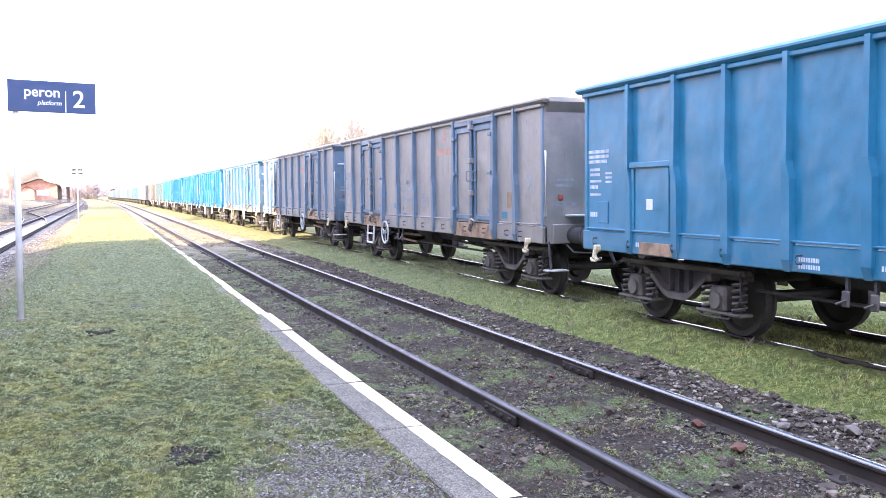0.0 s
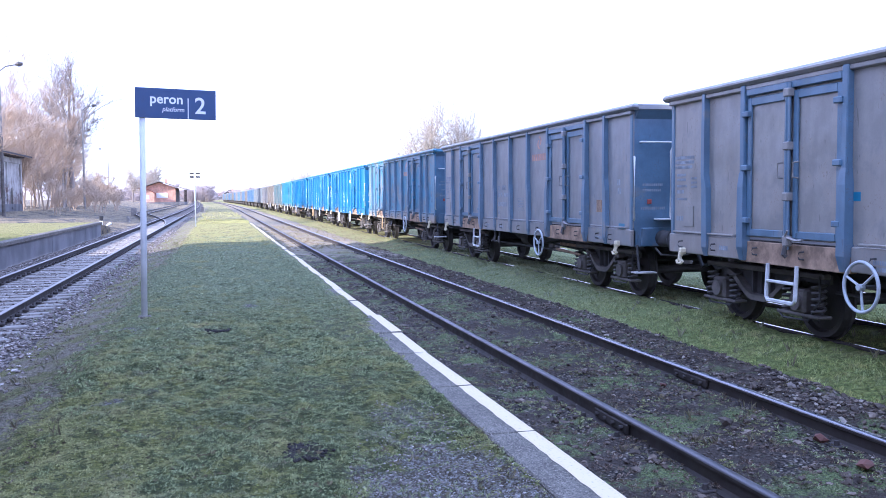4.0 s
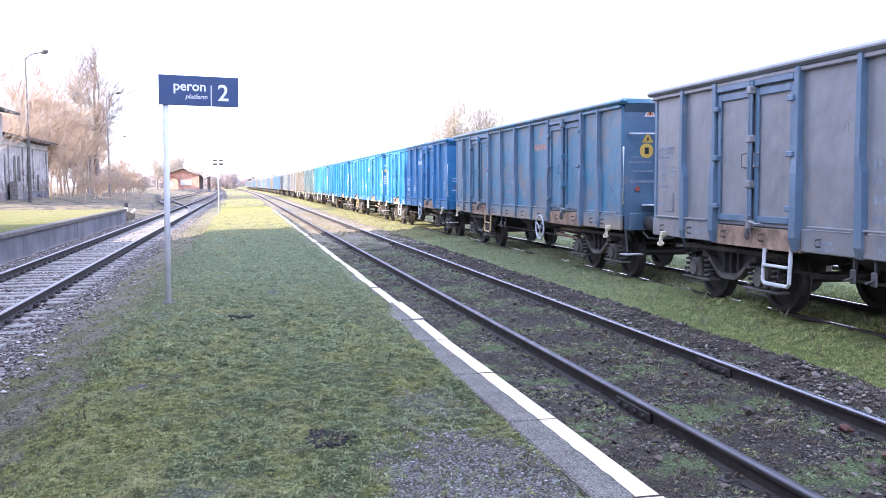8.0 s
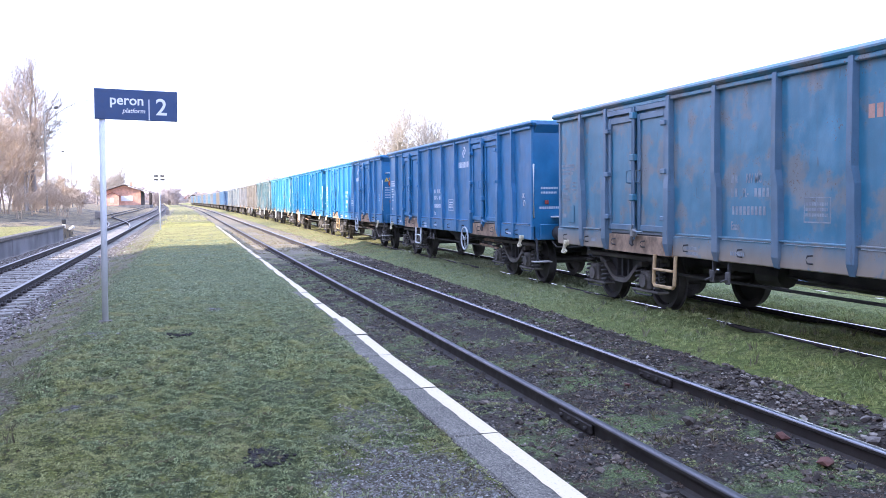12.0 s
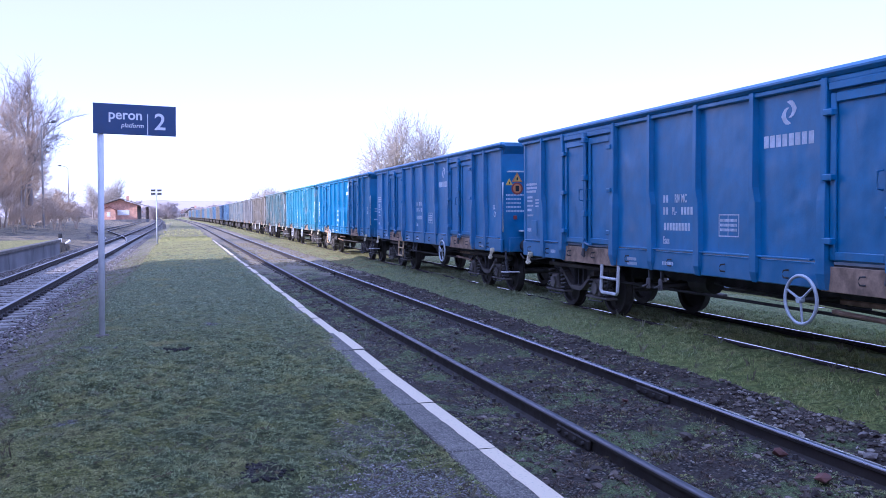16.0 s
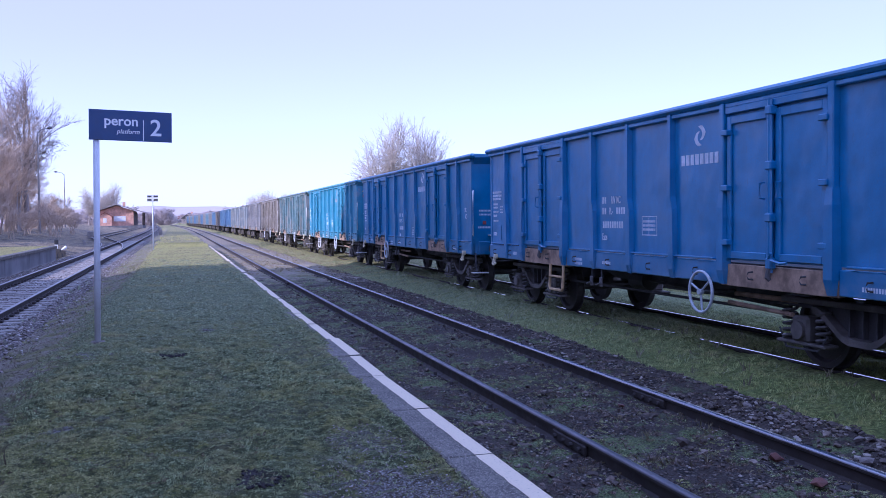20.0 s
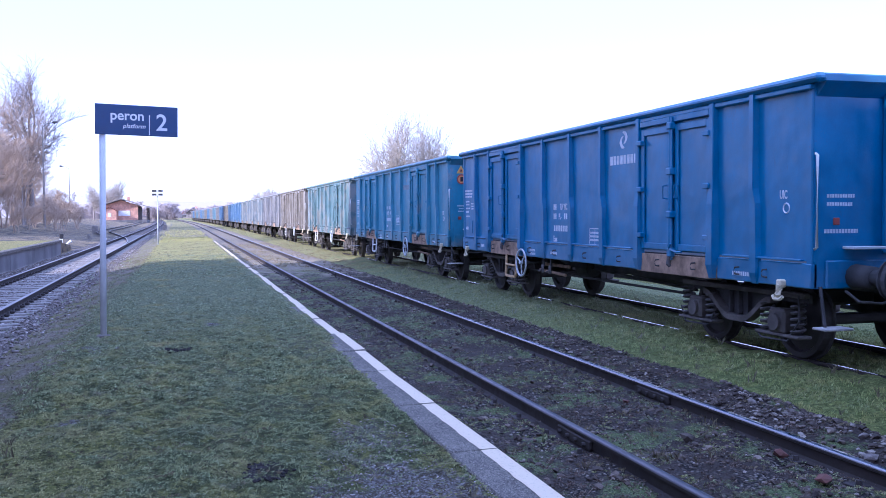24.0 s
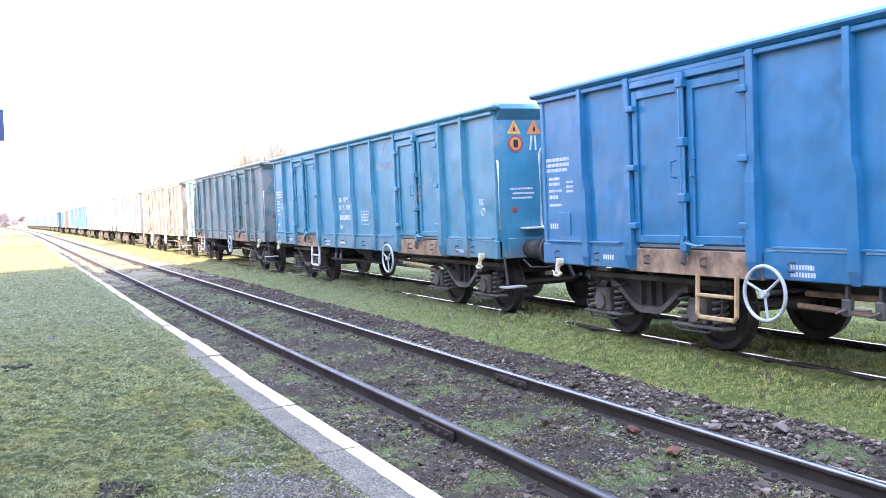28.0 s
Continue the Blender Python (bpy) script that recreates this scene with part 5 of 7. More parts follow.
def door_parts(ob, y, s, full):
    """A pair of hinged doors with frame, lock bar, hinges and latches."""
    X = s * PANEL
    def bx(m, a, b, y0, y1, z0, z1, c=0.008):
        lo, hi = sorted((X + s * a, X + s * b))
        return m.box(lo, hi, y0, y1, z0, z1, c)
    for q in (-1, 1):
        yy = y + q * 0.985
        part("door_post", bx(Mesh(), -0.01, 0.085, yy - 0.048, yy + 0.048, 1.16, TOP - 0.10, 0.012), None, ob)
        foot = []
        for z, hw, d in ((2.06, 0.052, 0.087), (1.88, 0.072, 0.104), (1.10, 0.078, 0.108), (SILL, 0.056, 0.07)):
            foot += [(X - s * 0.01, yy - hw, z), (X + s * d, yy - hw * 0.88, z), (X + s * d, yy + hw * 0.88, z), (X - s * 0.01, yy + hw, z)]
        part("door_post_foot", Mesh().add(foot, [(i * 4 + k, i * 4 + (k + 1) % 4, i * 4 + 4 + (k + 1) % 4, i * 4 + 4 + k) for i in range(3) for k in range(4)] + [(0, 1, 2, 3), (12, 13, 14, 15)]), None, ob)
    part("door_head", bx(Mesh(), -0.01, 0.07, y - 0.915, y + 0.915, 3.03, 3.11), None, ob)
    for q in (-1, 1):
        a, b = sorted((y + q * 0.045, y + q * 0.91))
        leaf = part("door", bx(Mesh(), -0.02, 0.018, a, b, 1.25, 3.0), None, ob)
        fr = Mesh()
        for y0, y1, z0, z1 in ((a, a + 0.085, 1.25, 3.0), (b - 0.085, b, 1.25, 3.0), (a + 0.086, b - 0.086, 1.25, 1.34), (a + 0.086, b - 0.086, 2.90, 3.0)):
            bx(fr, 0.0185, 0.05, y0, y1, z0, z1, 0.008)
        part("door_frame", fr, None, leaf)
        if not full:
            continue
        for z in (1.45, 2.12, 2.80):
            part("hinge", bx(Mesh(), 0.03, 0.11, y + q * 0.895 - 0.07, y + q * 0.895 + 0.07, z - 0.035, z + 0.035, 0.01), None, leaf)
        g = y + q * 0.15
        part("handle", Mesh().tube([(X + s * 0.05, g, 2.16), (X + s * 0.12, g, 2.15), (X + s * 0.12, g, 1.98), (X + s * 0.05, g, 1.97)], 0.013, 6), None, leaf)
    if full:
        part("lock_bar", Mesh().tube([(X + s * 0.085, y, 1.12), (X + s * 0.085, y, 3.10)], 0.034, 8), None, ob)
        for z in (1.75, 2.35, 2.98):
            part("bracket", bx(Mesh(), 0.02, 0.13, y - 0.055, y + 0.055, z - 0.05, z + 0.05, 0.012), None, ob)
        la = Mesh()
        bx(la, 0.04, 0.12, y - 0.055, y + 0.055, 1.16, 1.29, 0.015)
        la.tube([(X + s * 0.11, y - 0.05, 1.265), (X + s * 0.13, y - 0.24, 1.235), (X + s * 0.11, y - 0.33, 1.245)], 0.018, 6)
        la.tube([(X + s * 0.11, y, 1.28), (X + s * 0.125, y - 0.07, 1.35)], 0.015, 6)
        part("latch", la, None, ob)
        part("latch_pin", Mesh().tube([(X + s * 0.10, y, 1.165), (X + s * 0.12, y, 1.06), (X + s * 0.10, y - 0.02, 1.03)], [0.030, 0.034, 0.024], 8), M["spring"], ob, "greasy steel pin below the latch")


def hook_mesh(x, y, z, s):
    """A small rope hook: a bent bar."""
    return Mesh().tube([(x, y, z + 0.045), (x + s * 0.045, y + 0.03, z + 0.04), (x + s * 0.055, y + 0.045, z), (x + s * 0.045, y + 0.03, z - 0.04), (x, y, z - 0.045)], 0.011, 5)


def wheel_mesh(s):
    """One railway wheel with flange, tread and dished web, at side s, axle in the origin."""
    prof = [(0.0, -0.09), (0.11, -0.10), (0.125, -0.05), (0.36, -0.02), (0.39, -0.065), (0.455, -0.065), (0.462, 0.035), (0.488, 0.045), (0.488, 0.07), (0.39, 0.07), (0.36, 0.02), (0.125, 0.03), (0.11, 0.07), (0.0, 0.07)]
    seg = 28
    v, f = [], []
    for i in range(seg):
        w = 2 * math.pi * i / seg
        for r, a in prof:
            v.append((s * (GAUGE / 2) - s * a, r * math.cos(w), r * math.sin(w)))
    n = len(prof)
    for i in range(seg):
        j = (i + 1) % seg
        f += [(i * n + k, i * n + k + 1, j * n + k + 1, j * n + k) for k in range(n - 1)]
    return Mesh().add(v, f)


def spring_mesh(x, y, z0, z1, r, turns=5):
    pts = []
    n = turns * 9
    for i in range(n + 1):
        w = 2 * math.pi * i / 9
        pts.append((x + r * math.cos(w), y + r * math.sin(w), z0 + (z1 - z0) * i / n))
    return Mesh().tube(pts, 0.020, 5)


WHEELS = {}


def bogie(ob, yc, full):
    """A two-axle bogie with pressed side frames, axle boxes and coil springs."""
    bg = part("bogie", Mesh().box(-0.85, 0.85, yc - 0.28, yc + 0.28, 0.55, 0.86, 0.04).tube([(0, yc, 0.84), (0, yc, 0.95)], 0.3, 14), M["under"], ob, "grimy cast bogie")
    for s in (-1, 1) if full else (-1,):
        top = [(yc - 1.30, 0.70), (yc - 1.30, 0.80), (yc - 0.60, 0.82), (yc - 0.42, 0.76), (yc + 0.42, 0.76), (yc + 0.60, 0.82), (yc + 1.30, 0.80), (yc + 1.30, 0.70)]
        sweep = [(a, 0.40 + 0.30 * (lambda u: u * u * (3 - 2 * u))(min(1.0, max(0.0, (abs(a) - 0.14) / 0.58)))) for a in np.linspace(0.74, -0.74, 19)]
        low = [(yc + a, b) for a, b in sweep]
        lo, hi = sorted((s * 0.95, s * 1.00))
        # darker material than the flange puts the recess's shade into the colour
        part("side_frame", Mesh().prism(top + low, lo, hi, 0), M["under"], bg, "grimy recessed web of the side frame, darkened as if shaded")
        lip = Mesh()
        for (a, b), (c, d) in zip(low, low[1:]):
            lip.prism([(a, b - 0.03), (c, d - 0.03), (c, d + 0.045), (a, b + 0.045)], min(s * 0.99, s * 1.12), max(s * 0.99, s * 1.12), 0)
        part("frame_flange", lip, M["bogie"], bg, "dusty fish-bellied lower flange")
        beam = Mesh().box(min(s * 0.99, s * 1.10), max(s * 0.99, s * 1.10), yc - 1.32, yc + 1.32, 0.76, 0.83, 0.012)
        part("frame_beam", beam, M["bogie"], bg, "dusty upper beam")
        if full and s < 0:
            for k in (-0.20, 0.0, 0.20):
                part("web_plate", Mesh().box(-1.07, -1.001, yc + k - 0.012, yc + k + 0.012, 0.46, 0.758), M["under"], bg)
        for a in (-0.9, 0.9):
            lo2, hi2 = sorted((s * 0.96, s * 1.16))
            bxm = Mesh().box(lo2, hi2, yc + a - 0.15, yc + a + 0.15, 0.32, 0.62, 0.03).tube([(s * 1.15, yc + a, 0.46), (s * 1.20, yc + a, 0.46)], 0.105, 12)
            bxm.box(lo2, hi2, yc + a - 0.42, yc + a + 0.42, 0.285, 0.325, 0.012)
            part("axle_box", bxm, M["bogie"], bg, "greasy axle box")
            if s < 0:
                for q in (-0.29, 0.29):
                    if full:
                        part("coil_spring", spring_mesh(s * 1.06, yc + a + q, 0.33, 0.70, 0.078), M["spring"], bg, "steel coil spring")
                    else:
                        part("coil_spring", Mesh().tube([(s * 1.06, yc + a + q, 0.33), (s * 1.06, yc + a + q, 0.70)], 0.09, 8), M["spring"], bg, "steel coil spring")
        if full and s < 0:
            part("brake_pipe", Mesh().tube([(-1.10, yc - 1.25, 0.80), (-1.13, yc - 1.30, 0.5), (-1.14, yc - 1.10, 0.25), (-1.14, yc - 0.6, 0.24), (-1.12, yc - 0.45, 0.32)], 0.013, 5), M["under"], bg)
            part("brake_pipe", Mesh().tube([(-1.10, yc + 0.50, 0.42), (-1.14, yc + 0.60, 0.25), (-1.14, yc + 1.15, 0.24), (-1.12, yc + 1.30, 0.45)], 0.013, 5), M["under"], bg)
    for a in (-0.9, 0.9):
        key = "wheelset"
        if key not in WHEELS:
            m = Mesh().tube([(-0.95, 0, 0), (0.95, 0, 0)], 0.075, 10)
            for s in (-1, 1):
                w = wheel_mesh(s)
                m.add(w.v, w.f)
            # a brake mark on the web
            m.box(-0.80, -0.775, -0.05, 0.05, 0.20, 0.30)
            WHEELS[key] = m.data(key, M["wheel"])
        part("wheelset", WHEELS[key], None, bg, "dark steel wheelset", at=pose(0, yc + a, 0.462))
    return bg


def logo(ob, y, z, size, material, X):
    """Two curved blades round a gap, and a row of blocks below where the name stands."""
    lg = Mesh()
    blade = [(-0.30, 0.92), (0.05, 1.0), (0.42, 0.96), (0.72, 0.72), (1.0, 0.28), (0.86, 0.0), (0.60, -0.30), (0.30, -0.44), (-0.02, -0.42), (0.26, -0.20), (0.42, 0.08), (0.40, 0.34), (0.20, 0.60)]
    for sg in (1, -1):
        lg.prism([(y - sg * size * u, z + sg * size * v) for u, v in blade], X - 0.003, X - 0.001, 0)
    part("emblem", lg, material, ob, "painted two-bladed emblem")
    nm = Mesh()
    for i in range(8):
        a = y + 0.45 - i * 0.113
        nm.box(X - 0.003, X - 0.001, a - 0.085, a, z - 0.375, z - 0.235)
    part("name_band", nm, material, ob, "row of painted blocks below the emblem")["kind"] = "stuff"


def bars(ob, name, rows, material, X, label):
    """Stencilled lines as plain bars: rows of (y_left, z, length, tall); the writing runs towards -y."""
    m = Mesh()
    for y, z, l, h in rows:
        u = y
        while u > y - l:
            w = h * 0.50
            m.box(X - 0.003, X - 0.001, max(u - w, y - l), u, z, z + h)
            u -= w * 1.5
    part(name, m, material, ob, label)["kind"] = "stuff"


def wording(ob, text, size, y, z, X, material, label, narrow=0.62):
    me = lettering(text, size, 0.003)
    me.materials.append(material)
    part("lettering", me, None, ob, label, at=Matrix(((0, 0, -1, X - 0.004), (-narrow, 0, 0, y), (0, 1, 0, z), (0, 0, 0, 1))))


def end_fittings(ob, e, full):
    """Buffers, coupling, handrails and steps at the end e (-1 near, 1 far)."""
    for x in (-0.875, 0.875):
        b = part("buffer", Mesh().tube([(x, e * 6.38, 1.06), (x, e * 6.70, 1.06)], [0.14, 0.125], 12).tube([(x, e * 6.70, 1.06), (x, e * 6.97, 1.06)], 0.085, 10), M["under"], ob, "grimy sprung buffer", True)
        part("buffer_head", Mesh().tube([(x, e * 6.96, 1.06), (x, e * 7.00, 1.06), (x, e * 7.015, 1.06)], [0.22, 0.235, 0.19], 18), M["under"], b, "round buffer plate")
    if not full:
        return
    part("coupling", Mesh().tube([(0, e * 6.4, 1.0), (0, e * 6.75, 0.98), (0, e * 6.95, 0.90), (0, e * 6.75, 0.80)], 0.045, 8), M["under"], ob, "heavy coupling hook")
    part("brake_hose", Mesh().tube([(-0.35, e * 6.42, 0.95), (-0.36, e * 6.62, 0.85), (-0.35, e * 6.80, 0.60), (-0.33, e * 6.95, 0.66)], 0.03, 6), M["black"], ob, "black brake hose")
    hk = Mesh().tube([(-1.42, e * 5.90, 0.95), (-1.48, e * 5.90, 0.93), (-1.50, e * 5.90, 0.84), (-1.48, e * 5.86, 0.80)], [0.038, 0.042, 0.036, 0.03], 8)
    hk.box(-1.50, -1.41, e * 5.90 - 0.045, e * 5.90 + 0.045, 0.93, 1.01, 0.015)
    hk.tube([(-1.50, e * 5.90 - 0.09, 0.82), (-1.51, e * 5.90 - 0.05, 0.785), (-1.51, e * 5.90 + 0.05, 0.785), (-1.50, e * 5.90 + 0.09, 0.82)], 0.020, 6)
    part("tow_hook", hk, M["hook"], ob, "cream-painted rope hook")
    if e > 0:
        return
    part("corner_handrail", Mesh().tube([(-1.37, -6.36, 2.41), (-1.40, -6.43, 2.39), (-1.40, -6.43, 1.39), (-1.37, -6.36, 1.37)], 0.017, 8), M["white"], ob, "white corner handrail", True)
    part("end_step", Mesh().box(-1.46, -1.10, -6.66, -6.44, 0.50, 0.525, 0.006), M["step_plate"], ob, "pale worn shunter's step")
    part("step_hanger", Mesh().tube([(-1.34, -6.50, 0.52), (-1.34, -6.42, 0.96)], 0.020, 6), M["under"], ob)
    part("grab_loop", Mesh().tube([(-1.0, -6.41, 0.90), (-1.0, -6.62, 0.80), (-0.75, -6.66, 0.78), (-0.50, -6.62, 0.80), (-0.50, -6.41, 0.90)], 0.016, 6), M["spring"], ob)
    part("foot_plate", Mesh().box(-1.02, -0.58, -6.56, -6.37, 1.365, 1.395, 0.006), M["galvanised"], ob, "pale foot plate")


def wagon_shell(full, ribs=RIBS, doors=DOORS):
    """An open-topped high-sided coal wagon; painted parts get their paint afterwards."""
    ob = new("freight_wagon")
    for s in (-1, 1):
        lo, hi = sorted((s * PANEL, s * (PANEL - 0.02)))
        part("side_panel", Mesh().box(lo, hi, -HALF, HALF, FLOOR_Z + 0.012, TOP - 0.09), None, ob)
        lo, hi = sorted((s * (PANEL - 0.05), s * (PANEL + 0.095)))
        part("top_rail", Mesh().box(lo, hi, -HALF - OVERHANG, HALF + OVERHANG, TOP - 0.10, TOP, 0.038), None, ob)
        lo, hi = sorted((s * (PANEL - 0.01), s * (PANEL + 0.060)))
        part("rail_ledge", Mesh().box(lo, hi, -HALF, HALF, TOP - 0.165, TOP - 0.105, 0.012), None, ob)
        lo, hi = sorted((s * (PANEL - 0.06), s * (PANEL + 0.035)))
        sill = Mesh()
        cuts = [-HALF] + [c for d in sorted(doors) for c in (d - 1.07, d + 1.07)] + [HALF]
        for a, b in zip(cuts[::2], cuts[1::2]):
            sill.box(lo, hi, a, b, SILL, 1.205, 0.012)
        part("side_sill", sill, None, ob)
        if full and s < 0:
            for a, b in zip(cuts[::2], cuts[1::2]):
                part("sill_ledge", Mesh().box(-PANEL - 0.06, -PANEL, a + 0.14, b - 0.14, 1.228, 1.250, 0.006), None, ob)
        for y in ribs if (full or s < 0) else ():
            part("rib", rib_mesh(y, s), None, ob)
        for y in (-HALF + 0.052, HALF - 0.052):
            lo, hi = sorted((s * (PANEL - 0.03), s * (PANEL + 0.02)))
            part("corner_post", Mesh().box(lo, hi, y - 0.045, y + 0.045, SILL, TOP - 0.11, 0.015), None, ob)
        if s < 0:
            for d in doors:
                door_parts(ob, d, s, full)
                part("door_sill_plate", Mesh().box(-PANEL - 0.03, -PANEL + 0.06, d - 1.06, d + 1.06, SILL - 0.02, 1.18, 0.006), M["board"], ob, "bare rusty tan plate below the doors")
    for e in (-1, 1):
        lo, hi = sorted((e * HALF, e * (HALF - 0.02)))
        part("end_wall", Mesh().box(-PANEL + 0.02, PANEL - 0.02, lo, hi, SILL, TOP - 0.09), None, ob)
        lo, hi = sorted((e * (HALF + OVERHANG - 0.12), e * (HALF + OVERHANG - 0.005)))
        part("end_rail", Mesh().box(-PANEL + 0.0, PANEL - 0.0, lo, hi, TOP - 0.103, TOP - 0.006, 0.015), None, ob)
        if full:
            for x in (-0.42, 0.42):
                lo, hi = sorted((e * (HALF + 0.002), e * (HALF + 0.075)))
                part("end_rib", Mesh().box(x - 0.08, x + 0.08, lo, hi, 1.3, TOP - 0.12, 0.015), None, ob)
            lo, hi = sorted((e * (HALF + 0.002), e * (HALF + 0.05)))
            part("headstock", Mesh().box(-1.25, 1.25, lo, hi, SILL, 1.24, 0.012), None, ob)
            part("top_flare", Mesh().prism([(e * (HALF + 0.003), TOP - 0.24), (e * (HALF + OVERHANG - 0.02), TOP - 0.104), (e * (HALF + 0.003), TOP - 0.104)], -PANEL + 0.03, PANEL - 0.03, 0), None, ob)
        end_fittings(ob, e, full)
    part("floor", Mesh().box(-PANEL + 0.03, PANEL - 0.03, -HALF + 0.03, HALF - 0.03, 1.10, 1.20), M["under"], ob, "dark steel floor")
    fr = Mesh()
    for x in (-0.45, 0.45):
        fr.box(x - 0.05, x + 0.05, -HALF, HALF, 0.86, 1.09)
        fr.prism([(-3.0, 0.87), (-2.2, 0.70), (2.2, 0.70), (3.0, 0.87)], x - 0.04, x + 0.04, 0)
    for y in (-5.2, -3.9, -2.2, 0, 2.2, 3.9, 5.2):
        fr.box(-1.2, 1.2, y - 0.05, y + 0.05, 0.92, 1.09)
    part("underframe", fr, M["under"], ob, "grimy dark underframe")
    for yc in (-4.5, 4.5):
        bogie(ob, yc, full)
    if full:
        part("air_tank", Mesh().tube([(0.25, -0.9, 0.70), (0.25, -0.85, 0.70), (0.25, 0.55, 0.70), (0.25, 0.6, 0.70)], [0.12, 0.19, 0.19, 0.12], 12), M["under"], ob, "dark air reservoir", True)
        part("brake_cylinder", Mesh().tube([(-0.5, 1.0, 0.72), (-0.5, 1.5, 0.72)], 0.16, 12).tube([(-0.5, 1.0, 0.72), (-0.5, -2.6, 0.60)], 0.025, 6), M["under"], ob)
        part("brake_rod", Mesh().tube([(-0.9, 3.2, 0.60), (-0.95, -3.2, 0.60)], 0.022, 6), M["under"], ob, "long dark brake rod")
        for y, kind in ((1.35, 0), (1.0, 1)):
            part("change_lever", Mesh().box(-1.41, -1.38, y - 0.05, y + 0.05, 0.64, 0.80, 0.012).tube([(-1.42, y - 0.02, 0.71), (-1.46, y + 0.06, 0.67)], 0.014, 6), M["spring"], ob, "small brake change-over plate")
            part("lever_bracket", Mesh().box(-1.39, -1.35, y - 0.015, y + 0.015, 0.78, 0.95), M["under"], ob)
        for y in (5.95, 5.05, 4.05, 3.1, 1.9, 0.65, -0.65, -1.9, -3.1, -4.05, -5.05, -5.6):
            part("rope_hook", hook_mesh(-PANEL - 0.036, y, 1.06, -1), M["under"], ob)
    else:
        part("brake_gear", Mesh().box(-0.7, 0.7, -2.2, 2.2, 0.60, 0.90, 0.05), M["under"], ob)
    return ob


TRIM_PARTS = ("rib", "door_post", "door_post_foot", "door_frame", "door_head", "end_wall", "corner_post", "end_rib", "top_flare", "headstock", "hinge", "lock_bar")


def dressed(ob, paint_name, label, k, full, marks):
    """Paint, steps, handwheel and markings of one wagon."""
    pt = PAINTS[paint_name]
    trim = PAINTS[marks["trim"]] if "trim" in marks else pt
    for o in ob.children_recursive:
        if o.type == "MESH" and (not o.data.materials or o.data.materials[0] is None):
            if not o.data.materials:
                o.data.materials.append(None)
            o.material_slots[0].link = "OBJECT"
            o.material_slots[0].material = trim if o.name.split(".")[0] in TRIM_PARTS and not (k == 0 and o.name.split(".")[0] in ("end_wall", "end_rib", "top_flare", "headstock")) else pt
    tagged(ob, label, "freight wagon", "freight train wagons")
    if not full:
        return
    X = -PANEL
    lad = marks.get("ladder")
    if lad:
        yl = marks.get("ladder_y", 2.93)
        m = Mesh()
        m.tube([(-1.44, yl - 0.29, 0.93), (-1.46, yl - 0.29, 0.52), (-1.46, yl - 0.25, 0.48), (-1.46, yl + 0.25, 0.48), (-1.46, yl + 0.29, 0.52), (-1.44, yl + 0.29, 0.93)], 0.026, 6)
        part("step_ladder", m, M[lad], ob, "ochre step ladder" if "ochre" in lad else "white step ladder")
        part("rung", Mesh().box(-1.49, -1.43, yl - 0.27, yl + 0.27, 0.70, 0.735, 0.008), M[lad], ob)
    if "wheel" in marks:
        yw = marks["wheel"]
        hw = part("handwheel", Mesh().ring((-1.51, yw, 0.80), (1, 0, 0.0), 0.265, 0.020), M["handwheel"], ob, "pale three-spoked brake handwheel", True)
        for i in range(3):
            w = 0.4 + i * 2 * math.pi / 3
            part("spoke", Mesh().tube([(-1.51, yw, 0.80), (-1.51, yw + 0.26 * math.cos(w), 0.80 + 0.26 * math.sin(w))], 0.014, 6), M["handwheel"], hw)
        part("hub", Mesh().tube([(-1.55, yw, 0.80), (-1.48, yw, 0.80)], 0.036, 10), M["handwheel"], hw)
        part("shaft", Mesh().tube([(-1.48, yw, 0.80), (-1.0, yw, 0.80)], 0.022, 8), M["under"], hw, "dark brake shaft")
        part("brake_lever", Mesh().box(-1.05, -1.01, yw - 1.30, yw - 0.05, 0.74, 0.80, 0.012).tube([(-1.12, yw - 0.05, 0.66), (-1.14, yw - 1.35, 0.62)], 0.028, 8), M["board"], ob, "rusty brown brake rods")
    mk = M[marks.get("ink", "marking")]
    if k == 0:
        for y0, y1, z0, z1 in ((1.42, 1.62, 1.40, 1.52), (0.62, 0.96, 1.20, 1.29), (2.2, 2.42, 1.70, 1.80), (-4.95, -4.72, 1.30, 1.42)):
            part("blue_patch", Mesh().box(X - 0.003, X - 0.001, y0, y1, z0, z1), PAINTS["fresh_blue"], ob, "small fresh blue paint patch")
        part("tan_patch", Mesh().box(X - 0.003, X - 0.001, -5.22, -4.95, 1.48, 1.76), M["board"], ob, "pale tan paint patch")
    if k == 1:
        part("tan_patch", Mesh().box(X - 0.003, X - 0.001, -5.22, -4.88, 1.48, 1.70), M["board"], ob, "pale tan paint patch")
        part("blue_patch", Mesh().box(X - 0.003, X - 0.001, -6.05, -5.82, 1.18, 1.30), PAINTS["fresh_blue"], ob, "small fresh blue paint patch")
    if "logo" in marks:
        logo(ob, *marks.get("logo_at", (-1.87, 2.90)), 0.135, M[marks["logo"]], X)
    if marks.get("number"):
        old = set(ob.children)
        wording(ob, "RIV MC", 0.16, 0.55, 2.02, X, mk, "stencilled RIV MC")
        wording(ob, "PL-", 0.15, 0.62, 1.85, X, mk, "stencilled country letters PL")
        wording(ob, "Eaos", 0.15, 0.86, 1.44, X, mk, "stencilled class letters Eaos")
        bars(ob, "number_stencil", [(0.86, 2.02, 0.13, 0.105), (0.86, 1.85, 0.13, 0.105), (0.38, 1.85, 0.30, 0.105), (0.84, 1.63, 0.70, 0.105)], mk, X, "stencilled number as pale bars")
        dy, dz = marks.get("shift", (0.1, -0.08))
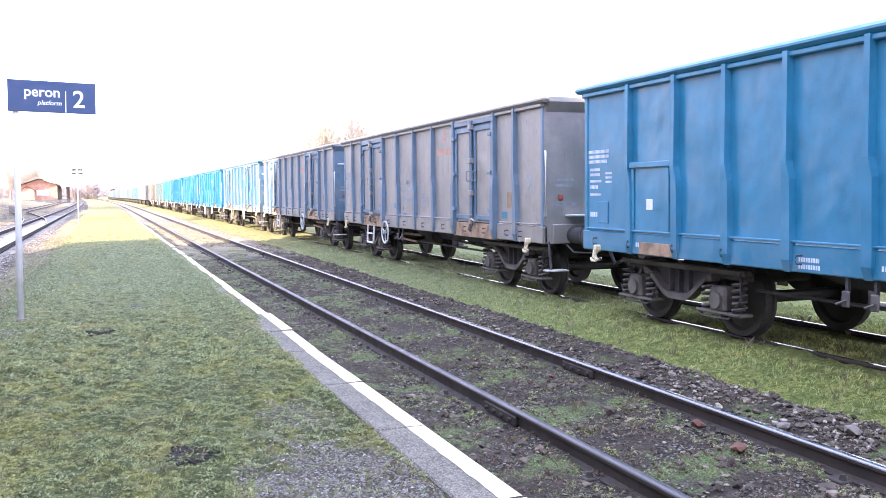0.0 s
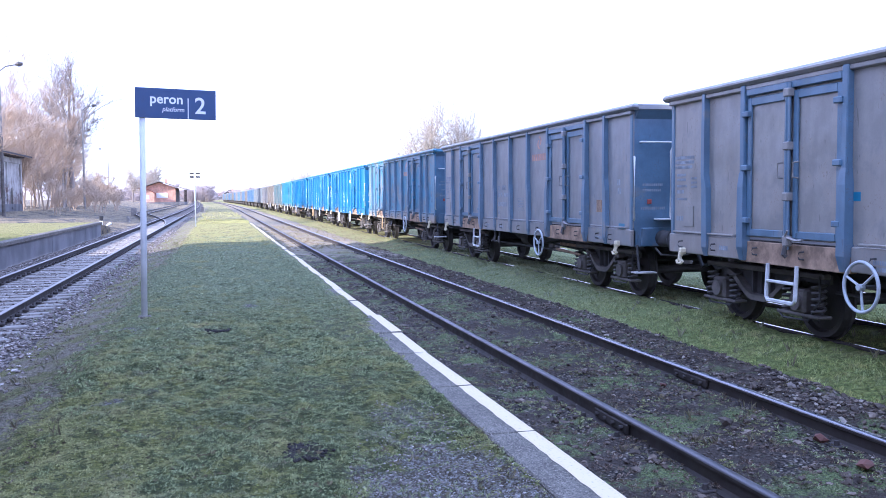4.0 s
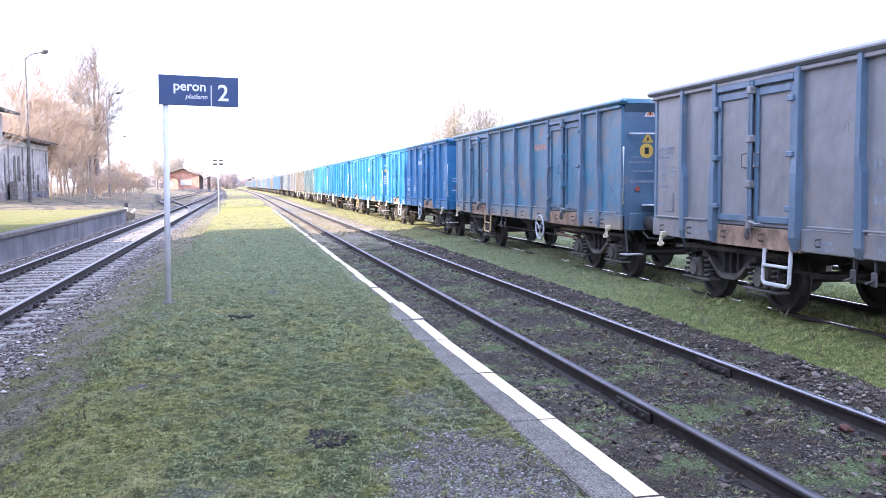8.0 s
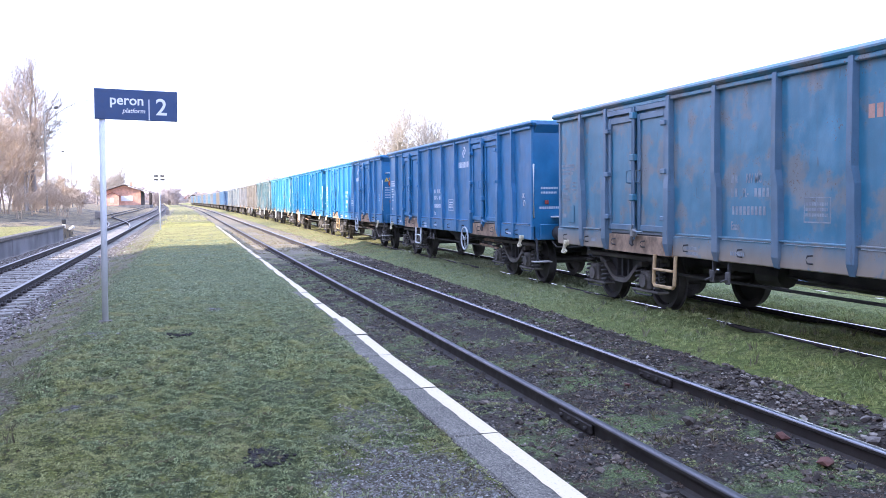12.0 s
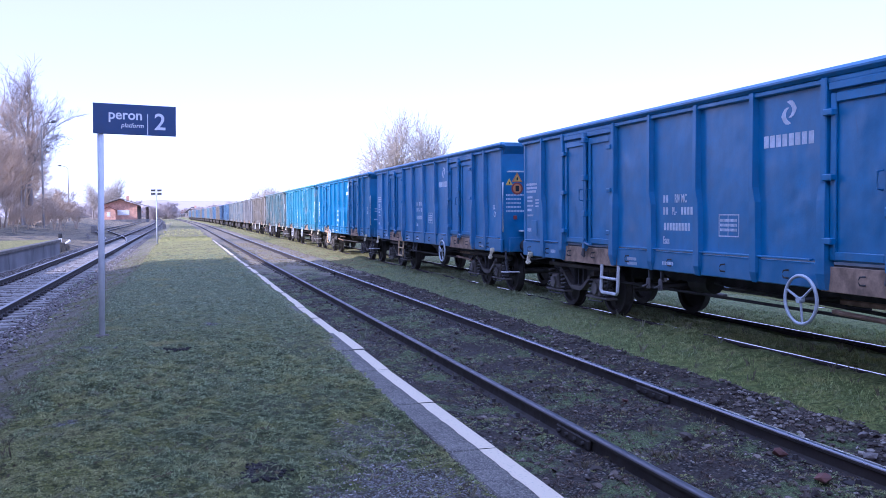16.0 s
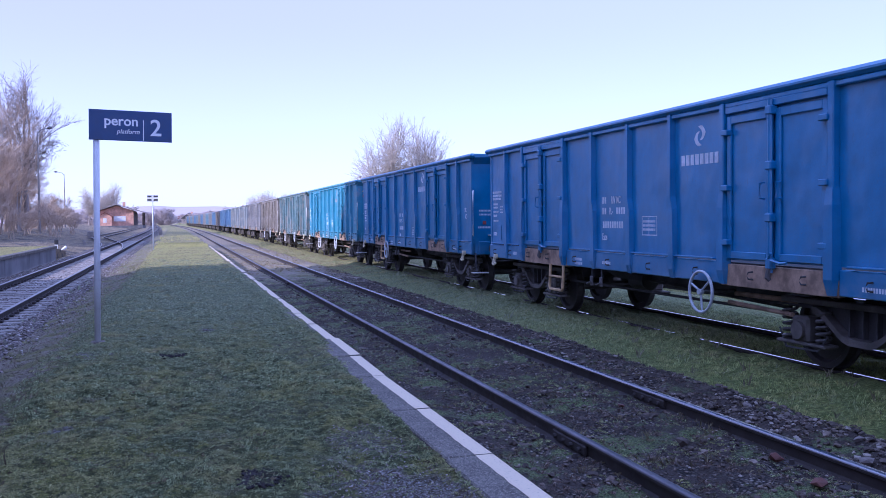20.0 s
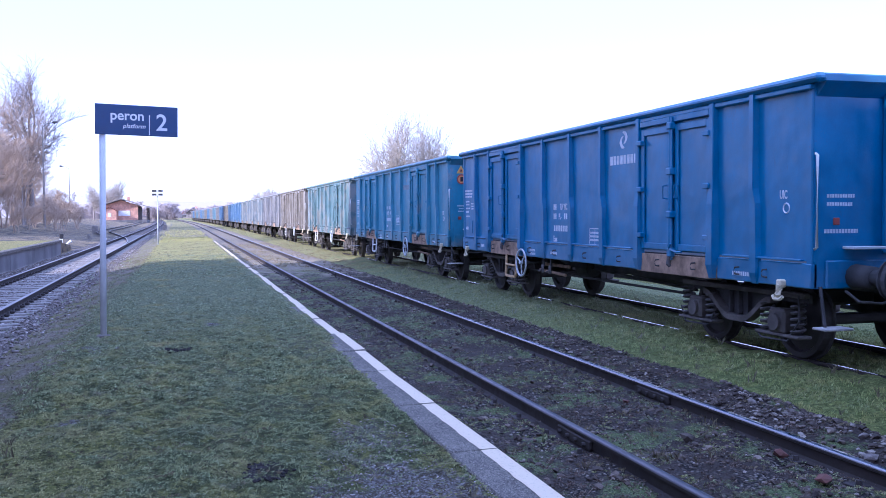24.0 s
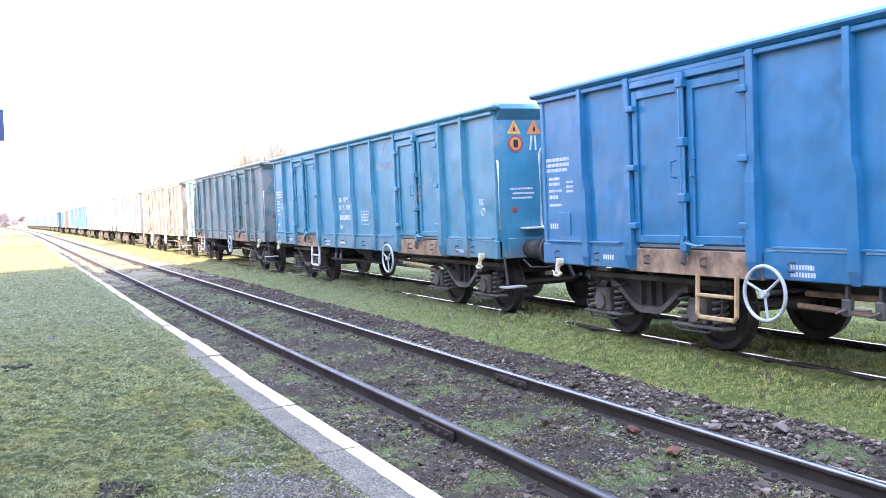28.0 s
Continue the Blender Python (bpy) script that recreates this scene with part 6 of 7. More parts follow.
        for o in set(ob.children) - old:
            o.matrix_basis = Matrix.Translation((0, dy, dz)) @ o.matrix_basis
        old = set(ob.children)
        fr = Mesh()
        for y0, y1, z0, z1 in ((-0.95, -0.51, 1.50, 1.515), (-0.95, -0.51, 1.77, 1.785), (-0.95, -0.937, 1.50, 1.785), (-0.523, -0.51, 1.50, 1.785), (-0.72, -0.71, 1.50, 1.785)):
            fr.box(X - 0.003, X - 0.001, y0, y1, z0, z1)
        part("load_table", fr, mk, ob, "stencilled load table frame")
        bars(ob, "table_stencil", [(-0.54, 1.69, 0.36, 0.035), (-0.54, 1.63, 0.36, 0.035), (-0.54, 1.57, 0.36, 0.035)], mk, X, "small load table figures as bars")
        dy, dz = marks.get("table", (0.08, -0.05))
        for o in set(ob.children) - old:
            o.matrix_basis = Matrix.Translation((0, dy, dz)) @ o.matrix_basis
    if marks.get("plate", True):
        bars(ob, "data_stencil", [(6.25, 2.30, 0.55, 0.045), (6.25, 2.23, 0.55, 0.045), (6.25, 2.16, 0.50, 0.045), (6.20, 2.05, 0.26, 0.04), (6.20, 1.98, 0.26, 0.04), (6.20, 1.89, 0.30, 0.035), (6.2, 1.80, 0.22, 0.05), (6.2, 1.70, 0.3, 0.035), (5.78, 2.0, 0.16, 0.03), (5.78, 1.94, 0.16, 0.03), (5.78, 1.88, 0.16, 0.03), (6.2, 1.40, 0.28, 0.07)], mk, X, "lines of small stencilled data")
        bars(ob, "sill_stencil", [(0.9, 1.02, 0.30, 0.05), (4.95, 1.03, 0.22, 0.06), (-4.9, 1.0, 0.35, 0.05), (1.95, 1.04, 0.28, 0.045), (1.95, 0.97, 0.3, 0.045)], mk, X - 0.034, "small stencilled notes on the sill")
        part("label_box", Mesh().box(X - 0.012, X - 0.001, 5.70, 5.98, 1.32, 1.62, 0.004), PAINTS[paint_name], ob, "label holder plate")
        if k >= 2:
            uz = marks.get("uic", 1.76)
            wording(ob, "UIC", 0.135, -5.78, uz, X, mk, "stencilled letters UIC")
            part("round_mark", Mesh().ring((X - 0.001, -5.90, uz - 0.11), (1, 0, 0), 0.055, 0.010, 16, 4), mk, ob, "small stencilled ring")
        else:
            bars(ob, "end_code", [(-5.75, 1.95, 0.12, 0.10), (-5.78, 1.80, 0.14, 0.10)], mk, X, "small code at the wagon end")
    if marks.get("bar"):
        part("end_handrail", Mesh().tube([(-1.27, -6.36, 2.65), (-1.25, -6.45, 2.65), (-0.66, -6.45, 2.65), (-0.64, -6.36, 2.65)], 0.016, 8), M["white"], ob, "white end handrail", True)
    if marks.get("far_rail"):
        part("end_handrail", Mesh().tube([(-0.85, 6.37, 2.52), (-0.86, 6.60, 2.52), (-1.25, 6.62, 2.51), (-1.26, 6.64, 2.45), (-1.26, 6.65, 1.45), (-1.24, 6.60, 1.40), (-1.24, 6.37, 1.40)], 0.018, 8), M["white"], ob, "white end handrail", True)
    E = -HALF
    def end_text(rows):
        m = Mesh()
        for x, z, l, h in rows:
            u = x
            while u < x + l:
                m.box(u, min(x + l, u + h * 0.65), E - 0.003, E - 0.001, z, z + h)
                u += h * 0.85
        part("end_data", m, mk, ob, "stencilled end data as bars")["kind"] = "stuff"
    end_text(marks.get("end_rows", [(-1.22, 1.93, 0.36, 0.04), (-1.22, 1.84, 0.34, 0.04), (-1.25, 1.54, 0.44, 0.045)]))
    part("end_lamp_plate", Mesh().box(-1.14, -1.06, E - 0.02, E - 0.002, 1.63, 1.71, 0.006), M["warn_red"], ob, "small red plate")
    for kind_of, x, z, r, outer, inner in marks.get("signs", ()):
        if kind_of == "triangle":
            tri = Mesh().prism([(x - r, z - 0.58 * r), (x + r, z - 0.58 * r), (x, z + 1.15 * r)], E - 0.006, E - 0.003, 1)
            sg = part("warning_triangle", tri, M[outer], ob, "warning triangle")
            part("triangle_field", Mesh().prism([(x - 0.66 * r, z - 0.40 * r), (x + 0.66 * r, z - 0.40 * r), (x, z + 0.74 * r)], E - 0.009, E - 0.0065, 1), M[inner], sg)
            part("triangle_mark", Mesh().prism([(x - 0.10 * r, z - 0.30 * r), (x + 0.12 * r, z - 0.30 * r), (x + 0.16 * r, z + 0.05 * r), (x + 0.04 * r, z + 0.40 * r), (x - 0.12 * r, z + 0.02 * r)], E - 0.012, E - 0.0095, 1), M["black"], sg)
        elif kind_of == "disc":
            sg = part("warning_disc", Mesh().tube([(x, E - 0.003, z), (x, E - 0.008, z)], r, 24), M[outer], ob, "round warning sign")
            part("disc_face", Mesh().tube([(x, E - 0.0085, z), (x, E - 0.011, z)], 0.74 * r, 24), M[inner], sg)
            part("disc_mark", Mesh().box(x - 0.30 * r, x + 0.30 * r, E - 0.014, E - 0.0115, z - 0.45 * r, z + 0.45 * r), M["black"], sg)
        else:
            part("end_mark", Mesh().prism([(x - 0.06, z - r), (x - 0.03, z - r), (x + 0.0, z + r), (x - 0.03, z + r)], E - 0.006, E - 0.003, 1).prism([(x + 0.04, z - r), (x + 0.07, z - r), (x + 0.06, z + r), (x + 0.03, z + r)], E - 0.006, E - 0.003, 1), M[outer], ob, "pale painted strokes")


WAGON_0 = 19.39     # where the middle of the first grey wagon stands at the start


def travelled(t):
    """Metres that the train has rolled towards the viewer."""
    u = t / 28.0
    return 96.2622 * u - 30.9868 * u ** 2 + 49.5591 * u ** 3 - 32.7449 * u ** 4 + 3.3297 * u ** 5 - 0.06 * max(0.0, t - 26.0) ** 2


def wagon_pose(k, t):
    y = WAGON_0 + PITCH * k - travelled(t)
    a, b = y - 4.5, y + 4.5
    turn = math.degrees(math.atan2(bend(b) - bend(a), 9.0))
    return pose(RAIL_TRAIN + (bend(a) + bend(b)) / 2, y, 0.0, 0, 0, -turn)


TRAIN = [
    (-1, "fresh_blue", "bright blue open freight wagon in fresh paint", dict(ink="marking", number=False)),
    (0, "weathered_grey", "weathered grey open freight wagon with rust and faded lettering", dict(ink="faint", wheel=2.02, ladder="ladder_white", ladder_y=3.50, logo="orange_mark", number=True, trim="old_blue", far_rail=True, shift=(0.16, -0.07))),
    (1, "blue_grey", "grey open freight wagon with bluish wear and a faint emblem", dict(ink="faint", wheel=-2.14, ladder="ladder_white", ladder_y=2.75, logo="orange_mark", number=True, trim="old_blue", bar=True, shift=(0.20, -0.10))),
    (2, "patchy_blue", "faded patchy blue open freight wagon with rusty sills", dict(ink="faint", wheel=-2.14, ladder="ladder_ochre", ladder_y=2.48, logo="orange_mark", number=True, trim="old_blue", shift=(0.08, -0.10), table=(0.06, -0.04), bar=True,
        end_rows=[(-1.22, 2.22, 0.36, 0.03), (-1.26, 2.13, 0.44, 0.03), (-1.20, 1.97, 0.40, 0.03), (-1.24, 1.78, 0.47, 0.05)],
        signs=[("triangle", -0.87, 3.02, 0.11, "sign_white", "warn_orange"), ("triangle", -0.91, 2.56, 0.11, "warn_yellow", "warn_yellow"), ("disc", -0.93, 2.35, 0.13, "warn_yellow", "warn_yellow")])),
    (3, "deep_blue", "deep blue open freight wagon with white stencilled lettering", dict(wheel=-2.22, ladder="ladder_white", ladder_y=2.50, number=True, logo="marking", logo_at=(-1.84, 2.88), shift=(0.07, -0.12), table=(0.05, -0.05), uic=1.76)),
    (4, "strong_blue", "strong blue open freight wagon with a white emblem", dict(wheel=-2.11, ladder="ladder_ochre", ladder_y=2.68, number=True, logo="marking", logo_at=(-1.90, 2.83), shift=(0.09, -0.03), table=(0.16, 0.0), uic=1.85, bar=True,
        end_rows=[(-1.30, 2.13, 0.40, 0.04), (-1.30, 2.045, 0.34, 0.04), (-1.30, 1.96, 0.34, 0.04), (-1.30, 1.875, 0.34, 0.04), (-1.30, 1.79, 0.46, 0.04)],
        signs=[("triangle", -1.23, 2.41, 0.085, "warn_yellow", "warn_yellow"), ("triangle", -1.05, 2.50, 0.12, "warn_orange", "warn_yellow"), ("disc", -1.05, 2.29, 0.13, "warn_red", "warn_orange")])),
    (5, "repainted_blue", "repainted blue open freight wagon with a white emblem", dict(wheel=2.20, ladder="ladder_ochre", number=True, logo="marking", logo_at=(-1.93, 2.91), shift=(-0.03, -0.18), table=(-0.20, -0.26), uic=1.93, far_rail=True)),
    (6, "teal_blue", "lighter blue open freight wagon with rusty sill and warning signs", dict(wheel=-2.11, ladder="ladder_white", ladder_y=2.70, number=True, logo="faint", end_rows=[(-1.16, 1.97, 0.40, 0.03), (-1.12, 1.90, 0.38, 0.03), (-1.14, 1.83, 0.36, 0.03)],
        signs=[("triangle", -1.06, 2.89, 0.12, "warn_yellow", "warn_orange"), ("triangle", -0.71, 2.89, 0.13, "warn_orange", "warn_orange"), ("disc", -1.04, 2.67, 0.13, "warn_red", "warn_orange"), ("strokes", -0.74, 2.68, 0.11, "marking", "")])),
    (7, "dull_teal", "dull teal open freight wagon with dusty panels", dict(ink="faint", wheel=-2.11, ladder="ladder_white", number=True)),
    (8, "dusty_tan", "dusty tan open freight wagon", dict(ink="faint", wheel=-2.11, ladder="ladder_white")),
]
FAR_PAINT = ["slate", "pale_blue", "pale_blue", "strong_blue", "deep_blue", "dusty_tan", "strong_blue", "slate", "teal_blue", "weathered_grey", "deep_blue", "dusty_tan", "patchy_blue", "strong_blue", "slate", "teal_blue", "dusty_tan", "deep_blue", "blue_grey"]
WAGONS = []


def train():
    master = wagon_shell(True)
    shells = [(k, copy_thing(master, Matrix())) for k, *_ in TRAIN[2:]]
    shells.insert(0, (0, master))
    # the first wagon has evenly ribbed sides with one small hatch
    first = wagon_shell(True, (5.13, 4.09, 3.12, 2.14, 1.08, 0.0, -1.08, -2.14, -3.12, -4.09, -5.13), ())
    shells.insert(0, (-1, first))
    X = -PANEL
    hatch = part("hatch", Mesh().box(X - 0.035, X - 0.001, 4.19, 5.06, 1.24, 2.12, 0.01), None, first)
    part("hatch_head", Mesh().box(X - 0.07, X - 0.0355, 4.15, 5.08, 2.06, 2.14, 0.012), None, hatch)
    for y in (4.19, 4.98):
        part("hatch_frame", Mesh().box(X - 0.055, X - 0.0355, y, y + 0.08, 1.24, 2.055, 0.008), None, hatch)
    part("hatch_label", Mesh().box(X - 0.040, X - 0.036, 4.56, 4.70, 1.52, 1.66), M["white"], hatch, "small white notice")
    part("hatch_plate", Mesh().box(X - 0.045, X - 0.036, 4.12, 4.87, 0.94, 1.10, 0.004), M["board"], first, "bare rusty plate below the hatch")
    for (k, pn, label, marks), (k2, ob) in zip(TRAIN, shells):
        dressed(ob, pn, label, k, True, marks)
        WAGONS.append((k, ob))
    plainer = wagon_shell(False)
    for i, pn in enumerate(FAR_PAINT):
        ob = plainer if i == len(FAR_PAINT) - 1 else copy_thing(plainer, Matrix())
        # all but the tan wagons take the paints with haze mixed into the colour
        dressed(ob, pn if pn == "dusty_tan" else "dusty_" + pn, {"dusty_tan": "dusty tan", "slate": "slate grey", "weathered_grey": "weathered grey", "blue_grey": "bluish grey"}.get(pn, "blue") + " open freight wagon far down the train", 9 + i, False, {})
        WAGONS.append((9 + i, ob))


train()


# ---- loose stones, grass, weeds ----
def scatter(name, label, category, material, places, shape, seed):
    """Many small copies of a few shapes joined into one mesh: places are (x, y, z, size)."""
    g = np.random.default_rng(seed)
    shapes = shape(g)
    V, F, n = [], [], 0
    for x, y, z, s in places:
        v, f = shapes[g.integers(len(shapes))]
        w = g.uniform(0, 2 * math.pi)
        c, d = math.cos(w), math.sin(w)
        p = v * s
        V.append(np.stack([x + c * p[:, 0] - d * p[:, 1], y + d * p[:, 0] + c * p[:, 1], z + p[:, 2]], 1))
        F.append(f + n)
        n += len(v)
    if not V:
        return None
    me = bpy.data.meshes.new(name)
    me.from_pydata(np.concatenate(V).tolist(), [], np.concatenate(F).tolist())
    me.materials.append(material)
    return tagged(new(name, me), label, category, "", "stuff")


def stone_shapes(g):
    base = np.array([(1, 0, 0), (-1, 0, 0), (0, 1, 0), (0, -1, 0), (0, 0, 1), (0, 0, -1), (.6, .6, .6), (-.6, .6, .6), (.6, -.6, .6), (-.6, -.6, .6)], float)
    faces = np.array([(4, 6, 8), (4, 9, 7), (0, 8, 6), (2, 6, 7), (1, 7, 9), (3, 9, 8), (4, 7, 6), (4, 8, 9), (0, 6, 2), (0, 3, 8), (1, 2, 7), (1, 9, 3), (5, 2, 0), (5, 1, 2), (5, 3, 1), (5, 0, 3)])
    return [(base * g.uniform(0.6, 1.25, (10, 1)) * (1, g.uniform(0.6, 1), g.uniform(0.5, 0.85)), faces) for _ in range(9)]


def tuft_shapes(g):
    out = []
    for _ in range(8):
        v, f = [], []
        for b in range(7):
            w = g.uniform(0, 2 * math.pi)
            r = g.uniform(0, 0.5)
            ox, oy = r * math.cos(w), r * math.sin(w)
            a = g.uniform(0, 2 * math.pi)
            lean = g.uniform(0.15, 0.9)
            h = g.uniform(0.5, 1.1)
            tx, ty = ox + lean * h * math.cos(a), oy + lean * h * math.sin(a)
            px, py = -math.sin(a) * 0.055, math.cos(a) * 0.055
            k = len(v)
            v += [(ox - px, oy - py, -0.1), (ox + px, oy + py, -0.1), ((ox * 0.6 + tx * 0.4) + px * 0.8, (oy * 0.6 + ty * 0.4) + py * 0.8, h * 0.6), (tx, ty, h)]
            f += [(k, k + 1, k + 2), (k, k + 2, k + 3)]
        out.append((np.array(v), np.array(f)))
    return out


def mat_shapes(g):
    """Short blades pressed flat into a mat, with a few raised tips."""
    out = []
    for _ in range(10):
        v, f = [], []
        for b in range(8):
            w = g.uniform(0, 2 * math.pi)
            r = g.uniform(0, 0.9)
            ox, oy = r * math.cos(w), r * math.sin(w)
            a = g.uniform(0, 2 * math.pi)
            h = g.uniform(0.12, 0.75)
            out_by = g.uniform(0.5, 1.2)
            tx, ty = ox + out_by * math.cos(a), oy + out_by * math.sin(a)
            px, py = -math.sin(a) * 0.075, math.cos(a) * 0.075
            k = len(v)
            v += [(ox - px, oy - py, -0.1), (ox + px, oy + py, -0.1), ((ox + tx) / 2 + px * 0.8, (oy + ty) / 2 + py * 0.8, h), (tx, ty, h * 0.8)]
            f += [(k, k + 1, k + 2), (k, k + 2, k + 3)]
        out.append((np.array(v), np.array(f)))
    return out


gp = np.random.default_rng(17)


def spots(n, x0, x1, y0, y1, s0, s1, lift=0.0, keep=None, power=1.0):
    out = []
    for _ in range(n):
        x, y = gp.uniform(x0, x1), y0 + (y1 - y0) * gp.uniform() ** power
        if keep and not keep(x, y):
            continue
        s = s0 + (s1 - s0) * gp.uniform() ** 2
        out.append((x + bend(y), y, height(x, y) + lift * s, s))
    return out


def patch(x, y):
    """True where the turf is not bare."""
    for kind_of, cx, cy, rx, ry, strength in PATCHES:
        if cx > -2 and ((x - cx) / rx) ** 2 + ((y - cy) / ry) ** 2 < 1.0 and gp.uniform() < strength:
            return False
    return wob(x, y, 0.8, 2.4) + 0.4 * wob(x, y, 0.25, 6.1) > -0.75 and (x > -1.2 or gp.uniform() < (x + 2.1) / 0.9)


scatter("platform_grass", "short matted grass and moss on the platform", "grass", M["blade"],
        spots(50000, -1.7, 1.88, 3.2, 9.5, 0.008, 0.022, 0, patch, 1.15) + spots(40000, -1.7, 1.88, 8.5, 24.0, 0.016, 0.040, 0, patch, 1.3) + spots(9000, -1.3, 1.85, 16, 60, 0.03, 0.06, 0, None, 1.5), mat_shapes, 3)
scatter("grass_tufts", "scattered taller tufts on the platform turf", "grass", M["blade"],
        spots(2600, -1.6, 1.88, 3.2, 30.0, 0.02, 0.045, 0, lambda x, y: wob(x, y, 0.6, 9.4) > 0.18, 1.4) + spots(44000, -1.75, 1.86, 3.2, 13.0, 0.009, 0.027, 0, lambda x, y: wob(x, y, 0.22, 3.7) + 0.6 * wob(x, y, 0.09, 8.2) > 0.12 and patch(x, y), 1.35), tuft_shapes, 13)
scatter("platform_end_weeds", "rough green weeds where the platform runs out", "weeds", M["blade_verge"],
        spots(1500, -1.3, 2.0, 59, 72, 0.06, 0.16, 0, lambda x, y: wob(x, y, 1.6, 4.4) > -0.1) + spots(500, -1.6, 2.2, 76, 110, 0.08, 0.2, 0, lambda x, y: wob(x, y, 2.2, 4.4) > 0.1), tuft_shapes, 16)
scatter("straw_litter", "dry straw bits lying on the turf", "grass", M["blade_dry"],
        spots(5200, -2.4, 1.85, 3.2, 40.0, 0.014, 0.035, 0.1, lambda x, y: wob(x, y, 0.5, 5.4) > -0.05, 1.6), mat_shapes, 14)
scatter("verge_grass", "longer green grass round the freight track", "grass", M["blade_verge"],
        spots(36000, 5.75, 10.5, 4.0, 34.0, 0.022, 0.062, 0, lambda x, y: min(abs(x - RAIL_TRAIN + GAUGE / 2), abs(x - RAIL_TRAIN - GAUGE / 2)) > (0.05 if wob(x, y, 1.4, 6.6) > 0.15 else 0.14) and (wob(x, y, 1.4, 6.6) > 0.15 or not -0.40 < x - RAIL_TRAIN + GAUGE / 2 < 0.1) and not -0.3 < x - RAIL_TRAIN - GAUGE / 2 < 0.1 and (x > 6.1 or wob(x, y, 0.4, 3) > -0.1), 1.3), tuft_shapes, 4)
scatter("track_weeds", "low weeds between the rails of the platform track", "weeds", M["blade"],
        spots(24000, 2.3, 5.0, 3.5, 30.0, 0.010, 0.030, 0, lambda x, y: wob(x, y, 0.7, 8.8) + 0.5 * wob(x, y, 0.2, 1.1) > 0.02 and min(abs(x - RAIL_NEAR + GAUGE / 2), abs(x - RAIL_NEAR - GAUGE / 2)) > 0.08, 1.4), mat_shapes, 5)
scatter("leaf_litter", "brown dead leaves and twigs between the rails", "litter", M["litter"],
        spots(15000, 2.25, 5.75, 3.4, 26.0, 0.010, 0.032, 0.12, lambda x, y: wob(x, y, 0.45, 3.3) + 0.5 * wob(x, y, 0.15, 7.1) > -0.12, 1.5) + spots(4500, -2.45, -1.25, 5.0, 44.0, 0.008, 0.024, 0.12, None, 1.5), mat_shapes, 15)
scatter("dry_stalks", "dry pale grass stalks beside the rails", "weeds", M["blade_dry"],
        spots(700, 2.4, 4.6, 4.0, 20.0, 0.04, 0.10, 0, lambda x, y: wob(x, y, 0.5, 12.8) > 0.25, 1.3) + spots(500, -3.0, -1.1, 6, 40, 0.04, 0.10) + spots(250, 6.0, 9.5, 6, 30, 0.06, 0.14), tuft_shapes, 6)
scatter("left_ballast_stones", "loose clean grey ballast stones of the left track", "ballast", M["pebble_light"],
        spots(17000, -6.0, -1.75, 9.0, 55.0, 0.020, 0.046, 0.25, lambda x, y: x < -2.5 or gp.uniform() < 0.7 * (-2.0 - x) / 0.5, 1.5), stone_shapes, 7)
scatter("shoulder_stones", "rough stones along the shoulder of the platform track", "ballast", M["pebble_dark"],
        spots(11000, 4.85, 5.75, 3.5, 34.0, 0.010, 0.038, 0.15, lambda x, y: gp.uniform() < (1.0 if y < 9 else 0.5) and wob(x, y, 0.6, 2.8) > -0.25, 1.5) + spots(9000, 2.25, 4.85, 3.5, 22.0, 0.005, 0.020, 0.2, lambda x, y: wob(x, y, 0.6, 4.8) > -0.15, 1.6), stone_shapes, 8)
scatter("soil_clods", "dug-up lumps of brown earth along the platform track", "soil", M["clod_brown"],
        spots(5200, 2.3, 5.75, 3.6, 24.0, 0.012, 0.050, 0.1, lambda x, y: wob(x, y, 0.55, 6.3) + 0.5 * wob(x, y, 0.2, 2.2) > 0.08 and min(abs(x - RAIL_NEAR + GAUGE / 2), abs(x - RAIL_NEAR - GAUGE / 2)) > 0.10, 1.5), stone_shapes, 18)
# tan blades on the sunlit stretch only, their colour adding to its warm light
scatter("dry_track_grass", "tan grass that gives the far track a painted sunlit tone", "grass", M["blade_tan"],
        spots(7000, 2.3, 6.6, 31.0, 62.0, 0.02, 0.055, 0, lambda x, y: wob(x, y, 1.2, 5.1) + 0.5 * wob(x, y, 0.4, 2.7) > -0.15 and min(abs(x - RAIL_NEAR + GAUGE / 2), abs(x - RAIL_NEAR - GAUGE / 2)) > 0.10, 1.4), mat_shapes, 20)
scatter("pale_rootlets", "pale dead roots and straw lying in the track", "litter", M["blade_dry"],
        spots(6000, 2.3, 5.7, 3.6, 24.0, 0.012, 0.040, 0.15, lambda x, y: wob(x, y, 0.35, 8.1) > 0.05, 1.5), mat_shapes, 19)
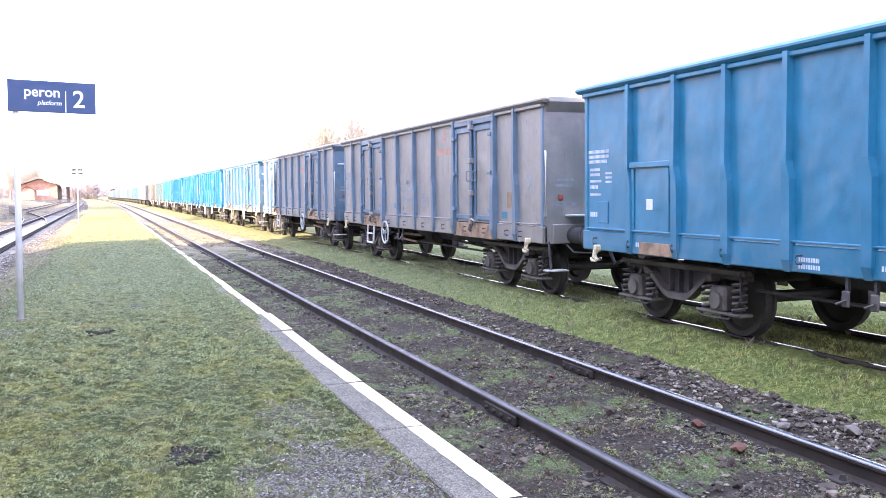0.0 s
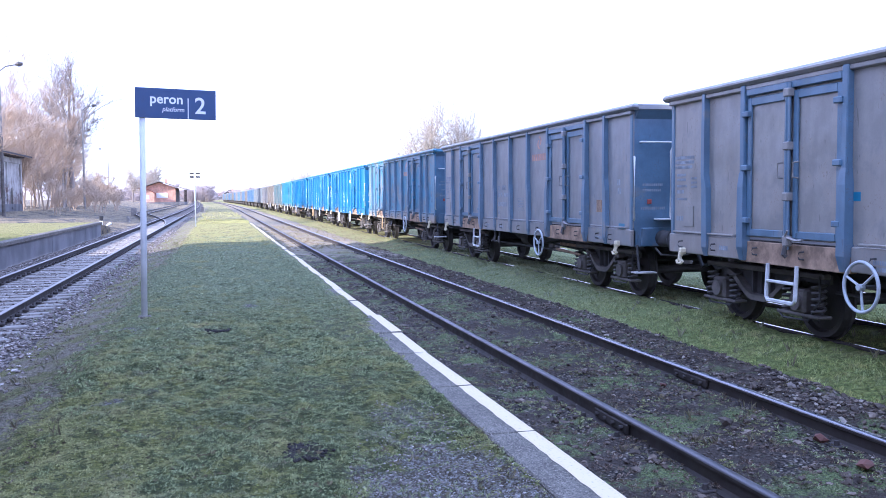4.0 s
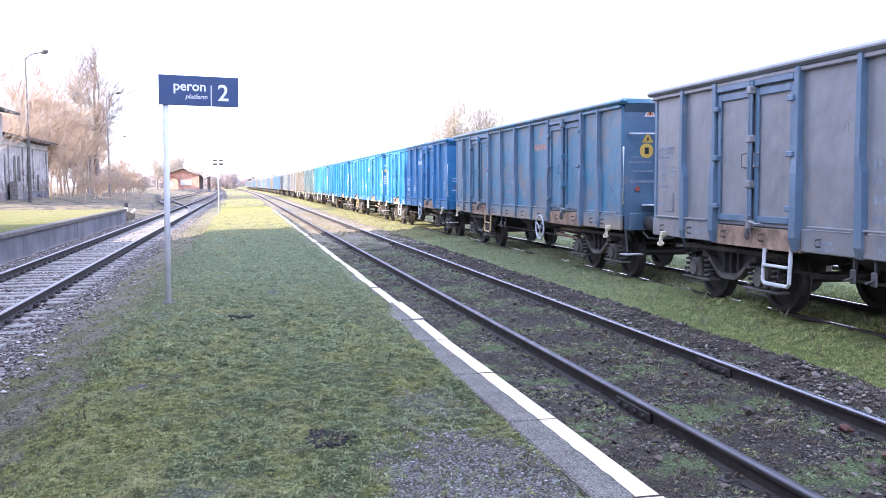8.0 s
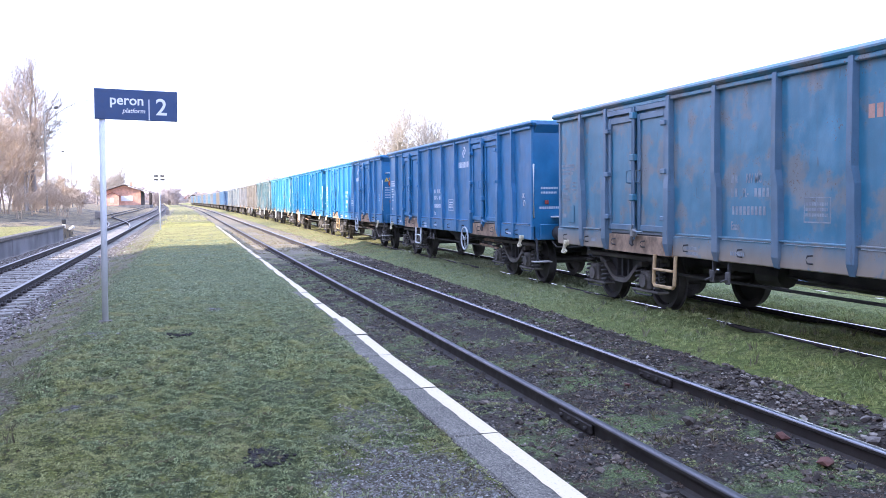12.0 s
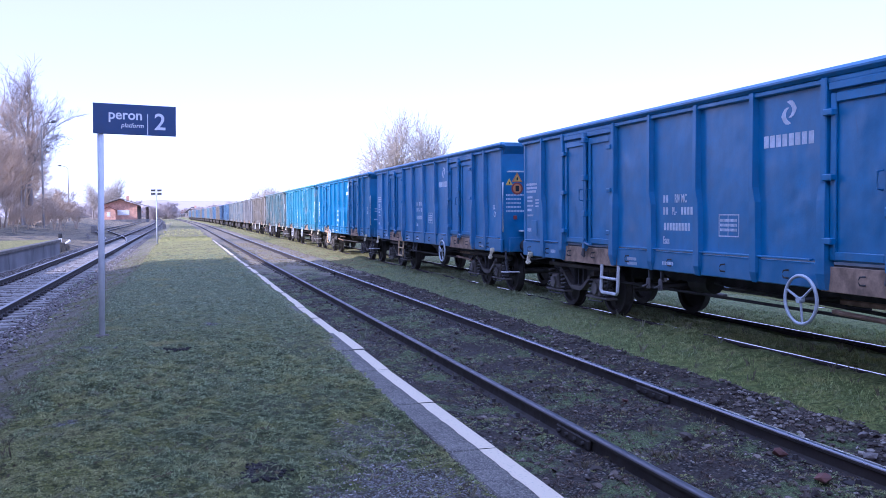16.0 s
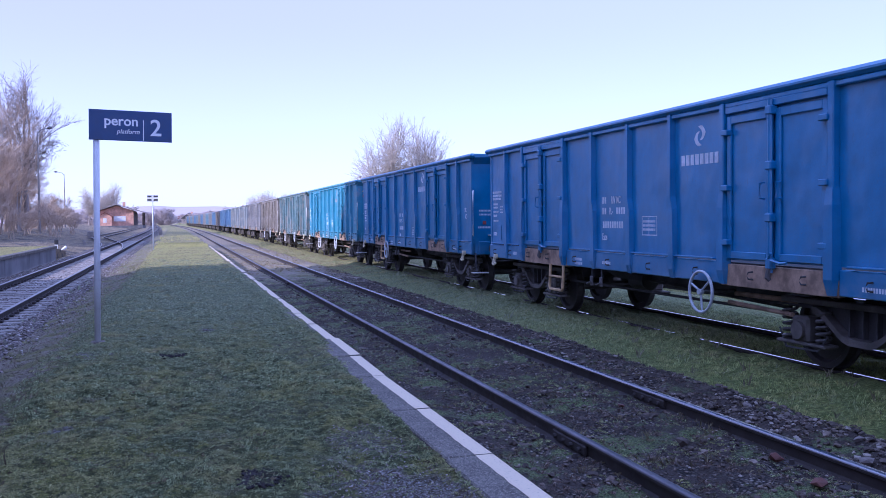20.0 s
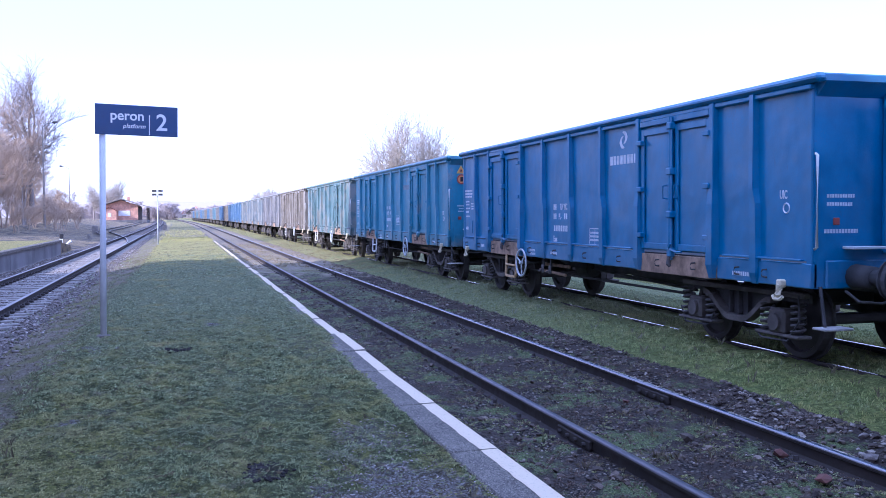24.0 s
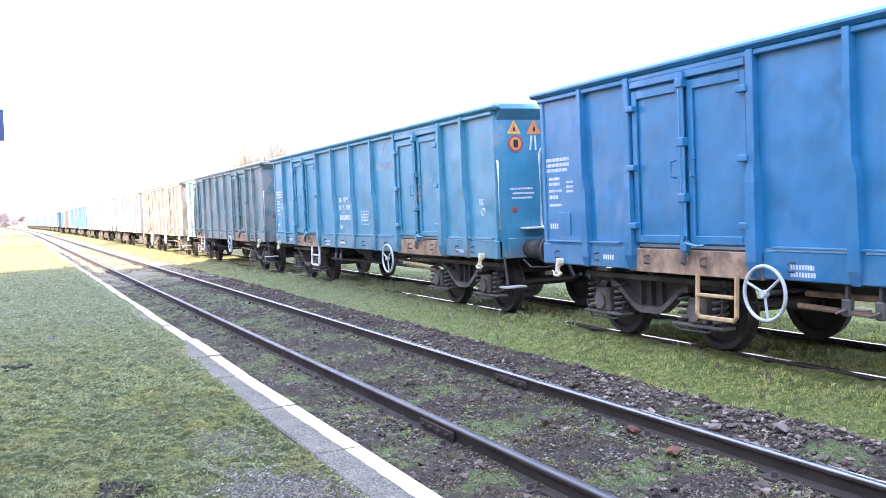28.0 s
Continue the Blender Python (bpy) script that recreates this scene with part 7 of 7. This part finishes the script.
scatter("platform_gravel", "fine gravel showing through the turf", "gravel", M["pebble_light"],
        spots(9000, 0.6, 1.78, 3.2, 7.6, 0.003, 0.011, 0.25, lambda x, y: ((x - 1.25) / 0.55) ** 2 + ((y - 4.6) / 1.6) ** 2 < 1.2 or ((x - 1.35) / 0.3) ** 2 + ((y - 6.6) / 0.6) ** 2 < 1, 1.0), stone_shapes, 9)
scatter("turned_soil", "small clods of dark soil on the turf", "soil", M["clod"],
        [(0.50 + gp.normal() * 0.065, 5.82 + gp.normal() * 0.085, 0.142, gp.uniform(0.008, 0.022)) for _ in range(420)] + [(-0.12 + gp.normal() * 0.10, 11.55 + gp.normal() * 0.08, 0.13, gp.uniform(0.01, 0.024)) for _ in range(140)], stone_shapes, 10)
for i, (x, y, s, mt) in enumerate(((5.42, 6.22, 0.06, "pebble_light"), (4.10, 9.32, 0.05, "pebble_light"), (4.27, 8.2, 0.05, "brick_bit"), (4.45, 6.0, 0.07, "brick_bit"), (4.95, 5.6, 0.07, "pebble_light"),
                                   (4.30, 5.3, 0.09, "brick_bit"), (5.3, 7.6, 0.06, "pebble_light"), (3.6, 7.7, 0.05, "pebble_dark"), (4.0, 6.6, 0.08, "pebble_dark"), (5.25, 5.2, 0.08, "pebble_light"), (5.6, 9.0, 0.06, "pebble_light"))):
    v, f = stone_shapes(np.random.default_rng(40 + i))[i % 9]
    m = Mesh().add((v * s).tolist(), f.tolist())
    thing("stone", "loose piece of red brick beside the rail" if mt == "brick_bit" else "single loose stone beside the rail", "stone", "loose stones", "", m, M[mt], pose(x, y, height(x, y) + s * 0.3, 0, 0, i * 47))


# ---- what moves ----
def motions():
    for k, ob in WAGONS:
        walk(ob, [(t, wagon_pose(k, t)) for t in range(0, 29)])
        if k > 8:
            continue
        for o in ob.children_recursive:
            if o.name.split(".")[0] == "wheelset":
                base = o.matrix_basis.copy()
                walk(o, [(i / 6.0, base @ pose(0, 0, 0, math.degrees(travelled(i / 6.0) / 0.462) % 360.0)) for i in range(0, 169)])


motions()
